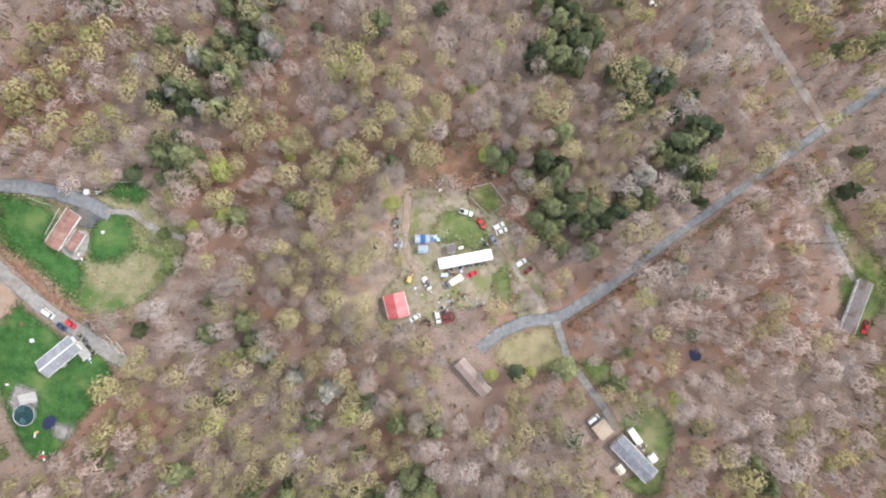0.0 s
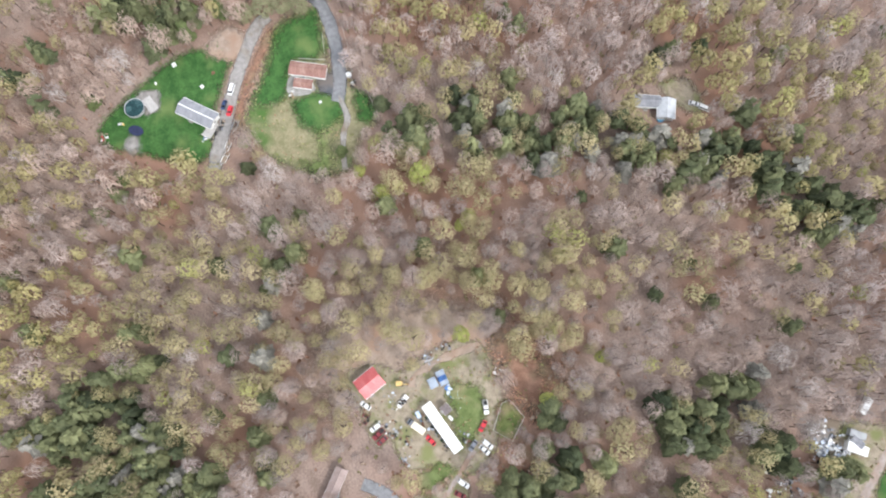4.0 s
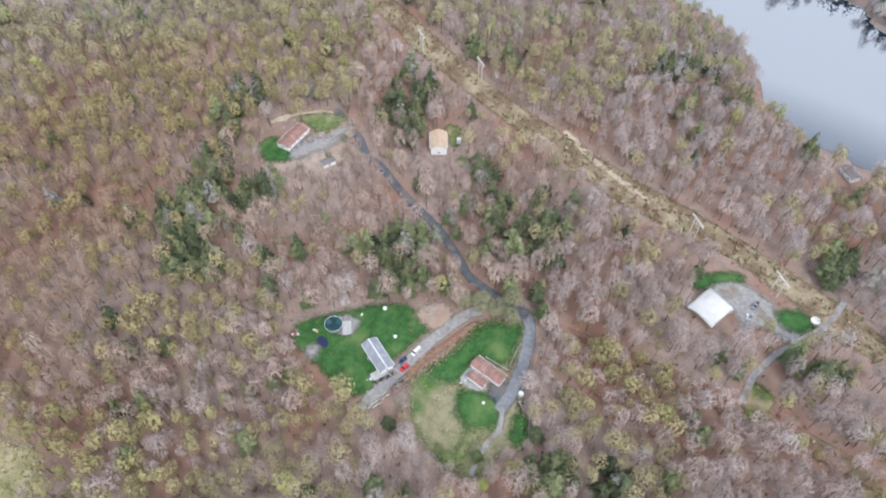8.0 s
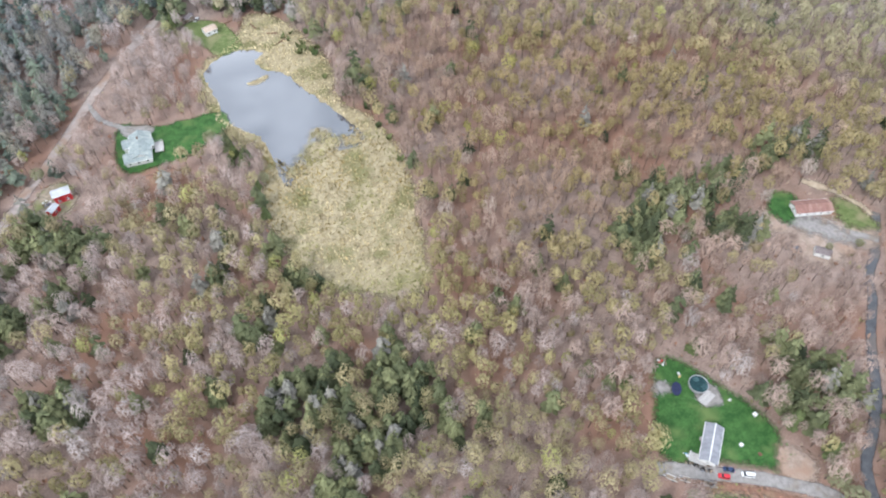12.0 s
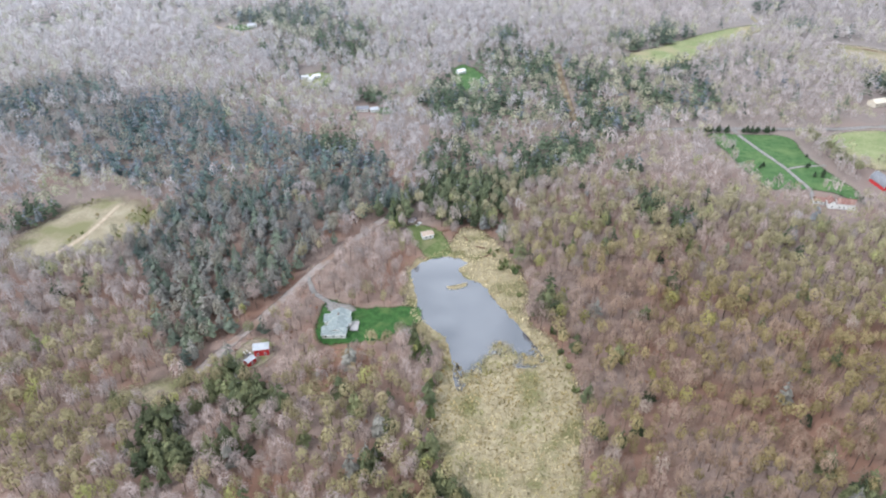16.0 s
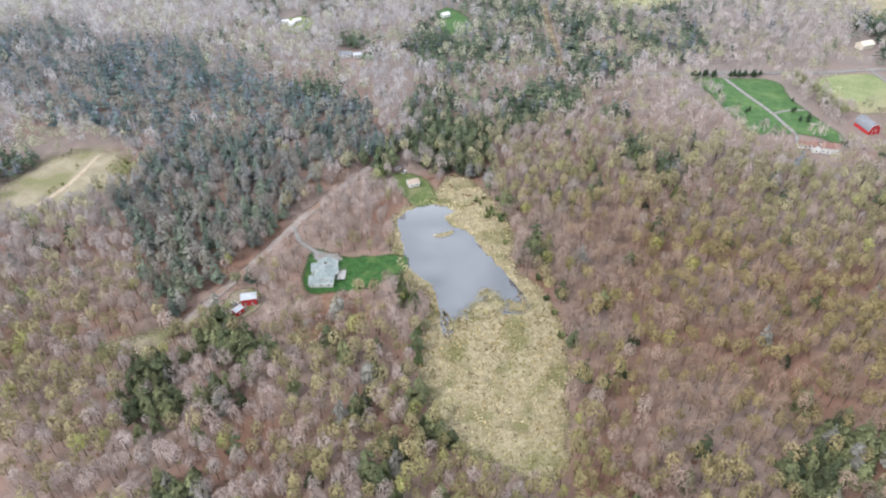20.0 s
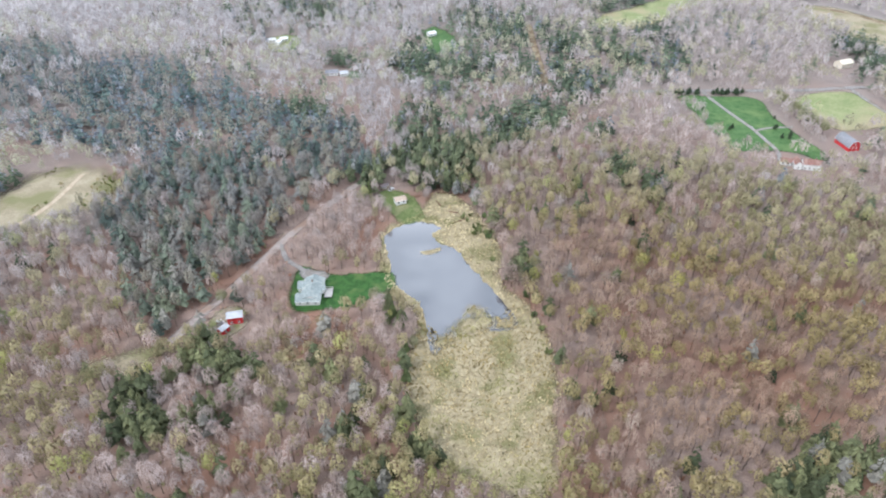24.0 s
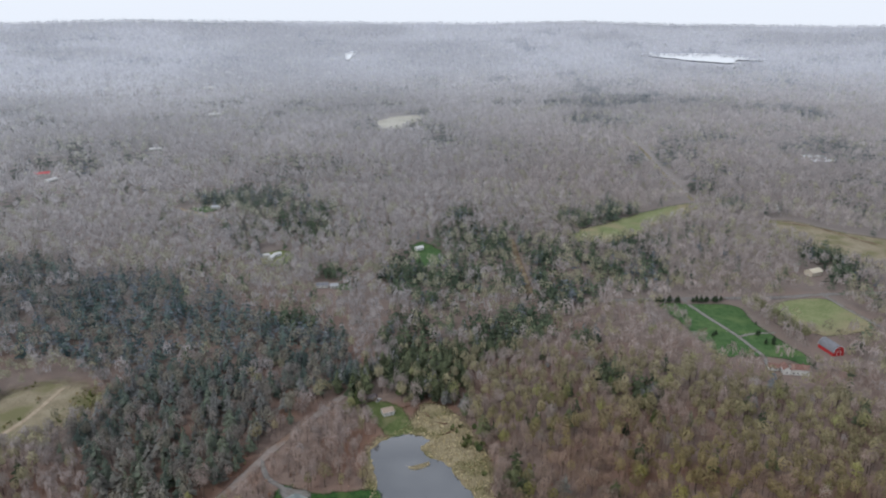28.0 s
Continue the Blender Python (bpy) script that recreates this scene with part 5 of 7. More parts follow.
edge_trees("pine_tree", "olive green pine at the edge of a lawn", 2, (0.11, 0.135, 0.055),
           [(-15, 269, 11, 11), (-12, 260.5, 11, 12), (-18, 264, 9, 10), (-8, 243.7, 8, 8), (-7.9, 223.6, 10, 10), (-27.7, 210.3, 11, 11), (-34.5, 190.5, 12, 12), (-10.9, 193.3, 11, 11), (-36.6, 412, 14, 13), (-27.6, 412, 14, 12), (-33, 390, 14, 12), (-5, 404, 13, 13),
            (17.7, 400, 14, 13), (26, 416, 14, 14), (136, 399, 15, 14), (152, 377, 15, 14), (153, 361, 13, 12), (160.2, 2.0, 13, 13), (161.6, 43.2, 14, 14), (156.4, 58, 14, 14), (158.4, 68.8, 14, 15), (163, 52, 12, 12), (139, 97.5, 12, 12), (106.5, 92, 11, 11), (94.5, 13.2, 9, 9)])
x, y = spots(5.3, 62, 118, 0, 360, rs)
plant(" round the yard", CLOSE, x, y, rs)
x, y = spots(5.4, 118, 190, 0, 360, rs)
plant(" on nearly level ground", NEAR, x, y, rs)
x, y = spots(6.2, 190, 470, -46, 130, rs)
plant(" between the homes", NEAR, x, y, rs)
# the pine clumps close up thicker than the rest
x, y = spots(5.2, 40, 470, -46, 360 - 46.1, rs)
d = np.minimum.reduce([near_spots(x, y, s) for s in (PINES_YARD, PINES_SOUTH, PINES_EAST, PINES_EAST_TOP, PINES_POND)])
plant(" in thick clumps", NEAR, x[d < 0.72], y[d < 0.72], rs, 1.0, 2)
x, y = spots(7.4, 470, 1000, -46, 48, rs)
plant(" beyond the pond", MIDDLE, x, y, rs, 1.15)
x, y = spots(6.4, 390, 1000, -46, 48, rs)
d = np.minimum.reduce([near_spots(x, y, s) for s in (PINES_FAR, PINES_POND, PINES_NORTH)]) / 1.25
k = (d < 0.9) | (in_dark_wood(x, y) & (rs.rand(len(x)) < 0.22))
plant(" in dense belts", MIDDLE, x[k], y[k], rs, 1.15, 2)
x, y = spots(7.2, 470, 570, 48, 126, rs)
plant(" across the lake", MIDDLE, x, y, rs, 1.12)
x, y = spots(6.2, 190, 330, 130, 172, rs)
plant(" along the lane", NEAR, x, y, rs)
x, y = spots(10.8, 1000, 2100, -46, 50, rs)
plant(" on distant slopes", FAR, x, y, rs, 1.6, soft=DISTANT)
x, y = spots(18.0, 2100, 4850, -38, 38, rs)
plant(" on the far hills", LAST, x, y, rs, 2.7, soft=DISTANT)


# ---- undergrowth, weeds and reeds ----
def tufts(name, x, y, size, tint, label, rs, blades=4, category="weeds", material=None, lean=0.8):
    """Low clumps of blades, each a few triangles fanning out from one root."""
    n = len(x)
    if not n:
        return
    z = rise(x, y) + 0.05
    root = np.stack([x, y, z], -1)[:, None, :]
    a = rs.rand(n, blades) * 6.28318
    s = size[:, None] * (0.6 + 0.8 * rs.rand(n, blades))
    way = np.stack([np.cos(a) * lean, np.sin(a) * lean, 0.35 + 0.9 * rs.rand(n, blades)], -1) * s[..., None]
    side = np.stack([-np.sin(a), np.cos(a), np.zeros_like(a)], -1) * (s * 0.34)[..., None]
    mid = root + way * 0.45
    rows = np.stack([root + 0 * way, mid + side, root + way], 2).reshape(-1, 3, 3), np.stack([root + 0 * way, root + way, mid - side], 2).reshape(-1, 3, 3)
    col = np.repeat(tint, blades, 0)
    ob = triangles(name, np.concatenate(rows), np.concatenate([col, col]), (material or REEDS,))
    return tagged(ob, label, category, kind="stuff")


def keep_off_roads(x, y, gap=0.0):
    ok = np.ones(len(x), bool)
    for line, half in PAVED:
        ok &= off_line(x, y, line) > half - 1.2 + gap
    for sx, sy, sr in SITES:
        ok &= np.hypot(x - sx, y - sy) > sr * 0.75
    return ok


def shades(n, rs, *colours):
    pick = rs.randint(len(colours), size=n)
    return np.array(colours)[pick] * (0.8 + 0.4 * rs.rand(n, 1))


x, y = spots(4.6, 0, 185, 0, 360, rs)
x2, y2 = spots(5.2, 185, 360, -46, 125, rs)
x, y = np.concatenate([x, x2]), np.concatenate([y, y2])
k = np.ones(len(x), bool)
for line in CLEAR + [THIN]:
    k &= ~inside(x, y, line)
k &= keep_off_roads(x, y)
x, y = x[k], y[k]
tufts("undergrowth", x, y, rs.uniform(0.5, 1.6, len(x)), shades(len(x), rs, (0.32, 0.22, 0.165), (0.36, 0.28, 0.22), (0.28, 0.25, 0.13), (0.28, 0.16, 0.11)), "tan and russet brush under the bare trees", rs, 4, "undergrowth")

ex, ey, et = [], [], []
TONES = {"lawn_grass": (0.085, 0.15, 0.045), "dull_lawn": (0.15, 0.18, 0.07), "tan_clearing": (0.34, 0.29, 0.18), "dry_meadow": (0.26, 0.24, 0.13), "rough_grass": (0.16, 0.18, 0.07), "trodden_dirt": (0.22, 0.22, 0.11), "russet_litter": (0.30, 0.17, 0.11),
         "marsh_mat": (0.34, 0.29, 0.15), "corridor_scrub": (0.30, 0.22, 0.13), "spring_field": (0.24, 0.25, 0.11)}
for line, name in EDGES:
    if name not in TONES or np.hypot(*line.mean(0)) > 620:
        continue
    step = np.linalg.norm(np.roll(line, -1, 0) - line, axis=1)
    count = np.maximum(1, (step / 0.45).astype(int))
    for (ax, ay), (bx, by), c in zip(line, np.roll(line, -1, 0), count):
        u = rs.rand(c)
        ex.append(ax + (bx - ax) * u + rs.normal(0, 1.0, c))
        ey.append(ay + (by - ay) * u + rs.normal(0, 1.0, c))
        et.append(np.repeat([TONES[name]], c, 0))
ex, ey, et = np.concatenate(ex), np.concatenate(ey), np.concatenate(et)
k = keep_off_roads(ex, ey)
for line, name in EDGES:
    if name in ("pond_water", "lake_water", "concrete", "dark_asphalt"):
        k &= ~inside(ex, ey, line)
ex, ey, et = ex[k], ey[k], et[k]
tufts("edge_weeds", ex, ey, rs.uniform(0.2, 0.6, len(ex)), et * (0.95 + 0.5 * rs.rand(len(ex), 1)), "ragged grass and weeds along lawn edges", rs, 3)


def fill(outline, cell, rs):
    lo, hi = outline.min(0), outline.max(0)
    gx, gy = np.meshgrid(np.arange(lo[0], hi[0], cell), np.arange(lo[1], hi[1], cell))
    x, y = (gx + rs.uniform(-0.5, 0.5, gx.shape) * cell).ravel(), (gy + rs.uniform(-0.5, 0.5, gx.shape) * cell).ravel()
    k = inside(x, y, outline)
    return x[k], y[k]


BY_NAME = {}
for line, name in EDGES:
    BY_NAME.setdefault(name, []).append(line)
bank, pond_line = BY_NAME["marsh_mat"][0], BY_NAME["pond_water"][-1]
x, y = fill(bank, 1.1, rs)
wet = inside(x, y, pond_line)
# reeds thin out into the open water at the marsh's edge
patch = cloudy(x, y, 7, 71) + 0.3 * cloudy(x, y, 2.2, 72)
mats = np.zeros(len(x), bool)
for line in BY_NAME["marsh_mat"][1:]:
    mats |= inside(x, y, line)
k = ~wet | mats | ((y < 274) & (patch > 0.86)) | ((y < 262) & (patch > 0.66))
x, y = x[k], y[k]
q = np.clip((0.65 * cloudy(x, y, 12, 73) + 0.5 * rs.rand(len(x))) * np.where(y > 280, 0.55, 1.0) + 0.45 * np.clip((y - 196) / 40, 0, 1) * (y < 280) * cloudy(x, y, 20, 79) - 0.08, 0, 1)[:, None]
green = np.clip((185 - y) / 30, 0, 0.55)[:, None] + np.where(cloudy(x, y, 9, 74)[:, None] > 0.74, 0.4, 0)
col = np.array([0.50, 0.43, 0.28]) * (1 - q) + np.array([0.25, 0.195, 0.085]) * q
col = col * (1 - green) + np.array([0.20, 0.23, 0.08]) * green
tufts("marsh_reeds", x, y, rs.uniform(0.4, 1.2, len(x)), col * (0.85 + 0.5 * rs.rand(len(x), 1)) * (1.15 - 0.4 * np.clip(3 * cloudy(x, y, 3.5, 78) - 1.6, 0, 1))[:, None], "straw-coloured reeds and sedge tussocks of a marsh", rs, 3, "reeds")
cut = BY_NAME["corridor_scrub"][0]
x, y = fill(cut, 1.8, rs)
k = keep_off_roads(x, y) & (cloudy(x, y, 9, 75) + 0.3 * rs.rand(len(x)) > 0.34)
x, y = x[k], y[k]
tufts("corridor_brush", x, y, rs.uniform(0.4, 1.5, len(x)), shades(len(x), rs, (0.36, 0.29, 0.18), (0.25, 0.185, 0.115), (0.17, 0.17, 0.08), (0.24, 0.15, 0.10)), "tan and brown brush under a power line", rs, 5, "brush")
x, y = fill(BY_NAME["tan_clearing"][0], 2.6, rs)
k = (cloudy(x, y, 14, 76) > 0.6) & keep_off_roads(x, y)
tufts("clearing_brush", x[k], y[k], rs.uniform(0.7, 1.8, k.sum()), shades(k.sum(), rs, (0.24, 0.23, 0.10), (0.32, 0.27, 0.15), (0.13, 0.15, 0.05)), "low brush in a grassy clearing", rs, 5, "brush")
wx, wy = [], []
for line in BY_NAME["dry_meadow"] + BY_NAME["russet_litter"] + BY_NAME["trodden_dirt"] + BY_NAME["rough_grass"]:
    a, b = fill(line, 1.7, rs)
    k = cloudy(a, b, 5, 77) + 0.35 * rs.rand(len(a)) > 0.70
    wx.append(a[k])
    wy.append(b[k])
wx, wy = np.concatenate(wx), np.concatenate(wy)
k = keep_off_roads(wx, wy)
for line in BY_NAME["lawn_grass"] + BY_NAME["concrete"] + BY_NAME["dark_asphalt"]:
    k &= ~inside(wx, wy, line)
wx, wy = wx[k], wy[k]
tufts("yard_weeds", wx, wy, rs.uniform(0.2, 0.75, len(wx)), shades(len(wx), rs, (0.27, 0.26, 0.12), (0.38, 0.30, 0.20), (0.33, 0.21, 0.14), (0.22, 0.24, 0.09)), "sparse weeds on bare yards and verges", rs, 4)


# small evergreens on the farm lawn and a hedge behind it
def farm_shrubs():
    made = None
    places = [(235.7, 519, 4), (243.5, 481, 4), (247, 484, 5), (250.5, 463, 4), (288, 500, 4), (279.6, 481, 5), (283, 484, 4), (279, 466, 5), (287, 469, 6), (284, 464, 5), (289, 424, 6), (293, 424, 7)]
    places += [(222 + 3.4 * i + 1.2 * math.sin(3 * i), 550 + 1.5 * math.sin(2 * i), 6 + 2 * math.sin(5 * i) ** 2) for i in range(7)]
    places += [(255 + 3.6 * i + 1.2 * math.sin(3 * i), 549 + 1.5 * math.sin(2 * i), 6 + 2 * math.sin(4 * i) ** 2) for i in range(8)]
    for sx, sy, tall in places:
        if made is None:
            wood, leaf = HIGH[2][1]
            made = new("evergreen_shrub")
            tagged(made, "small dark evergreen on a farm lawn", "shrub", "evergreens of the farm")
            trunk = triangles("trunk", wood, np.repeat([BARK_TONES[2]], len(wood), 0), (BARK,))
            crown = triangles("crown", leaf, np.repeat([(0.05, 0.075, 0.04)], len(leaf), 0), (NEEDLES,))
            trunk.parent = crown.parent = made
            tree = made
        else:
            tree = copy_thing(made, Matrix())
        tree.matrix_basis = Matrix.LocRotScale((sx, sy, 0), Euler((0, 0, sx)), (tall * 1.3, tall * 1.3, tall))


farm_shrubs()
x, y = np.array([33, 41, 41.5, 53.6, 59, 61, 34, 40, 42, 32, 41, 47, 30, 37, 44, 27, 36.0, 49, 57, 62]), np.array([344, 339, 316.6, 301, 268, 257, 349, 344, 341, 365, 362, 353, 358, 352, 346, 362, 346.0, 306, 284, 240])
tufts("bank_shrubs", x, y, np.full(len(x), 2.4), shades(len(x), rs, (0.11, 0.15, 0.06), (0.15, 0.17, 0.07)), "low dark green shrubs on the pond's bank", rs, 14, "shrubs", BUDS)
# ---- building blocks for things ----
def box(bm, x, y, z, sx, sy, sz, turn=0.0, bevel=0.0):
    """A box with its base at z, turned about the upright."""
    c, s = math.cos(radians(turn)), math.sin(radians(turn))
    vs = []
    for dz in (0, sz):
        for dx, dy in ((-1, -1), (1, -1), (1, 1), (-1, 1)):
            px, py = dx * sx / 2, dy * sy / 2
            vs.append(bm.verts.new((x + px * c - py * s, y + px * s + py * c, z + dz)))
    for f in ((3, 2, 1, 0), (4, 5, 6, 7), (0, 1, 5, 4), (1, 2, 6, 5), (2, 3, 7, 6), (3, 0, 4, 7)):
        bm.faces.new([vs[k] for k in f])
    if bevel:
        bmesh.ops.bevel(bm, geom=[e for e in bm.edges if e.verts[0] in vs], offset=bevel, segments=2, affect="EDGES")
    return vs


def prism(bm, profile, half):
    """A profile of (x, z) drawn out along y from -half to half."""
    a = [bm.verts.new((px, -half, pz)) for px, pz in profile]
    b = [bm.verts.new((px, half, pz)) for px, pz in profile]
    n = len(profile)
    bm.faces.new(a)
    bm.faces.new(b[::-1])
    for k in range(n):
        bm.faces.new((a[(k + 1) % n], a[k], b[k], b[(k + 1) % n]))
    bmesh.ops.recalc_face_normals(bm, faces=bm.faces)


def tube(bm, p0, p1, r0, r1=None, sides=8):
    r1 = r0 if r1 is None else r1
    p0, p1 = Vector(p0), Vector(p1)
    d = (p1 - p0).normalized()
    a = d.orthogonal().normalized()
    b = d.cross(a)
    lo = [bm.verts.new(p0 + (a * math.cos(6.28318 * k / sides) + b * math.sin(6.28318 * k / sides)) * r0) for k in range(sides)]
    hi = [bm.verts.new(p1 + (a * math.cos(6.28318 * k / sides) + b * math.sin(6.28318 * k / sides)) * r1) for k in range(sides)]
    for k in range(sides):
        bm.faces.new((lo[k], lo[(k + 1) % sides], hi[(k + 1) % sides], hi[k]))
    bm.faces.new(lo[::-1])
    bm.faces.new(hi)


def part(name, bm, material, parent, label="", smooth=False):
    """Links a bmesh as one mesh object under a thing or a part."""
    me = bpy.data.meshes.new(name)
    bm.to_mesh(me)
    bm.free()
    me.materials.append(material)
    if smooth:
        me.shade_smooth()
    ob = new(name, me)
    ob.parent = parent
    return tagged(ob, label)


def top(x, y):
    """Height of the uppermost ground sheet at a spot."""
    z = 0.0
    for line, lift in LEVELS:
        if lift > z and lift < 1 and inside(x, y, line):
            z = lift
    return z


def thing(name, label, category, m, group=""):
    ob = new(name)
    ob.matrix_basis = Matrix.Translation((0, 0, top(m.translation.x, m.translation.y))) @ m
    return tagged(ob, label, category, group)


def one(name, material, parent, *boxes, label="", bevel=0.0):
    """A part made of one or more boxes (x, y, z, sx, sy, sz[, turn])."""
    bm = bmesh.new()
    for b in boxes:
        box(bm, *b, bevel=bevel) if len(b) == 6 else box(bm, *b[:6], turn=b[6], bevel=bevel)
    return part(name, bm, material, parent, label)


# ---- houses ----
def window(parent, x, y, z, w, h, turn):
    """A framed window standing 4 cm proud of a wall, with a sill and a dark pane."""
    holder = parent
    bm = bmesh.new()
    c, s = math.cos(radians(turn)), math.sin(radians(turn))
    for dx, dz, sx, sz in ((-w / 2, 0, 0.1, h), (w / 2, 0, 0.1, h), (0, 0, w + 0.1, 0.1), (0, h - 0.1, w + 0.1, 0.1), (0, h / 2 - 0.03, w, 0.06)):
        box(bm, x + dx * c, y + dx * s, z + dz, sx, 0.1, sz, turn)
    frame_ob = part("window", bm, SIDING, holder, "white-framed window")
    one("pane", GLASS, frame_ob, (x, y, z + 0.08, w - 0.08, 0.05, h - 0.16, turn))
    one("sill", SIDING, frame_ob, (x - s * -0.05, y - c * 0.05, z - 0.06, w + 0.2, 0.2, 0.06, turn))


def house(name, label, x, y, turn, length, width, wall, pitch, roof, siding, over=0.45, chimney=False, windows=3, door=True, category="house", base=CONCRETE, gutter=True, ridge=None):
    """A gabled house, length and width over the eaves: its ridge runs along its own x, at the given turn."""
    h = thing(name, label, category, pose(x, y, float(rise(x, y)), 0, 0, turn))
    length, width = length - 2 * over, width - 2 * over
    hw, hl = width / 2, length / 2
    bm = bmesh.new()
    prism(bm, [(-hw, 0.25), (hw, 0.25), (hw, wall), (0, wall + pitch), (-hw, wall)], hl)
    for v in bm.verts:
        v.co = (v.co.y, v.co.x, v.co.z)
    bmesh.ops.recalc_face_normals(bm, faces=bm.faces)
    part("wall", bm, siding, h)
    one("foundation", base, h, (0, 0, -0.1, length - 0.1, width - 0.1, 0.36))
    for side in (-1, 1):
        bm = bmesh.new()
        run = hw + over
        drop = pitch * run / hw
        n = 10
        vs = []
        for dz in (0.06, 0.24):
            for i in range(n + 1):
                xx = -hl - over + (length + 2 * over) * i / n
                sag = -0.04 * math.sin(math.pi * i / n)
                vs.append((xx, 0.0, wall + pitch + dz + sag))
                vs.append((xx, side * run, wall + pitch - drop + dz + sag * 0.4))
        vv = [bm.verts.new(v) for v in vs]
        m = 2 * (n + 1)
        for i in range(n):
            a = 2 * i
            bm.faces.new((vv[a], vv[a + 1], vv[a + 3], vv[a + 2]))
            bm.faces.new((vv[m + a], vv[m + a + 2], vv[m + a + 3], vv[m + a + 1]))
            bm.faces.new((vv[a + 1], vv[m + a + 1], vv[m + a + 3], vv[a + 3]))
            bm.faces.new((vv[a], vv[a + 2], vv[m + a + 2], vv[m + a]))
        for a in (0, 2 * n):
            bm.faces.new((vv[a], vv[a + 1], vv[m + a + 1], vv[m + a]))
        bmesh.ops.recalc_face_normals(bm, faces=bm.faces)
        slope = part("roof", bm, roof, h)
        one("fascia", SIDING, slope, (0, side * (run + 0.03), wall + pitch - drop - 0.02, length + 2 * over, 0.06, 0.2))
        if gutter:
            one("gutter", SIDING, slope, (0, side * (run + 0.12), wall + pitch - drop + 0.06, length + 2 * over - 0.2, 0.12, 0.1))
    bm = bmesh.new()
    prism(bm, [(-0.2, -0.06), (0, 0.05), (0.2, -0.06), (0, 0.0)], hl + over)
    for v in bm.verts:
        v.co = (v.co.y, v.co.x, v.co.z + wall + pitch + 0.24)
    part("ridge_cap", bm, ridge or roof, h)
    for side in (-1, 1):
        for k in range(windows):
            wx = -hl + length * (k + 0.5) / windows
            if door and side == 1 and k == windows // 2:
                d = one("door", SIDING if siding != SIDING else GREY_SIDING, h, (wx, side * (hw + 0.02), 0.3, 0.95, 0.08, 2.05))
                one("door_handle", STEEL, d, (wx + 0.36, side * (hw + 0.08), 1.3, 0.12, 0.05, 0.05))
                one("step", CONCRETE, h, (wx, side * (hw + 0.5), 0, 1.6, 0.9, 0.28))
                continue
            window(h, wx, side * (hw + 0.03), 1.1, 1.2, 1.15, 0)
    for side in (-1, 1):
        window(h, side * (hl + 0.03), 0, 1.2, 1.0, 1.1, 90)
    if chimney:
        st = one("chimney", IRON, h, (length * 0.18, 0.5, wall + pitch - 0.8, 0.7, 0.7, 1.9))
        one("chimney_cap", CONCRETE, st, (length * 0.18, 0.5, wall + pitch + 1.1, 0.85, 0.85, 0.12))
    return h


def shed(name, label, x, y, turn, length, width, wall, pitch, roof, siding, category="shed"):
    return house(name, label, x, y, turn, length, width, wall, pitch, roof, siding, over=0.2, windows=1, door=True, category=category, gutter=False)


def porch(name, label, x, y, turn, length, width, height, material, posts=True, category="deck"):
    """A raised deck on posts with a rail."""
    p = thing(name, label, category, pose(x, y, 0, 0, 0, turn))
    n = max(3, int(width / 0.35))
    for k in range(n):
        one("plank", material, p, (0, -width / 2 + width * (k + 0.5) / n, height - 0.06, length, width / n - 0.02, 0.06))
    for sx in (-1, 1):
        for sy in (-1, 1):
            one("post", WOOD, p, (sx * (length / 2 - 0.1), sy * (width / 2 - 0.1), 0, 0.14, 0.14, height + (0.9 if posts else -0.07)))
    if posts:
        for sy in (-1, 1):
            one("rail", SIDING, p, (0, sy * (width / 2 - 0.1), height + 0.85, length, 0.1, 0.08))
    return p


# ---- vehicles ----


def wheel(parent, x, y, r=0.34, w=0.24):
    bm = bmesh.new()
    tube(bm, (x, y - w / 2, r), (x, y + w / 2, r), r, sides=14)
    t = part("wheel", bm, BLACK, parent, "black tyre with a grey rim")
    bm = bmesh.new()
    s = 1 if y > 0 else -1
    tube(bm, (x, y + s * (w / 2 - 0.04), r), (x, y + s * (w / 2 + 0.015), r), r * 0.6, sides=10)
    part("rim", bm, STEEL, t)


SHAPES = {
    "car": dict(length=4.5, width=1.75, body=[(-2.25, 0.35), (2.2, 0.35), (2.25, 0.6), (2.1, 0.82), (1.1, 0.95), (-1.7, 0.98), (-2.2, 0.92)],
                cab=[(1.15, 0.93), (0.35, 1.42), (-1.2, 1.42), (-1.85, 0.96)]),
    "wagon": dict(length=4.6, width=1.85, body=[(-2.3, 0.38), (2.2, 0.38), (2.28, 0.7), (2.1, 0.98), (1.0, 1.08), (-2.3, 1.08)],
                  cab=[(1.05, 1.06), (0.35, 1.68), (-1.95, 1.68), (-2.28, 1.06)]),
    "pickup": dict(length=5.4, width=1.9, body=[(-2.7, 0.5), (2.6, 0.5), (2.7, 0.8), (2.55, 1.08), (1.2, 1.15), (-2.7, 1.12)],
                   cab=[(1.25, 1.13), (0.6, 1.78), (-0.6, 1.78), (-0.8, 1.13)]),
    "van": dict(length=5.0, width=1.95, body=[(-2.5, 0.4), (2.35, 0.4), (2.5, 0.75), (2.3, 1.12), (1.7, 1.2), (-2.5, 1.2)],
                cab=[(1.75, 1.18), (1.1, 2.0), (-2.35, 2.0), (-2.48, 1.18)]),
}


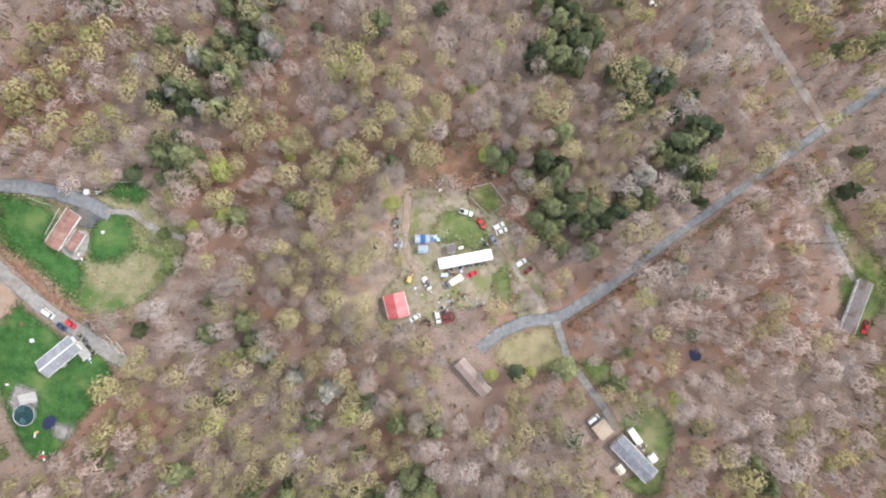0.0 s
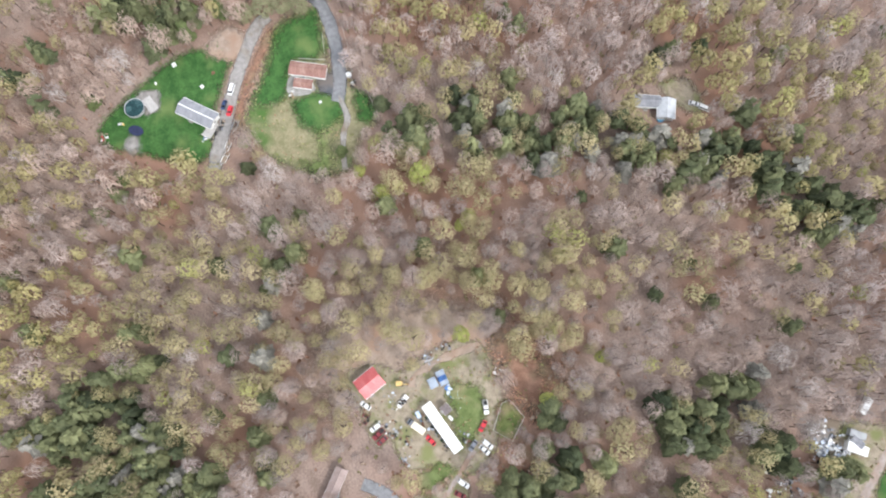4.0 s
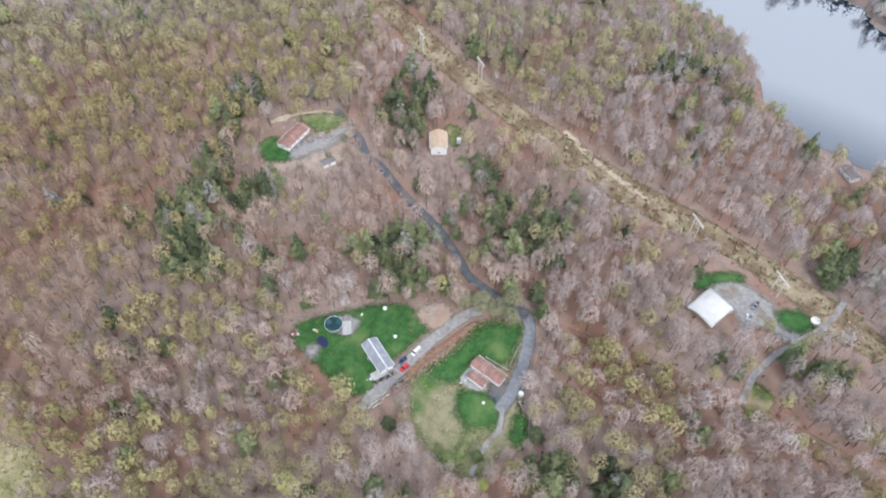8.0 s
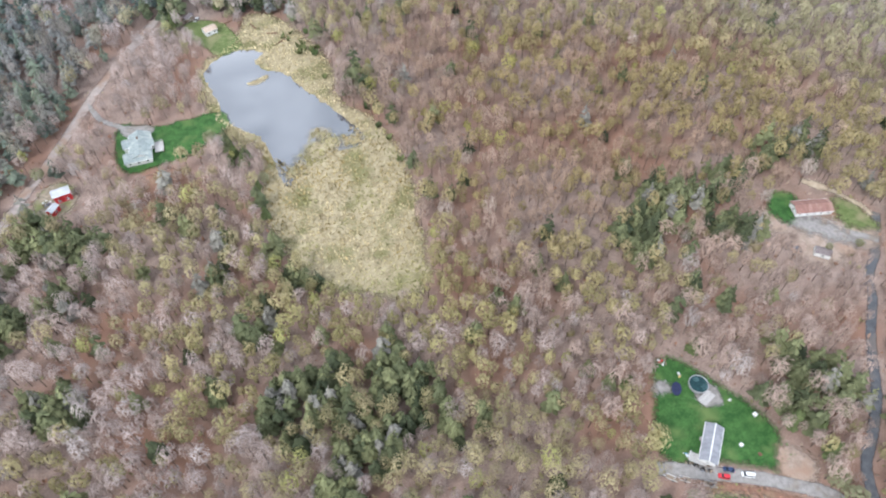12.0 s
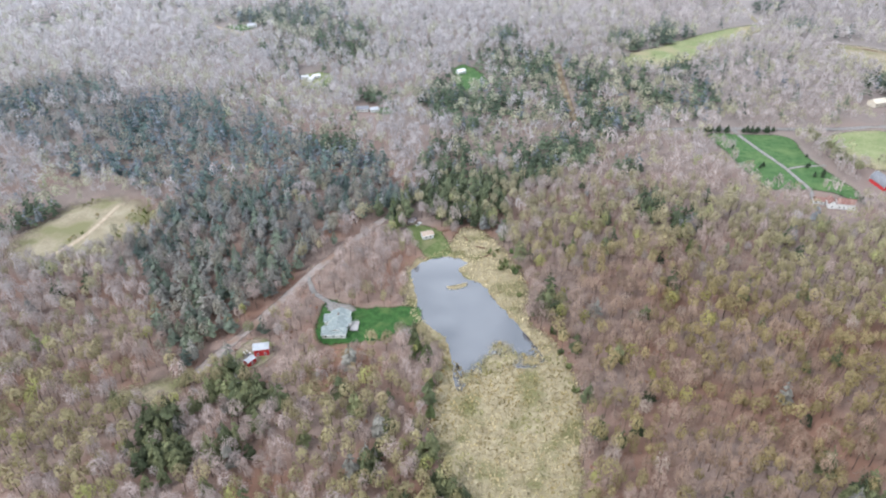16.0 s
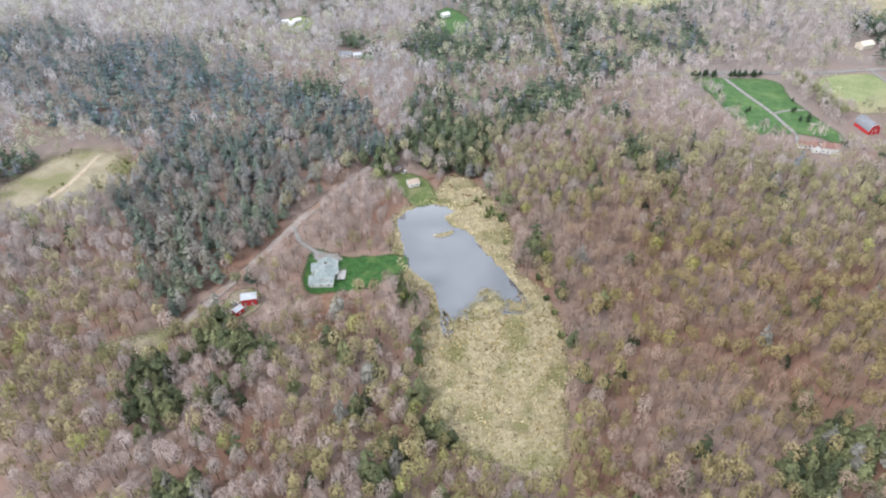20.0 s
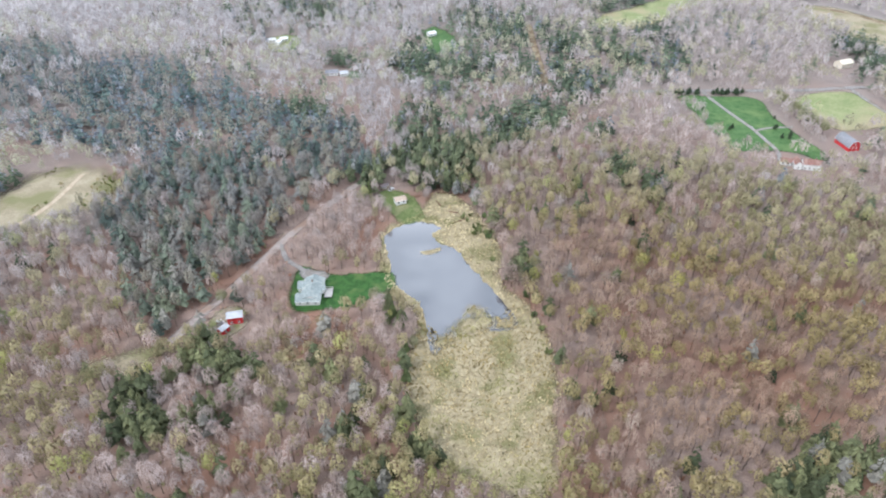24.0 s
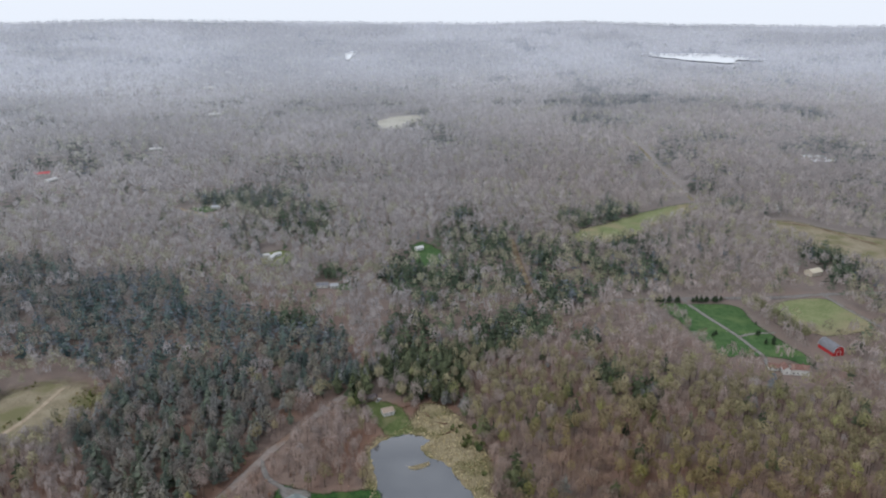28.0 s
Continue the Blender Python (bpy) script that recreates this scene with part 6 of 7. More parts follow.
def vehicle(kind, label, colour, x, y, turn, category="car"):
    s = SHAPES[kind]
    v = thing({"car": "car", "wagon": "station_wagon", "pickup": "pickup_truck", "van": "van"}[kind], label, category, pose(x, y, 0.03, 0, 0, turn) @ Matrix.Scale(0.9, 4), "parked vehicles")
    hw = s["width"] / 2
    bm = bmesh.new()
    prism(bm, s["body"], hw)
    bmesh.ops.bevel(bm, geom=list(bm.edges), offset=0.07, segments=2, affect="EDGES")
    part("body", bm, colour, v)
    bm = bmesh.new()
    prism(bm, s["cab"], hw - 0.12)
    for w in bm.verts:
        if w.co.z > 1.3:
            w.co.y *= 0.86
    bmesh.ops.bevel(bm, geom=list(bm.edges), offset=0.04, segments=1, affect="EDGES")
    cabin = part("cabin", bm, GLASS, v, "dark glazed cabin")
    (x1, z1), (x2, _) = s["cab"][1], s["cab"][2]
    one("roof_panel", colour, cabin, ((x1 + x2) / 2, 0, z1 - 0.03, x1 - x2 + 0.1, s["width"] * 0.76, 0.07))
    if kind == "pickup":
        one("cargo_bed", BLACK, v, (-1.75, 0, 1.08, 1.7, 1.5, 0.07))
    for sx in (-1, 1):
        for sy in (-1, 1):
            wheel(v, sx * s["length"] * 0.31, sy * (hw - 0.1), 0.36 if kind != "car" else 0.32)
    for sy in (-1, 1):
        one("headlight", WHITE_METAL, v, (s["length"] / 2 - 0.1, sy * hw * 0.7, 0.66, 0.14, 0.32, 0.14))
        one("tail_light", CAR_RED, v, (-s["length"] / 2 + 0.03, sy * hw * 0.8, 0.8, 0.1, 0.2, 0.16))
    return v


def box_truck(x, y, turn):
    v = thing("box_truck", "cream box truck parked beside a long trailer", "truck", pose(x, y, 0.03, 0, 0, turn))
    one("cargo_box", CREAM_METAL, v, (-0.8, 0, 0.95, 5.0, 2.3, 2.3), bevel=0.06)
    one("chassis", BLACK, v, (0, 0, 0.55, 6.8, 0.9, 0.3))
    bm = bmesh.new()
    prism(bm, [(1.8, 0.6), (3.6, 0.6), (3.65, 1.2), (3.1, 1.5), (2.6, 2.2), (1.8, 2.2)], 0.95)
    bmesh.ops.bevel(bm, geom=list(bm.edges), offset=0.06, segments=1, affect="EDGES")
    part("cab", bm, CAR_GREY, v)
    one("windscreen", GLASS, v, (2.95, 0, 1.55, 0.5, 1.6, 0.5))
    for wx in (2.7, -2.2):
        for sy in (-1, 1):
            wheel(v, wx, sy * 0.95, 0.42, 0.28)


def excavator(x, y, turn):
    v = thing("excavator", "small yellow tracked excavator with a folded arm", "excavator", pose(x, y, 0.03, 0, 0, turn))
    for sy in (-1, 1):
        one("track", BLACK, v, (0, sy * 0.75, 0, 2.3, 0.42, 0.6), bevel=0.15)
    one("turntable", BLACK, v, (0, 0, 0.5, 1.2, 1.0, 0.3))
    one("body", YELLOW_PAINT, v, (-0.35, 0, 0.75, 2.0, 1.6, 0.85), bevel=0.1)
    cab = one("cab", YELLOW_PAINT, v, (0.35, 0.4, 1.55, 1.1, 0.8, 1.05), bevel=0.06)
    one("cab_glass", GLASS, cab, (0.42, 0.4, 1.8, 1.06, 0.84, 0.6))
    bm = bmesh.new()
    tube(bm, (0.6, -0.3, 1.3), (2.3, -0.3, 2.5), 0.16, 0.13, 6)
    part("boom", bm, YELLOW_PAINT, v)
    bm = bmesh.new()
    tube(bm, (2.3, -0.3, 2.5), (2.9, -0.3, 0.9), 0.13, 0.1, 6)
    part("arm", bm, YELLOW_PAINT, v)
    bm = bmesh.new()
    prism(bm, [(2.6, 0.9), (3.1, 0.9), (2.9, 0.3), (2.4, 0.35)], 0.3)
    for w in bm.verts:
        w.co.y -= 0.3
    part("bucket", bm, IRON, v)


YELLOW_PAINT = surface("yellow_digger_paint", (0.66, 0.45, 0.16), (0.76, 0.56, 0.24), 1.0, 0.5, 0.1)


def utility_trailer(label, x, y, turn, length=4.6, width=1.9, load=6, material=STEEL, seed=1):
    """An open trailer with a load of boxes and scrap."""
    rs_ = random.Random(seed)
    v = thing("utility_trailer", label, "trailer", pose(x, y, 0.03, 0, 0, turn))
    one("deck", WOOD, v, (0, 0, 0.5, length, width, 0.1))
    for sy in (-1, 1):
        one("side_rail", material, v, (0, sy * (width / 2 - 0.05), 0.6, length, 0.08, 0.35))
        wheel(v, -0.3, sy * (width / 2 + 0.14), 0.32)
    one("drawbar", material, v, (length / 2 + 0.6, 0, 0.45, 1.3, 0.12, 0.12))
    for k in range(load):
        lx, ly = rs_.uniform(-length / 2 + 0.5, length / 2 - 0.5), rs_.uniform(-0.5, 0.5)
        one("load", rs_.choice((BLACK, BLACK, WHITE_METAL, CAR_GREY, IRON)), v, (lx, ly, 0.6, rs_.uniform(0.4, 0.9), rs_.uniform(0.3, 0.7), rs_.uniform(0.3, 0.7), rs_.uniform(0, 90)))
    return v


def carport(label, x, y, turn, length, width, height, tarp, stripe=None):
    """A tarp stretched over a pole frame, sagging between the hoops."""
    v = thing("tarp_shelter", label, "shelter", pose(x, y, 0, 0, 0, turn))
    for sx in (-1, 0, 1):
        for sy in (-1, 1):
            bm = bmesh.new()
            tube(bm, (sx * (length / 2 - 0.1), sy * (width / 2 - 0.08), 0), (sx * (length / 2 - 0.1), sy * (width / 2 - 0.08), height), 0.04, sides=6)
            part("pole", bm, STEEL, v)
    def cloth(x0, x1, lift):
        n, m = 12, 10
        vs, fs = [], []
        for i in range(n + 1):
            for j in range(m + 1):
                u, w = x0 + (x1 - x0) * i / n, -1 + 2 * j / m
                sag = 0.1 * abs(math.sin(math.pi * 2 * u / length)) + 0.06 * float(cloudy(u * 10 + x, w * 9 + y, 3.0, 61))
                vs.append((u, w * width / 2 * 1.04, height + 0.55 * (1 - w * w) - sag + lift - (0.25 if abs(w) == 1 else 0)))
        for i in range(n):
            for j in range(m):
                a = i * (m + 1) + j
                fs.append((a, a + m + 1, a + m + 2, a + 1))
        bm = bmesh.new()
        vv = [bm.verts.new(q) for q in vs]
        for f in fs:
            bm.faces.new([vv[k] for k in f])
        ret = bmesh.ops.solidify(bm, geom=list(bm.faces), thickness=0.03)
        bmesh.ops.recalc_face_normals(bm, faces=bm.faces)
        return bm
    c = part("tarp", cloth(-length / 2, length / 2, 0), tarp, v, smooth=True)
    if stripe:
        part("stripe", cloth(-length * 0.2, length * 0.14, 0.05), stripe, c, "blue stripe across the tarp", smooth=True)
    return v


def round_pool(x, y, r, label, liner, rim, height=1.25):
    v = thing("above_ground_pool", label, "pool", pose(x, y, 0, 0, 0, 0))
    bm = bmesh.new()
    n = 32
    rings = [(r, 0.0), (r, height), (r + 0.14, height), (r + 0.14, height + 0.06), (r - 0.12, height + 0.06), (r - 0.12, height - 0.25)]
    vs = [[bm.verts.new((q * math.cos(6.28318 * k / n), q * math.sin(6.28318 * k / n), z)) for k in range(n)] for q, z in rings]
    for i in range(len(vs) - 1):
        for k in range(n):
            bm.faces.new((vs[i][k], vs[i][(k + 1) % n], vs[i + 1][(k + 1) % n], vs[i + 1][k]))
    part("wall", bm, rim, v, smooth=True)
    bm = bmesh.new()
    c = bm.verts.new((0, 0, height - 0.32))
    mid = [bm.verts.new((0.5 * r * math.cos(6.28318 * k / n), 0.5 * r * math.sin(6.28318 * k / n), height - 0.27)) for k in range(n)]
    out_ = [bm.verts.new(((r - 0.1) * math.cos(6.28318 * k / n), (r - 0.1) * math.sin(6.28318 * k / n), height - 0.2)) for k in range(n)]
    for k in range(n):
        bm.faces.new((c, mid[k], mid[(k + 1) % n]))
        bm.faces.new((mid[k], out_[k], out_[(k + 1) % n], mid[(k + 1) % n]))
    part("cover", bm, liner, v, smooth=True)
    for k in range(0, n, 4):
        a = 6.28318 * k / n
        one("upright", rim, v, ((r + 0.06) * math.cos(a), (r + 0.06) * math.sin(a), 0, 0.12, 0.2, height, math.degrees(a)))
    return v


def scrap_heap(name, label, x, y, spread, count, materials, seed, size=(0.3, 1.1), category="scrap"):
    """A heap of small odd pieces, joined, for what nobody could count."""
    rs_ = random.Random(seed)
    bm = bmesh.new()
    idx = []
    for k in range(count):
        px, py = rs_.gauss(0, spread * 0.5), rs_.gauss(0, spread * 0.42)
        s = rs_.uniform(*size)
        n0 = len(bm.faces)
        box(bm, px, py, 0, s, s * rs_.uniform(0.3, 0.9), s * rs_.uniform(0.2, 0.7), rs_.uniform(0, 180))
        bm.faces.ensure_lookup_table()
        m = rs_.randrange(len(materials))
        for f in bm.faces[n0:]:
            f.material_index = m
    me = bpy.data.meshes.new(name)
    bm.to_mesh(me)
    bm.free()
    for m in materials:
        me.materials.append(m)
    ob = new(name, me)
    ob.matrix_basis = pose(x, y, top(x, y))
    return tagged(ob, label, category, kind="stuff")


def fence(name, label, points, height, gap, rails, material, thick=0.12, rail_material=None):
    """Posts along a line with rails between them."""
    f = thing(name, label, "fence", pose(0, 0, 0))
    last = None
    for (x0, y0), (x1, y1) in zip(points[:-1], points[1:]):
        d = math.hypot(x1 - x0, y1 - y0)
        n = max(1, round(d / gap))
        turn = math.degrees(math.atan2(y1 - y0, x1 - x0))
        for k in range(n + 1):
            if k == 0 and last:
                continue
            one("post", material, f, (x0 + (x1 - x0) * k / n, y0 + (y1 - y0) * k / n, 0, thick, thick, height, turn))
        last = True
        for r in range(rails):
            one("rail", rail_material or material, f, ((x0 + x1) / 2, (y0 + y1) / 2, height * (r + 1) / (rails + 0.3) - 0.08, d, 0.06, 0.12, turn))
    return f


def pylon(x, y, turn):
    p = thing("power_pylon", "bleached wooden H-frame power pylon in a cleared strip", "pylon", pose(x, y, 0, 0, 0, turn), "power line pylons")
    for sx in (-1, 1):
        bm = bmesh.new()
        tube(bm, (sx * 2.1, 0, 0), (sx * 2.1, 0, 11.5), 0.22, 0.15)
        part("pole", bm, PALE_WOOD, p)
    one("crossarm", PALE_WOOD, p, (0, 0, 10.2, 9.0, 0.4, 0.45))
    for s in (-1, 1):
        bm = bmesh.new()
        tube(bm, (-2.1 * s, 0, 6.0), (2.1 * s, 0, 9.8), 0.1, sides=6)
        part("brace", bm, PALE_WOOD, p)
    for sx in (-4.0, 0, 4.0):
        bm = bmesh.new()
        tube(bm, (sx, 0, 9.0), (sx, 0, 10.2), 0.09, sides=6)
        part("insulator", bm, WHITE_METAL, p)


def slab_thing(name, label, category, x, y, turn, sx, sy, sz, material, bevel=0.05):
    ob = thing(name, label, category, pose(x, y, 0.03, 0, 0, turn))
    one("body", material, ob, (0, 0, 0, sx, sy, sz), bevel=bevel)
    return ob


# ---- the yard ----
# dark green for the heaps that imitate shade and hedge beside the trailer
DARK_GREEN = surface("shade_strip_green", (0.02, 0.045, 0.02), (0.04, 0.08, 0.035), 1.0, 0.8, 0.3)

barn = house("garage", "garage with a faded red metal gable roof", 11.3, 25.0, 113, 8.6, 7.4, 2.8, 1.7, RED_METAL, GREY_SIDING, over=0.3, windows=2, category="garage")
one("roll_door", WHITE_METAL, barn, (4.33, -1.6, 0.1, 0.08, 2.6, 2.3))
trailer = thing("mobile_home", "long white single-wide mobile home with a flat bright roof", "mobile home", pose(-9.8, 5.3, 0, 0, 0, 20))
one("wall", SIDING, trailer, (0, 0, 0.5, 18.6, 3.5, 2.5))
one("skirting", GREY_SIDING, trailer, (0, 0, 0, 18.4, 3.3, 0.5))
bm = bmesh.new()
prism(bm, [(-1.9, 0), (1.9, 0), (1.9, 0.12), (0, 0.42), (-1.9, 0.12)], 9.45)
for v in bm.verts:
    v.co = (v.co.y, v.co.x, v.co.z + 3.0)
bmesh.ops.recalc_face_normals(bm, faces=bm.faces)
part("roof", bm, WHITE_METAL, trailer, "bright white metal roof")
for k in range(5):
    for s in (-1, 1):
        if k == 2 and s == 1:
            one("door", GREY_SIDING, trailer, (0.4, 1.78, 0.6, 0.9, 0.08, 2.0))
            continue
        window(trailer, -7.4 + 3.7 * k, s * 1.78, 1.5, 1.1, 0.9, 0)
box_truck(-7.2, 13.5, 40)
utility_trailer("small pale blue covered trailer beside a box truck", -3.6, 12.0, 190, 2.6, 1.5, 0, BLUE_PAINT)
slab_thing("crate", "pale blue plastic-topped crate on a trailer", "crate", -3.6, 12.0, 190, 2.4, 1.3, 1.1, PALE_TARP)
ot = utility_trailer("open white trailer loaded with black and white scrap", 2.1, 15.9, 126, 4.9, 1.9, 0, WHITE_METAL, 4)
one("tailboard", WHITE_METAL, ot, (-2.4, 0, 0.6, 0.1, 1.8, 0.4))
one("load_sheet", WHITE_METAL, ot, (-1.7, 0, 0.62, 1.3, 1.6, 0.25))
one("load_sheet", WHITE_METAL, ot, (1.9, 0.1, 0.62, 0.8, 1.4, 0.2))
for k in range(4):
    one("load_crate", BLACK, ot, (-0.75 + 0.62 * k, 0.34 * (-1) ** k, 0.62, 0.55, 0.85, 0.5, 8 * k))
    one("load_panel", CAR_GREY if k % 2 else WHITE_METAL, ot, (-0.6 + 0.6 * k, -0.42 * (-1) ** k, 0.62, 0.4, 0.5, 0.3, 20 * k))
excavator(8.2, 15.2, 255)
vehicle("car", "small white car parked beside a red-roofed garage", CAR_WHITE, 4.3, 28.4, 41)
vehicle("wagon", "white car parked beside maroon vehicles", CAR_WHITE, -3.6, 27.0, 110)
vehicle("pickup", "maroon pickup truck in a row of wrecks", CAR_MAROON, -6.0, 26.6, 118, "pickup truck")
vehicle("car", "maroon car in a row of wrecks", CAR_MAROON, -8.4, 26.0, 115)
vehicle("car", "red compact car beside a long white trailer", CAR_RED, -12.9, 10.2, 30)
vehicle("wagon", "white car at the mouth of a lane", CAR_WHITE, -29.3, 3.5, 220)
vehicle("car", "dark maroon car beside the lane", CAR_MAROON, -32.4, 5.6, 230)
vehicle("pickup", "white pickup truck behind the lawn", CAR_WHITE, -7.6, -10.8, 171, "pickup truck")
vehicle("car", "red car on a dirt yard by the garden", CAR_RED, -13.3, -8.0, 136)
vehicle("wagon", "white car parked beside another white car", CAR_WHITE, -19.5, -7.9, 215)
vehicle("car", "white car parked by the garden fence", CAR_WHITE, -20.9, -6.3, 212)
vehicle("car", "dark grey car at the edge of the yard", CAR_GREY, -18.5, -3.0, 130)
carport("white and blue striped tarp shelter on poles", 6.0, 0.8, 10, 5.2, 3.0, 2.1, PALE_TARP, BLUE_TARP)
carport("pale grey-blue tarp shelter on poles", 5.2, 4.3, 10, 3.6, 2.9, 1.9, PALE_TARP)
scrap_heap("tarp_clutter", "bright blue tarps and bins heaped beside a shelter", 2.2, -0.2, 1.8, 22, (BLUE_TARP, BLUE_TARP, PALE_TARP), 3, (0.4, 1.2), "clutter")
shed("shed", "grey weathered shed beside a white trailer", -4.4, 2.4, 24, 3.4, 3.0, 2.1, 0.7, WEATHERED_ROOF, WOOD)
slab_thing("freezer", "white chest freezer standing outdoors", "freezer", -7.7, 1.7, 25, 1.9, 1.0, 1.0, WHITE_METAL)
fence("garden_fence", "pale plank fence round an overgrown garden", [(-7.5, -19.2), (-14.4, -22.4), (-20.8, -16.2), (-15.6, -11.0), (-8.0, -16.3), (-7.5, -19.2)], 1.5, 1.6, 3, PALE_WOOD, 0.2)
fence("inner_fence", "dark weathered rails inside a plank fence", [(-8.6, -18.4), (-14.3, -21.2), (-19.6, -16.1), (-15.5, -12.0), (-8.8, -16.6), (-8.6, -18.4)], 1.2, 1.8, 2, WOOD, 0.2)
for k in range(7):
    t = k / 6
    slab_thing("boulder", "dark boulder in a row beside the lane", "boulder", -27.3 - 6.7 * t, 22.2 - 2.5 * t, 30 * k, 0.7, 0.6, 0.5, IRON, 0.18)
scrap_heap("scrap_pile", "grey scrap metal piled at the yard's edge", 16.4, -3.2, 2.6, 26, (CAR_GREY, STEEL, IRON, BLACK), 5)
for k, (sx, sy) in enumerate([(12, 34.9), (8.5, 33.6), (4.5, 31.6)]):
    scrap_heap("brush_heap", "dark brown rubble strewn along the bank", sx, sy, 1.5, 20, (IRON, BLACK, WOOD), 60 + k, (0.3, 0.9), "rubble")
scrap_heap("rubble_pile", "rusty scrap and rubble strewn along the bank", 0.5, 29.4, 2.2, 26, (IRON, IRON, BLACK, CAR_MAROON), 6)
scrap_heap("junk_row", "white and grey odds and ends along a track", 13.6, 3.5, 3.2, 40, (WHITE_METAL, CAR_GREY, PALE_TARP, WOOD), 7, (0.2, 0.7), "clutter")
scrap_heap("junk_scatter", "scattered white and dark junk behind the yard", 3.0, -17.5, 4.5, 42, (WHITE_METAL, IRON, BLACK, WOOD), 8, (0.25, 0.9), "clutter")
scrap_heap("wreck_clutter", "tyres and parts strewn round wrecked cars", -4.5, 23.5, 4.0, 46, (BLACK, IRON, WHITE_METAL, CAR_GREY), 9, (0.2, 0.8), "clutter")
scrap_heap("trailer_clutter", "dark clutter leaning along a white trailer", -8.0, 9.4, 3.6, 40, (BLACK, CAR_GREY, PALE_TARP, IRON), 10, (0.25, 0.9), "clutter")
# dark heaps along the wall stand in for the trailer's shade and a hedge
for k in range(5):
    s = -6.5 + 3.0 * k
    scrap_heap("wall_clutter", "dark heaps added for the shaded, hedged strip along a white trailer", -9.8 + 0.94 * s - 0.82, 5.3 + 0.34 * s + 2.25, 1.3, 16, (BLACK, BLACK, DARK_GREEN, CAR_GREY), 70 + k, (0.3, 0.9), "clutter")
for k, (sx, sy) in enumerate([(-7.7, 21.0), (-10.6, 18.2), (-17.3, 20.5), (13.8, 3.4), (-15.5, -1.5)]):
    scrap_heap("scrap_patch", "dark metal scraps lying on bare dirt", sx, sy, 2.2, 22, (BLACK, CAR_GREY, IRON, STEEL), 80 + k, (0.3, 1.0))
scrap_heap("lawn_toys", "small bright toys and cans on rough grass", -3.0, -3.0, 4.0, 20, (WHITE_METAL, BLUE_PAINT, CAR_RED), 11, (0.12, 0.4), "clutter")
scrap_heap("garage_clutter", "teal and pale junk before a garage", 4.4, 19.4, 3.0, 26, (PALE_TARP, GREY_SIDING, CAR_GREY, WOOD, BLUE_PAINT), 12, (0.2, 0.8), "clutter")

# ---- south and west homes ----
house("cabin", "long low cabin under a faded rust-brown roof", -18.9, 45.5, 141, 14.8, 4.3, 2.6, 0.7, CABIN_ROOF, WOOD, windows=4, category="cabin", gutter=False)
house("mobile_home", "grey-roofed mobile home with a white end wall", -79, 64.8, 143, 18.0, 6.0, 2.7, 0.9, DARK_SHINGLE, SIDING, windows=5, category="mobile home")
g = thing("carport", "flat tan-roofed carport beside a drive", "carport", pose(-66.6, 56.4, 0, 0, 0, 137))
one("roof", TAN_ROOF, g, (0, 0, 2.5, 6.0, 5.4, 0.2))
for sx in (-1, 1):
    for sy in (-1, 1):
        one("post", WOOD, g, (sx * 2.7, sy * 2.4, 0, 0.15, 0.15, 2.5))
one("back_wall", GREY_SIDING, g, (-2.85, 0, 0, 0.12, 5.0, 2.5))
vehicle("van", "white van parked before a carport", CAR_WHITE, -63.2, 53.6, 225, "van")
t2 = thing("camper_trailer", "white camper trailer beside a mobile home", "camper", pose(-78.2, 57.0, 0.03, 0, 0, 135))
one("body", WHITE_METAL, t2, (0, 0, 0.6, 6.2, 2.4, 2.1), bevel=0.18)
one("drawbar", STEEL, t2, (3.6, 0, 0.5, 1.2, 0.14, 0.14))
for sy in (-1, 1):
    wheel(t2, -0.4, sy * 1.1)
    window(t2, 0.8, sy * 1.22, 1.4, 1.2, 0.7, 0)
shed("shed", "small white-roofed shed beside a mobile home", -85.6, 63.6, 138, 3.0, 2.6, 2.0, 0.6, WHITE_METAL, GREY_SIDING)
shed("shed", "pale lean-to shed against a mobile home", -75.0, 69.4, 138, 3.2, 2.6, 2.0, 0.5, CREAM_METAL, SIDING)
scrap_heap("porch_clutter", "garden chairs and bins beside a mobile home", -81, 61, 2.4, 18, (WOOD, WHITE_METAL, CAR_GREY), 13, (0.3, 0.8), "clutter")
house("mobile_home", "long grey-brown mobile home on a lawn", -147.0, 0.0, 79, 19.0, 5.0, 2.7, 0.9, WEATHERED_ROOF, SIDING, windows=5, category="mobile home")
vehicle("pickup", "red pickup beside a long grey home", CAR_RED, -152.3, 6.6, 80, "pickup truck")
shed("shed", "small shed with a pale roof among clutter", -53, -126, 30, 4.5, 3.2, 2.2, 0.7, GREY_SHINGLE, SIDING)
shed("shed", "small grey-roofed shed among clutter", -82.0, -119.8, 50, 3.4, 3.0, 2.2, 0.6, GREY_SHINGLE, GREY_SIDING)
shed("shed", "white-roofed shed among clutter", -83.8, -123.8, 50, 2.8, 2.6, 2.1, 0.6, WHITE_METAL, SIDING)
house("house", "pale-roofed house beside a gravel lane", -74.6, -138.6, 129, 8.4, 7.2, 2.8, 1.2, CREAM_METAL, CREAM_SIDING)
house("house_wing", "low cream-roofed wing of a pale house", -79.0, -133.6, 122, 6.6, 3.6, 2.3, 0.5, TAN_ROOF, CREAM_SIDING, windows=2)
slab_thing("site_trailer", "grey flat-roofed trailer on a gravel lot", "trailer", -50.8, -127.4, 54, 5.6, 2.4, 2.4, GREY_SIDING, 0.12)
slab_thing("travel_trailer", "narrow pale trailer under bare trees", "trailer", -43.0, -134.0, 130, 6.5, 2.2, 2.3, WHITE_METAL, 0.15)
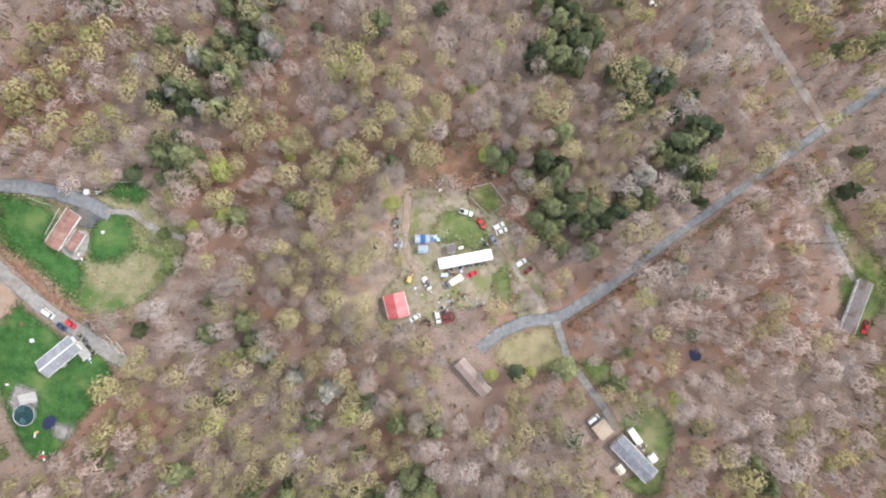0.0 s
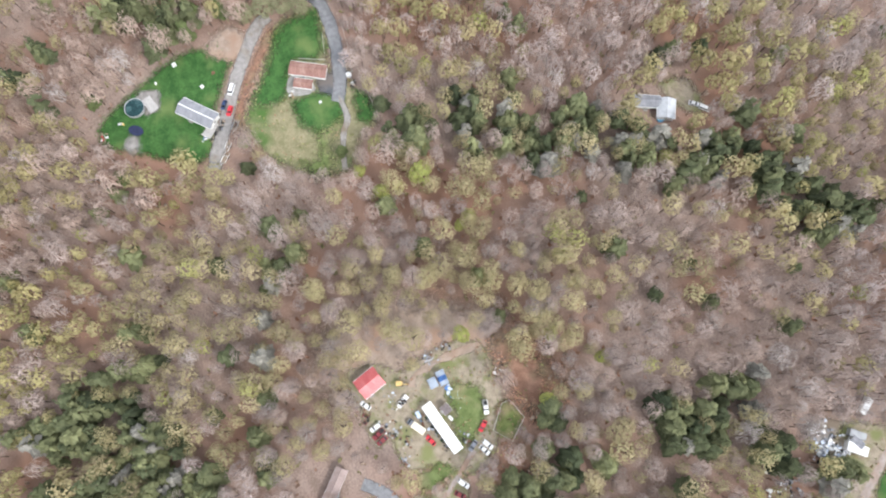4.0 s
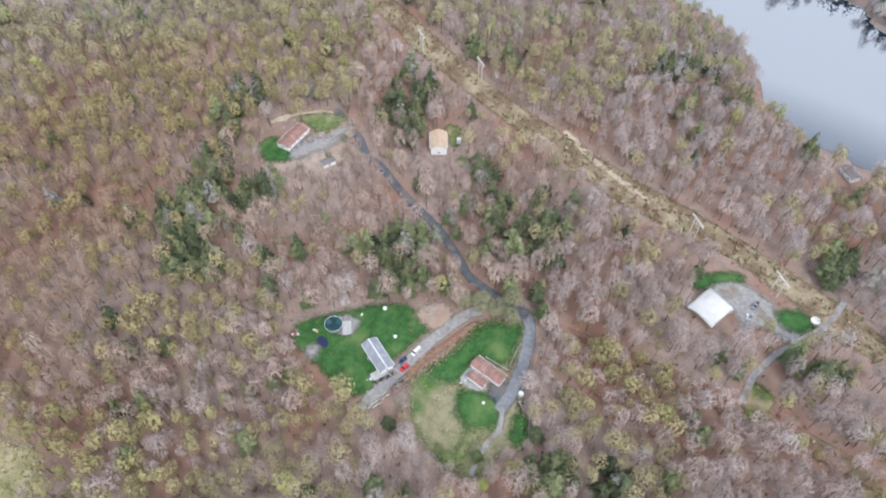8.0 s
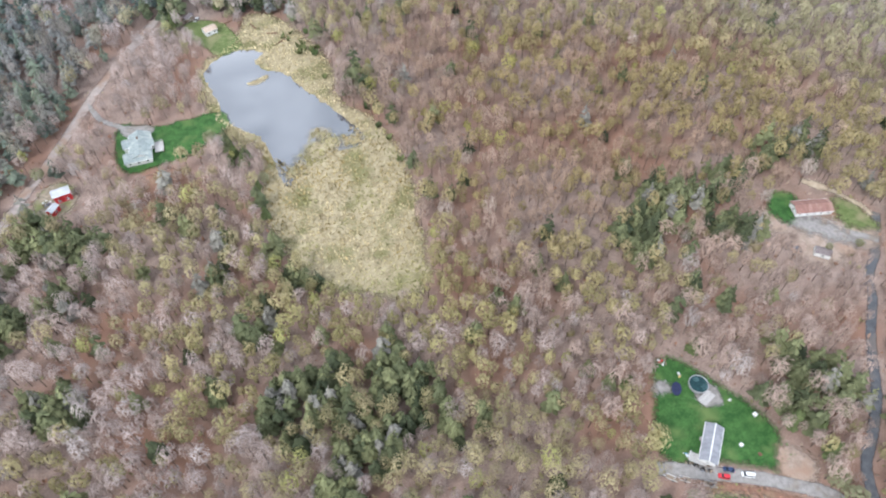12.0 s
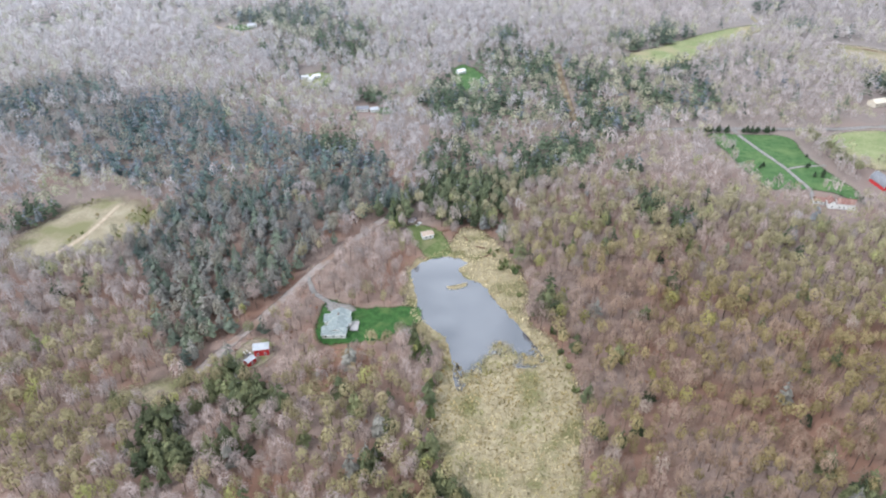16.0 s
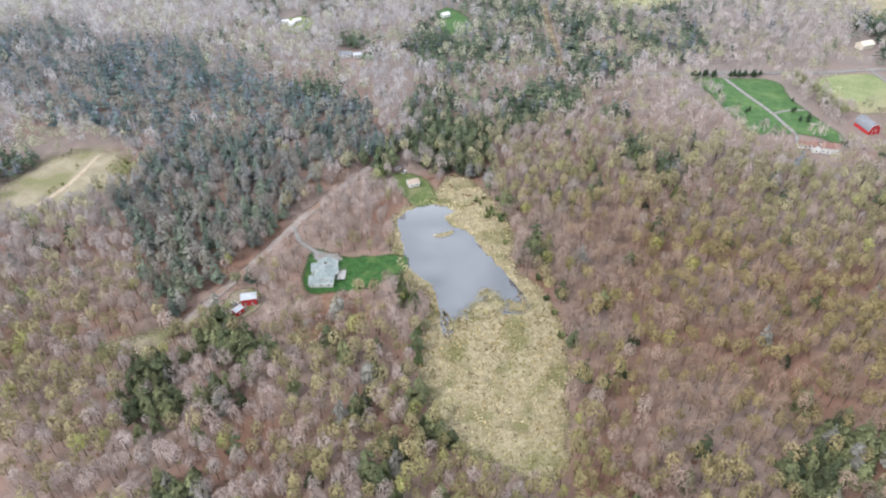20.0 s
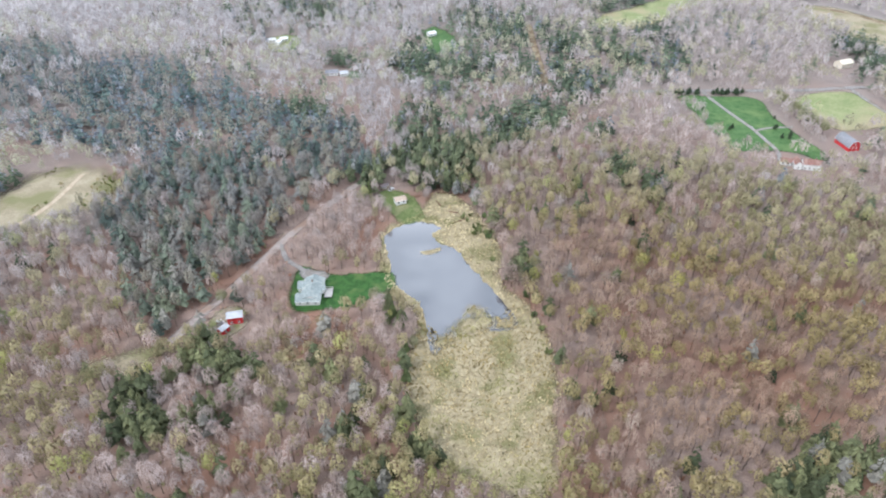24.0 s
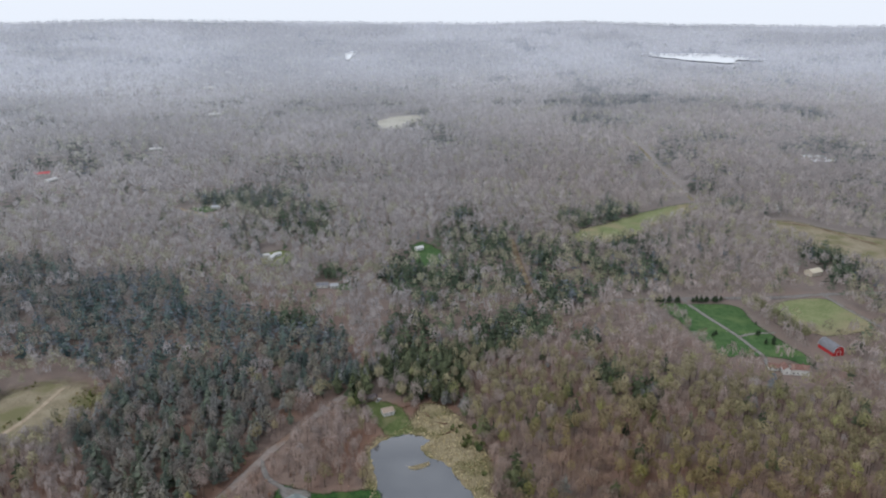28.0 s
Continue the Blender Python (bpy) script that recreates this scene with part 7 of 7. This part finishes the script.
slab_thing("travel_trailer", "white travel trailer among clutter", "trailer", -60.5, -144, 40, 5.0, 2.3, 2.2, WHITE_METAL, 0.15)
scrap_heap("lot_clutter", "grey and white junk strewn over a lot", -60, -100, 9, 90, (WHITE_METAL, CAR_GREY, WOOD, BLACK), 14, (0.4, 1.6), "clutter")
scrap_heap("lot_clutter", "grey junk strewn between sheds and pines", -50, -117, 7, 60, (WHITE_METAL, CAR_GREY, WOOD, PALE_TARP), 15, (0.4, 1.5), "clutter")
for k, (sx, sy) in enumerate([(-46, -115), (-53, -114), (-52, -119), (-54, -102), (-56, -121)]):
    scrap_heap("lot_junk", "grey and white junk piled on a gravel lot", sx, sy, 3.0, 34, (WHITE_METAL, CAR_GREY, BLACK, STEEL), 150 + k, (0.4, 1.4), "clutter")
slab_thing("site_trailer", "white flat-roofed trailer on a gravel lot", "trailer", -55.0, -125.4, 54, 7.0, 3.2, 2.6, WHITE_METAL, 0.12)
vehicle("pickup", "dark blue pickup on a gravel forecourt", CAR_NAVY, -73, -148, 30, "pickup truck")
slab_thing("travel_trailer", "white travel trailer parked on grass", "trailer", -165, -32, 20, 6.5, 2.4, 2.3, WHITE_METAL, 0.15)

# ---- the two homes with lawns ----
house("house", "long white house with a brown shingle roof", 129.3, 17.3, 66, 14.2, 5.4, 2.7, 0.9, BROWN_SHINGLE, SIDING, windows=4)
house("garage", "low garage with a brown shingle roof", 124.6, 20.4, 66, 7.2, 3.8, 2.3, 0.6, BROWN_SHINGLE, SIDING, windows=2, category="garage")
slab_thing("fuel_tank", "white cylindrical tank cover on a lawn", "tank", 116.5, 16.2, 0, 1.1, 1.1, 0.7, WHITE_METAL, 0.25)
utility_trailer("grey trailer with a white tank beside a drive", 126.5, 2.6, 5, 4.6, 1.9, 3, STEEL, 21)
slab_thing("water_tank", "white plastic tank standing on a trailer's edge", "tank", 124.0, 3.2, 10, 2.0, 1.9, 1.5, WHITE_METAL, 0.3)
vehicle("pickup", "black pickup truck beside a drive", CAR_NAVY, 131.5, 2.0, 5, "pickup truck")
scrap_heap("drive_clutter", "white and tan clutter at the end of a row", 120.4, 2.2, 1.8, 22, (WHITE_METAL, WOOD, BLACK), 22, (0.3, 0.9), "clutter")
fence("rail_fence", "pale rail fence along a drive", [(144.0, 8.6), (135.4, 9.8)], 1.0, 2.0, 2, PALE_WOOD)
fence("wire_fence", "pale thin fence between house and lawn", [(132.6, 10.2), (136.0, 19.8)], 1.0, 2.2, 2, PALE_WOOD)
fence("drive_fence", "pale fence along the far edge of a drive", [(150, 1.0), (136, 0.4), (118, -1.5), (104, -3.4)], 1.0, 2.6, 2, PALE_WOOD)
scrap_heap("patio_clutter", "garden chairs on a concrete patio", 122, 26, 1.6, 14, (BLACK, WOOD, WHITE_METAL), 23, (0.3, 0.8), "clutter")
house("house", "long house with a grey shingle roof", 124.0, 61.0, 48, 15.2, 6.6, 2.8, 1.2, GREY_SHINGLE, SIDING, windows=4, ridge=SIDING)
porch("deck", "wide grey deck against a grey-roofed house", 117.2, 58.2, 48, 3.6, 6.4, 0.7, DECK)
for k, (sx, sy) in enumerate([(119.2, 52.9), (117.2, 54.6), (115.2, 56.4), (113.0, 58.2)]):
    scrap_heap("deck_clutter", "dark bins and boxes stacked along a deck", sx, sy, 1.0, 16, (BLACK, CAR_GREY, BLACK, WOOD), 240 + k, (0.3, 0.9), "clutter")
scrap_heap("toy_heap", "yellow and white toys heaped beside a deck", 114.8, 61.2, 1.6, 22, (YELLOW_PAINT, WHITE_METAL, BLUE_PAINT, BLACK), 24, (0.25, 0.8), "clutter")
round_pool(133.6, 83.6, 3.7, "round above-ground pool with a dark teal cover", POOL_LINER, GREY_SIDING)
porch("pool_deck", "pale wooden deck beside a round pool", 133.2, 77.6, 22, 6.4, 3.6, 1.2, DECK, False)
tr = thing("trampoline", "dark navy trampoline with a padded rim", "trampoline", pose(124.6, 84.8, 0, 0, 0, 55))
bm = bmesh.new()
n = 24
ring_a = [bm.verts.new((2.95 * math.cos(6.28318 * k / n), 1.9 * math.sin(6.28318 * k / n), 0.95)) for k in range(n)]
ring_b = [bm.verts.new((2.5 * math.cos(6.28318 * k / n), 1.55 * math.sin(6.28318 * k / n), 0.92)) for k in range(n)]
ring_c = [bm.verts.new((2.95 * math.cos(6.28318 * k / n), 1.9 * math.sin(6.28318 * k / n), 0.85)) for k in range(n)]
for k in range(n):
    j = (k + 1) % n
    bm.faces.new((ring_a[k], ring_a[j], ring_b[j], ring_b[k]))
    bm.faces.new((ring_c[k], ring_c[j], ring_a[j], ring_a[k]))
part("rim_pad", bm, NAVY, tr)
bm = bmesh.new()
bm.faces.new([bm.verts.new((2.52 * math.cos(6.28318 * k / n), 1.57 * math.sin(6.28318 * k / n), 0.90)) for k in range(n)])
bm.faces.new([bm.verts.new((2.52 * math.cos(6.28318 * k / n), 1.57 * math.sin(6.28318 * k / n), 0.87)) for k in range(n)][::-1])
part("mat", bm, NAVY, tr)
for k in range(6):
    a = 6.28318 * k / 6
    bm = bmesh.new()
    tube(bm, (2.85 * math.cos(a), 1.8 * math.sin(a), 0), (2.85 * math.cos(a), 1.8 * math.sin(a), 0.88), 0.04, sides=6)
    part("leg", bm, STEEL, tr)
sl = thing("playground_slide", "small white and yellow slide on grass", "slide", pose(128.8, 89.8, 0, 0, 0, 70))
one("ladder", YELLOW_PAINT, sl, (-0.9, 0, 0, 0.3, 0.7, 1.5))
bm = bmesh.new()
prism(bm, [(-0.8, 1.4), (1.4, 0.2), (1.4, 0.1), (-0.8, 1.25)], 0.4)
part("chute", bm, WHITE_METAL, sl)
scrap_heap("swing_clutter", "toppled swing frame and toys at the wood's edge", 126, 97, 1.6, 14, (WHITE_METAL, CAR_RED, WOOD), 25, (0.3, 1.1), "clutter")
vehicle("van", "long white van parked on a gravel drive", CAR_WHITE, 130.6, 47.2, 152, "van")
vehicle("car", "navy blue car parked by a grey-roofed house", CAR_NAVY, 125.4, 51.2, 150)
vehicle("wagon", "bright red car parked on a gravel drive", CAR_RED, 122.4, 49.6, 149)
utility_trailer("loaded trailer on the drive's edge", 116.4, 48.8, 150, 4.4, 1.9, 8, STEEL, 26)
utility_trailer("white-railed trailer under bare trees", 109, 53.4, 145, 3.6, 1.8, 4, WHITE_METAL, 27)
utility_trailer("white-railed boat trailer under bare trees", 105, 55.2, 140, 4.2, 1.8, 3, WHITE_METAL, 28)
slab_thing("garden_box", "pale square planter on a lawn", "planter", 135.2, 57.6, 20, 1.2, 1.2, 0.6, WHITE_METAL, 0.05)
slab_thing("play_table", "pale square table on a lawn", "table", 147.0, 66.0, 15, 1.5, 1.5, 0.7, WHITE_METAL, 0.05)
slab_thing("fire_ring", "rusty fire ring on a lawn", "fire pit", 139.6, 52.4, 0, 1.3, 1.3, 0.35, IRON, 0.15)
slab_thing("propane_tank", "small white propane tank on grass", "tank", 141.4, 74.2, 0, 1.3, 0.7, 0.8, WHITE_METAL, 0.25)

# ---- along the east road ----
def canopy_roof(x, y):
    """A large white membrane roof drawn out to four points on steel posts."""
    v = thing("canopy_roof", "large white four-cornered canopy roof on posts", "canopy", pose(x, y, 0))
    corners = [Vector(c) for c in ((10.6, 0.5, 3.4), (1.9, -9.9, 3.4), (-10.2, -0.9, 3.4), (-2.3, 10.1, 3.4))]
    n = 18
    bm = bmesh.new()
    vs = []
    for i in range(n + 1):
        row = []
        for j in range(n + 1):
            u, w = i / n, j / n
            q = (corners[0] * (1 - u) + corners[1] * u) * (1 - w) + (corners[3] * (1 - u) + corners[2] * u) * w
            a, b = 4 * u * (1 - u), 4 * w * (1 - w)
            pull = 1 - 0.035 * max(a * (1 - b), b * (1 - a))
            row.append(bm.verts.new((q.x * pull, q.y * pull, q.z + 2.4 * (a * b) ** 0.8 + 0.9 * max(a, b) * (1 - a * b))))
        vs.append(row)
    for i in range(n):
        for j in range(n):
            bm.faces.new((vs[i][j], vs[i + 1][j], vs[i + 1][j + 1], vs[i][j + 1]))
    bmesh.ops.solidify(bm, geom=list(bm.faces), thickness=0.08)
    bmesh.ops.recalc_face_normals(bm, faces=bm.faces)
    part("membrane", bm, CANVAS, v, "bright white membrane", smooth=True)
    for c in corners:
        bm = bmesh.new()
        tube(bm, (c.x * 0.96, c.y * 0.96, 0), (c.x * 0.96, c.y * 0.96, 3.45), 0.12)
        part("post", bm, STEEL, v)
    return v


canopy_roof(182.3, -64.3)
vehicle("pickup", "dark grey pickup on a gravel yard", CAR_GREY, 190.6, -83.2, 150, "pickup truck")
round_pool(189.8, -107.2, 1.7, "small pale round stock tank on a lawn", WHITE_METAL, WHITE_METAL, 0.7)
scrap_heap("yard_clutter", "dark scrap lying on a gravel yard", 183.6, -80.6, 2.4, 16, (BLACK, CAR_GREY, WHITE_METAL), 31, (0.4, 1.0), "clutter")
slab_thing("signboard", "small white board beside a drive", "board", 169.8, -95.4, 40, 1.4, 0.9, 0.6, WHITE_METAL)
house("house", "long low house with a brown roof and white walls", 232.8, 144.6, -14, 18.0, 8.0, 2.8, 1.3, BROWN_SHINGLE, SIDING, windows=5)
shed("shed", "brown-roofed shed among bare trees", 220.4, 120.8, -40, 7.0, 4.6, 2.4, 1.0, WEATHERED_ROOF, SIDING)
vehicle("pickup", "pale grey-blue pickup under bare trees", CAR_GREY, 212, 126.6, 100, "pickup truck")
house("house", "tan-roofed two-storey house with white walls", 247.8, 71.6, 17, 12.6, 8.8, 4.8, 1.7, TAN_SHINGLE, SIDING, windows=3)
slab_thing("outhouse", "small white shed beside a tan-roofed house", "shed", 254.0, 62.6, 15, 2.4, 2.2, 2.2, SIDING)
PALE_SHINGLE = surface("pale_shingles", (0.44, 0.46, 0.49), (0.58, 0.60, 0.63), 0.8, 0.85, 0.3, third=(0.38, 0.39, 0.41), third_scale=0.2)
house("house", "pale grey-roofed house in a worn yard", 81.4, -100.4, 69, 10.0, 4.8, 2.8, 0.9, GREY_SHINGLE, SIDING, windows=3)
house("house_wing", "pale-roofed wing beside a grey-roofed house", 76.6, -106.0, 158, 8.0, 6.6, 2.9, 1.2, PALE_SHINGLE, SIDING, windows=2)
round_pool(74.2, -103.6, 1.3, "small bright blue paddling pool by a house", BLUE_PAINT, BLUE_PAINT, 0.6)
vehicle("car", "white car beside a worn yard", CAR_WHITE, 76.2, -117.4, 240)
vehicle("van", "pale van at the edge of a worn yard", CAR_WHITE, 73.4, -120.4, 230, "van")
pylon(325, 104, 40)
pylon(309, 65, 40)
pylon(223, -55.5, 32)
pylon(200, -91, 32)
house("house", "low white cottage near the lake", 283, -128, 30, 9, 6.5, 2.6, 1.2, WEATHERED_ROOF, SIDING, windows=2)

# ---- round the pond ----
lh = house("house", "large house with grey-green hipped roofs", -59.0, 290.6, 88, 19.0, 11.0, 3.0, 2.4, GREEN_SHINGLE, SIDING, windows=5, chimney=True)
house("house_wing", "grey-green roofed wing of a large house", -60.5, 283.5, 0, 13.5, 8.0, 2.8, 1.9, GREEN_SHINGLE, SIDING, windows=3)
house("house_wing", "grey-green roofed front gable of a large house", -63.0, 294.5, 2, 9.0, 7.0, 2.8, 1.7, GREEN_SHINGLE, SIDING, windows=2)
house("house_wing", "small rear gable of a large house", -55.6, 292.0, 2, 7.0, 5.6, 2.8, 1.4, GREEN_SHINGLE, SIDING, windows=2)
porch("deck", "pale wooden deck towards the pond", -50.4, 289.5, 0, 4.4, 8.0, 1.0, DECK)
house("barn", "bright red barn with a pale metal roof", -96.2, 268.6, 10, 8.4, 5.6, 4.8, 1.3, PALE_SHINGLE, RED_SIDING, windows=2, category="barn", gutter=False)
shed("shed", "small red shed with a pale metal roof", -100.4, 260.4, 55, 5.6, 3.6, 3.2, 0.8, PALE_SHINGLE, RED_SIDING)
scrap_heap("barn_clutter", "pale clutter beside red sheds", -104, 268, 2.4, 18, (WHITE_METAL, WOOD, CAR_GREY), 41, (0.4, 1.2), "clutter")
house("cottage", "small white cottage at the head of a pond", -12.8, 381.6, 20, 8.0, 6.2, 3.0, 1.2, TAN_ROOF, SIDING, windows=2, category="cottage")
vehicle("pickup", "white pickup beneath tall pines", CAR_WHITE, -19, 398, 60, "pickup truck")
vehicle("car", "dark car beneath tall pines", CAR_NAVY, -22, 405, 130)
for k, (lx, ly) in enumerate([(0, 390), (6, 386), (12, 380), (21, 369), (24, 358), (-45, 255), (-48, 250), (-42, 248.5)]):
    log = thing("fallen_log", "dark fallen log on brushy ground", "log", pose(lx, ly, 0, 0, 0, 47 * k + 20))
    bm = bmesh.new()
    tube(bm, (-3.5, 0, 0.3), (3.5, 0, 0.25), 0.45, 0.25, 7)
    part("trunk", bm, IRON, log)
    bm = bmesh.new()
    tube(bm, (-3.5, 0.2, 0.3), (-4.4, 1.2, 1.0), 0.2, 0.05, 5)
    part("root", bm, IRON, log)
shed("shed", "grey shed beneath tall pines", -24, 400, 40, 6.0, 4.0, 2.4, 1.0, WEATHERED_ROOF, WOOD)

# ---- farms farther off ----
def arched_barn(x, y, turn):
    """A barn under a round-shouldered roof, its ends boarded red with white trim."""
    b = thing("barn", "red barn with a grey arched roof and white trim", "barn", pose(x, y, 0, 0, 0, turn))
    arch = [(4.6 * math.cos(math.pi * k / 10), 2.6 + 5.4 * math.sin(math.pi * k / 10)) for k in range(11)]
    bm = bmesh.new()
    prism(bm, [(-4.5, 0), (4.5, 0)] + [(px * 0.975, pz - 0.1) for px, pz in arch], 8.0)
    for v in bm.verts:
        v.co = (v.co.y, v.co.x, v.co.z)
    bmesh.ops.recalc_face_normals(bm, faces=bm.faces)
    part("wall", bm, RED_SIDING, b)
    bm = bmesh.new()
    prism(bm, [(px * 1.03, pz + 0.12) for px, pz in arch] + [(px, pz - 0.08) for px, pz in arch[::-1]], 8.5)
    for v in bm.verts:
        v.co = (v.co.y, v.co.x, v.co.z)
    bmesh.ops.recalc_face_normals(bm, faces=bm.faces)
    part("roof", bm, GREY_SHINGLE, b)
    for end in (-1, 1):
        d = one("barn_door", RED_SIDING, b, (end * 8.06, 0, 0.1, 0.12, 3.2, 3.4))
        one("door_trim", SIDING, d, (end * 8.14, -1.6, 0.1, 0.08, 0.25, 3.5), (end * 8.14, 1.6, 0.1, 0.08, 0.25, 3.5), (end * 8.14, 0, 3.5, 0.08, 3.4, 0.25))
        window(b, end * 8.06, 0, 5.0, 1.2, 1.2, 90)
        for k in range(10):
            (ax, az), (bx, bz) = arch[k], arch[k + 1]
            bm = bmesh.new()
            tube(bm, (end * 8.45, ax * 1.01, az), (end * 8.45, bx * 1.01, bz), 0.16, sides=4)
            part("trim", bm, SIDING, b)


house("farmhouse", "brown-roofed white farmhouse beside a lawn", 279.0, 419.5, -12, 13, 8, 4.6, 2.4, BROWN_SHINGLE, SIDING, windows=4, chimney=True)
house("house_wing", "gabled front wing of a white farmhouse", 270.0, 421.5, 78, 9, 6, 4.2, 2.2, BROWN_SHINGLE, SIDING, windows=2)
house("house_wing", "low garage wing of a white farmhouse", 264.0, 426.5, -20, 8, 6, 2.8, 1.8, BROWN_SHINGLE, SIDING, windows=2)
arched_barn(322.5, 452.0, 98)
house("house", "pale yellow house by a country road", 402, 611, 20, 15, 10, 4.6, 2.4, CREAM_METAL, CREAM_SIDING, windows=3)
house("hut", "white hut in a green clearing", 15.2, 706, 30, 9, 7, 3.0, 1.6, WHITE_METAL, SIDING, windows=2, category="hut")
for hx, hy, ht in ((-146.5, 690, 20), (-139.5, 684.5, 70), (-135, 693.5, 30)):
    house("house", "low white building in a mown lot", hx, hy, ht, 8, 5.5, 2.8, 1.2, WHITE_METAL, SIDING, windows=2)
house("house", "pale grey house beside a small yard", -78, 603, 5, 12, 8, 3.0, 1.6, GREY_SHINGLE, SIDING, windows=3)
house("house", "pale house beside a small yard", -67, 601, 15, 8, 6, 3.0, 1.4, PALE_SHINGLE, SIDING, windows=2)
house("house", "pale house among distant pines", -248, 888, 10, 12, 8, 3.2, 1.8, PALE_SHINGLE, SIDING, windows=3)
house("house", "distant house with a red roof", -574, 1105, 20, 22, 12, 3.4, 2.6, RED_METAL, SIDING, windows=3)
house("house", "distant white house among trees", -540, 1060, 70, 20, 10, 3.4, 2.0, WHITE_METAL, SIDING, windows=3)
house("house", "distant pale house on a slope", -466, 1310, 30, 22, 12, 3.4, 2.2, WHITE_METAL, SIDING, windows=3)
house("house", "distant pale house beyond bare woods", -460, 1725, 15, 30, 14, 4.0, 2.6, WHITE_METAL, SIDING, windows=3)
house("house", "far white buildings in distant woods", -600, 2220, 25, 40, 18, 5.0, 3.0, WHITE_METAL, SIDING, windows=3)
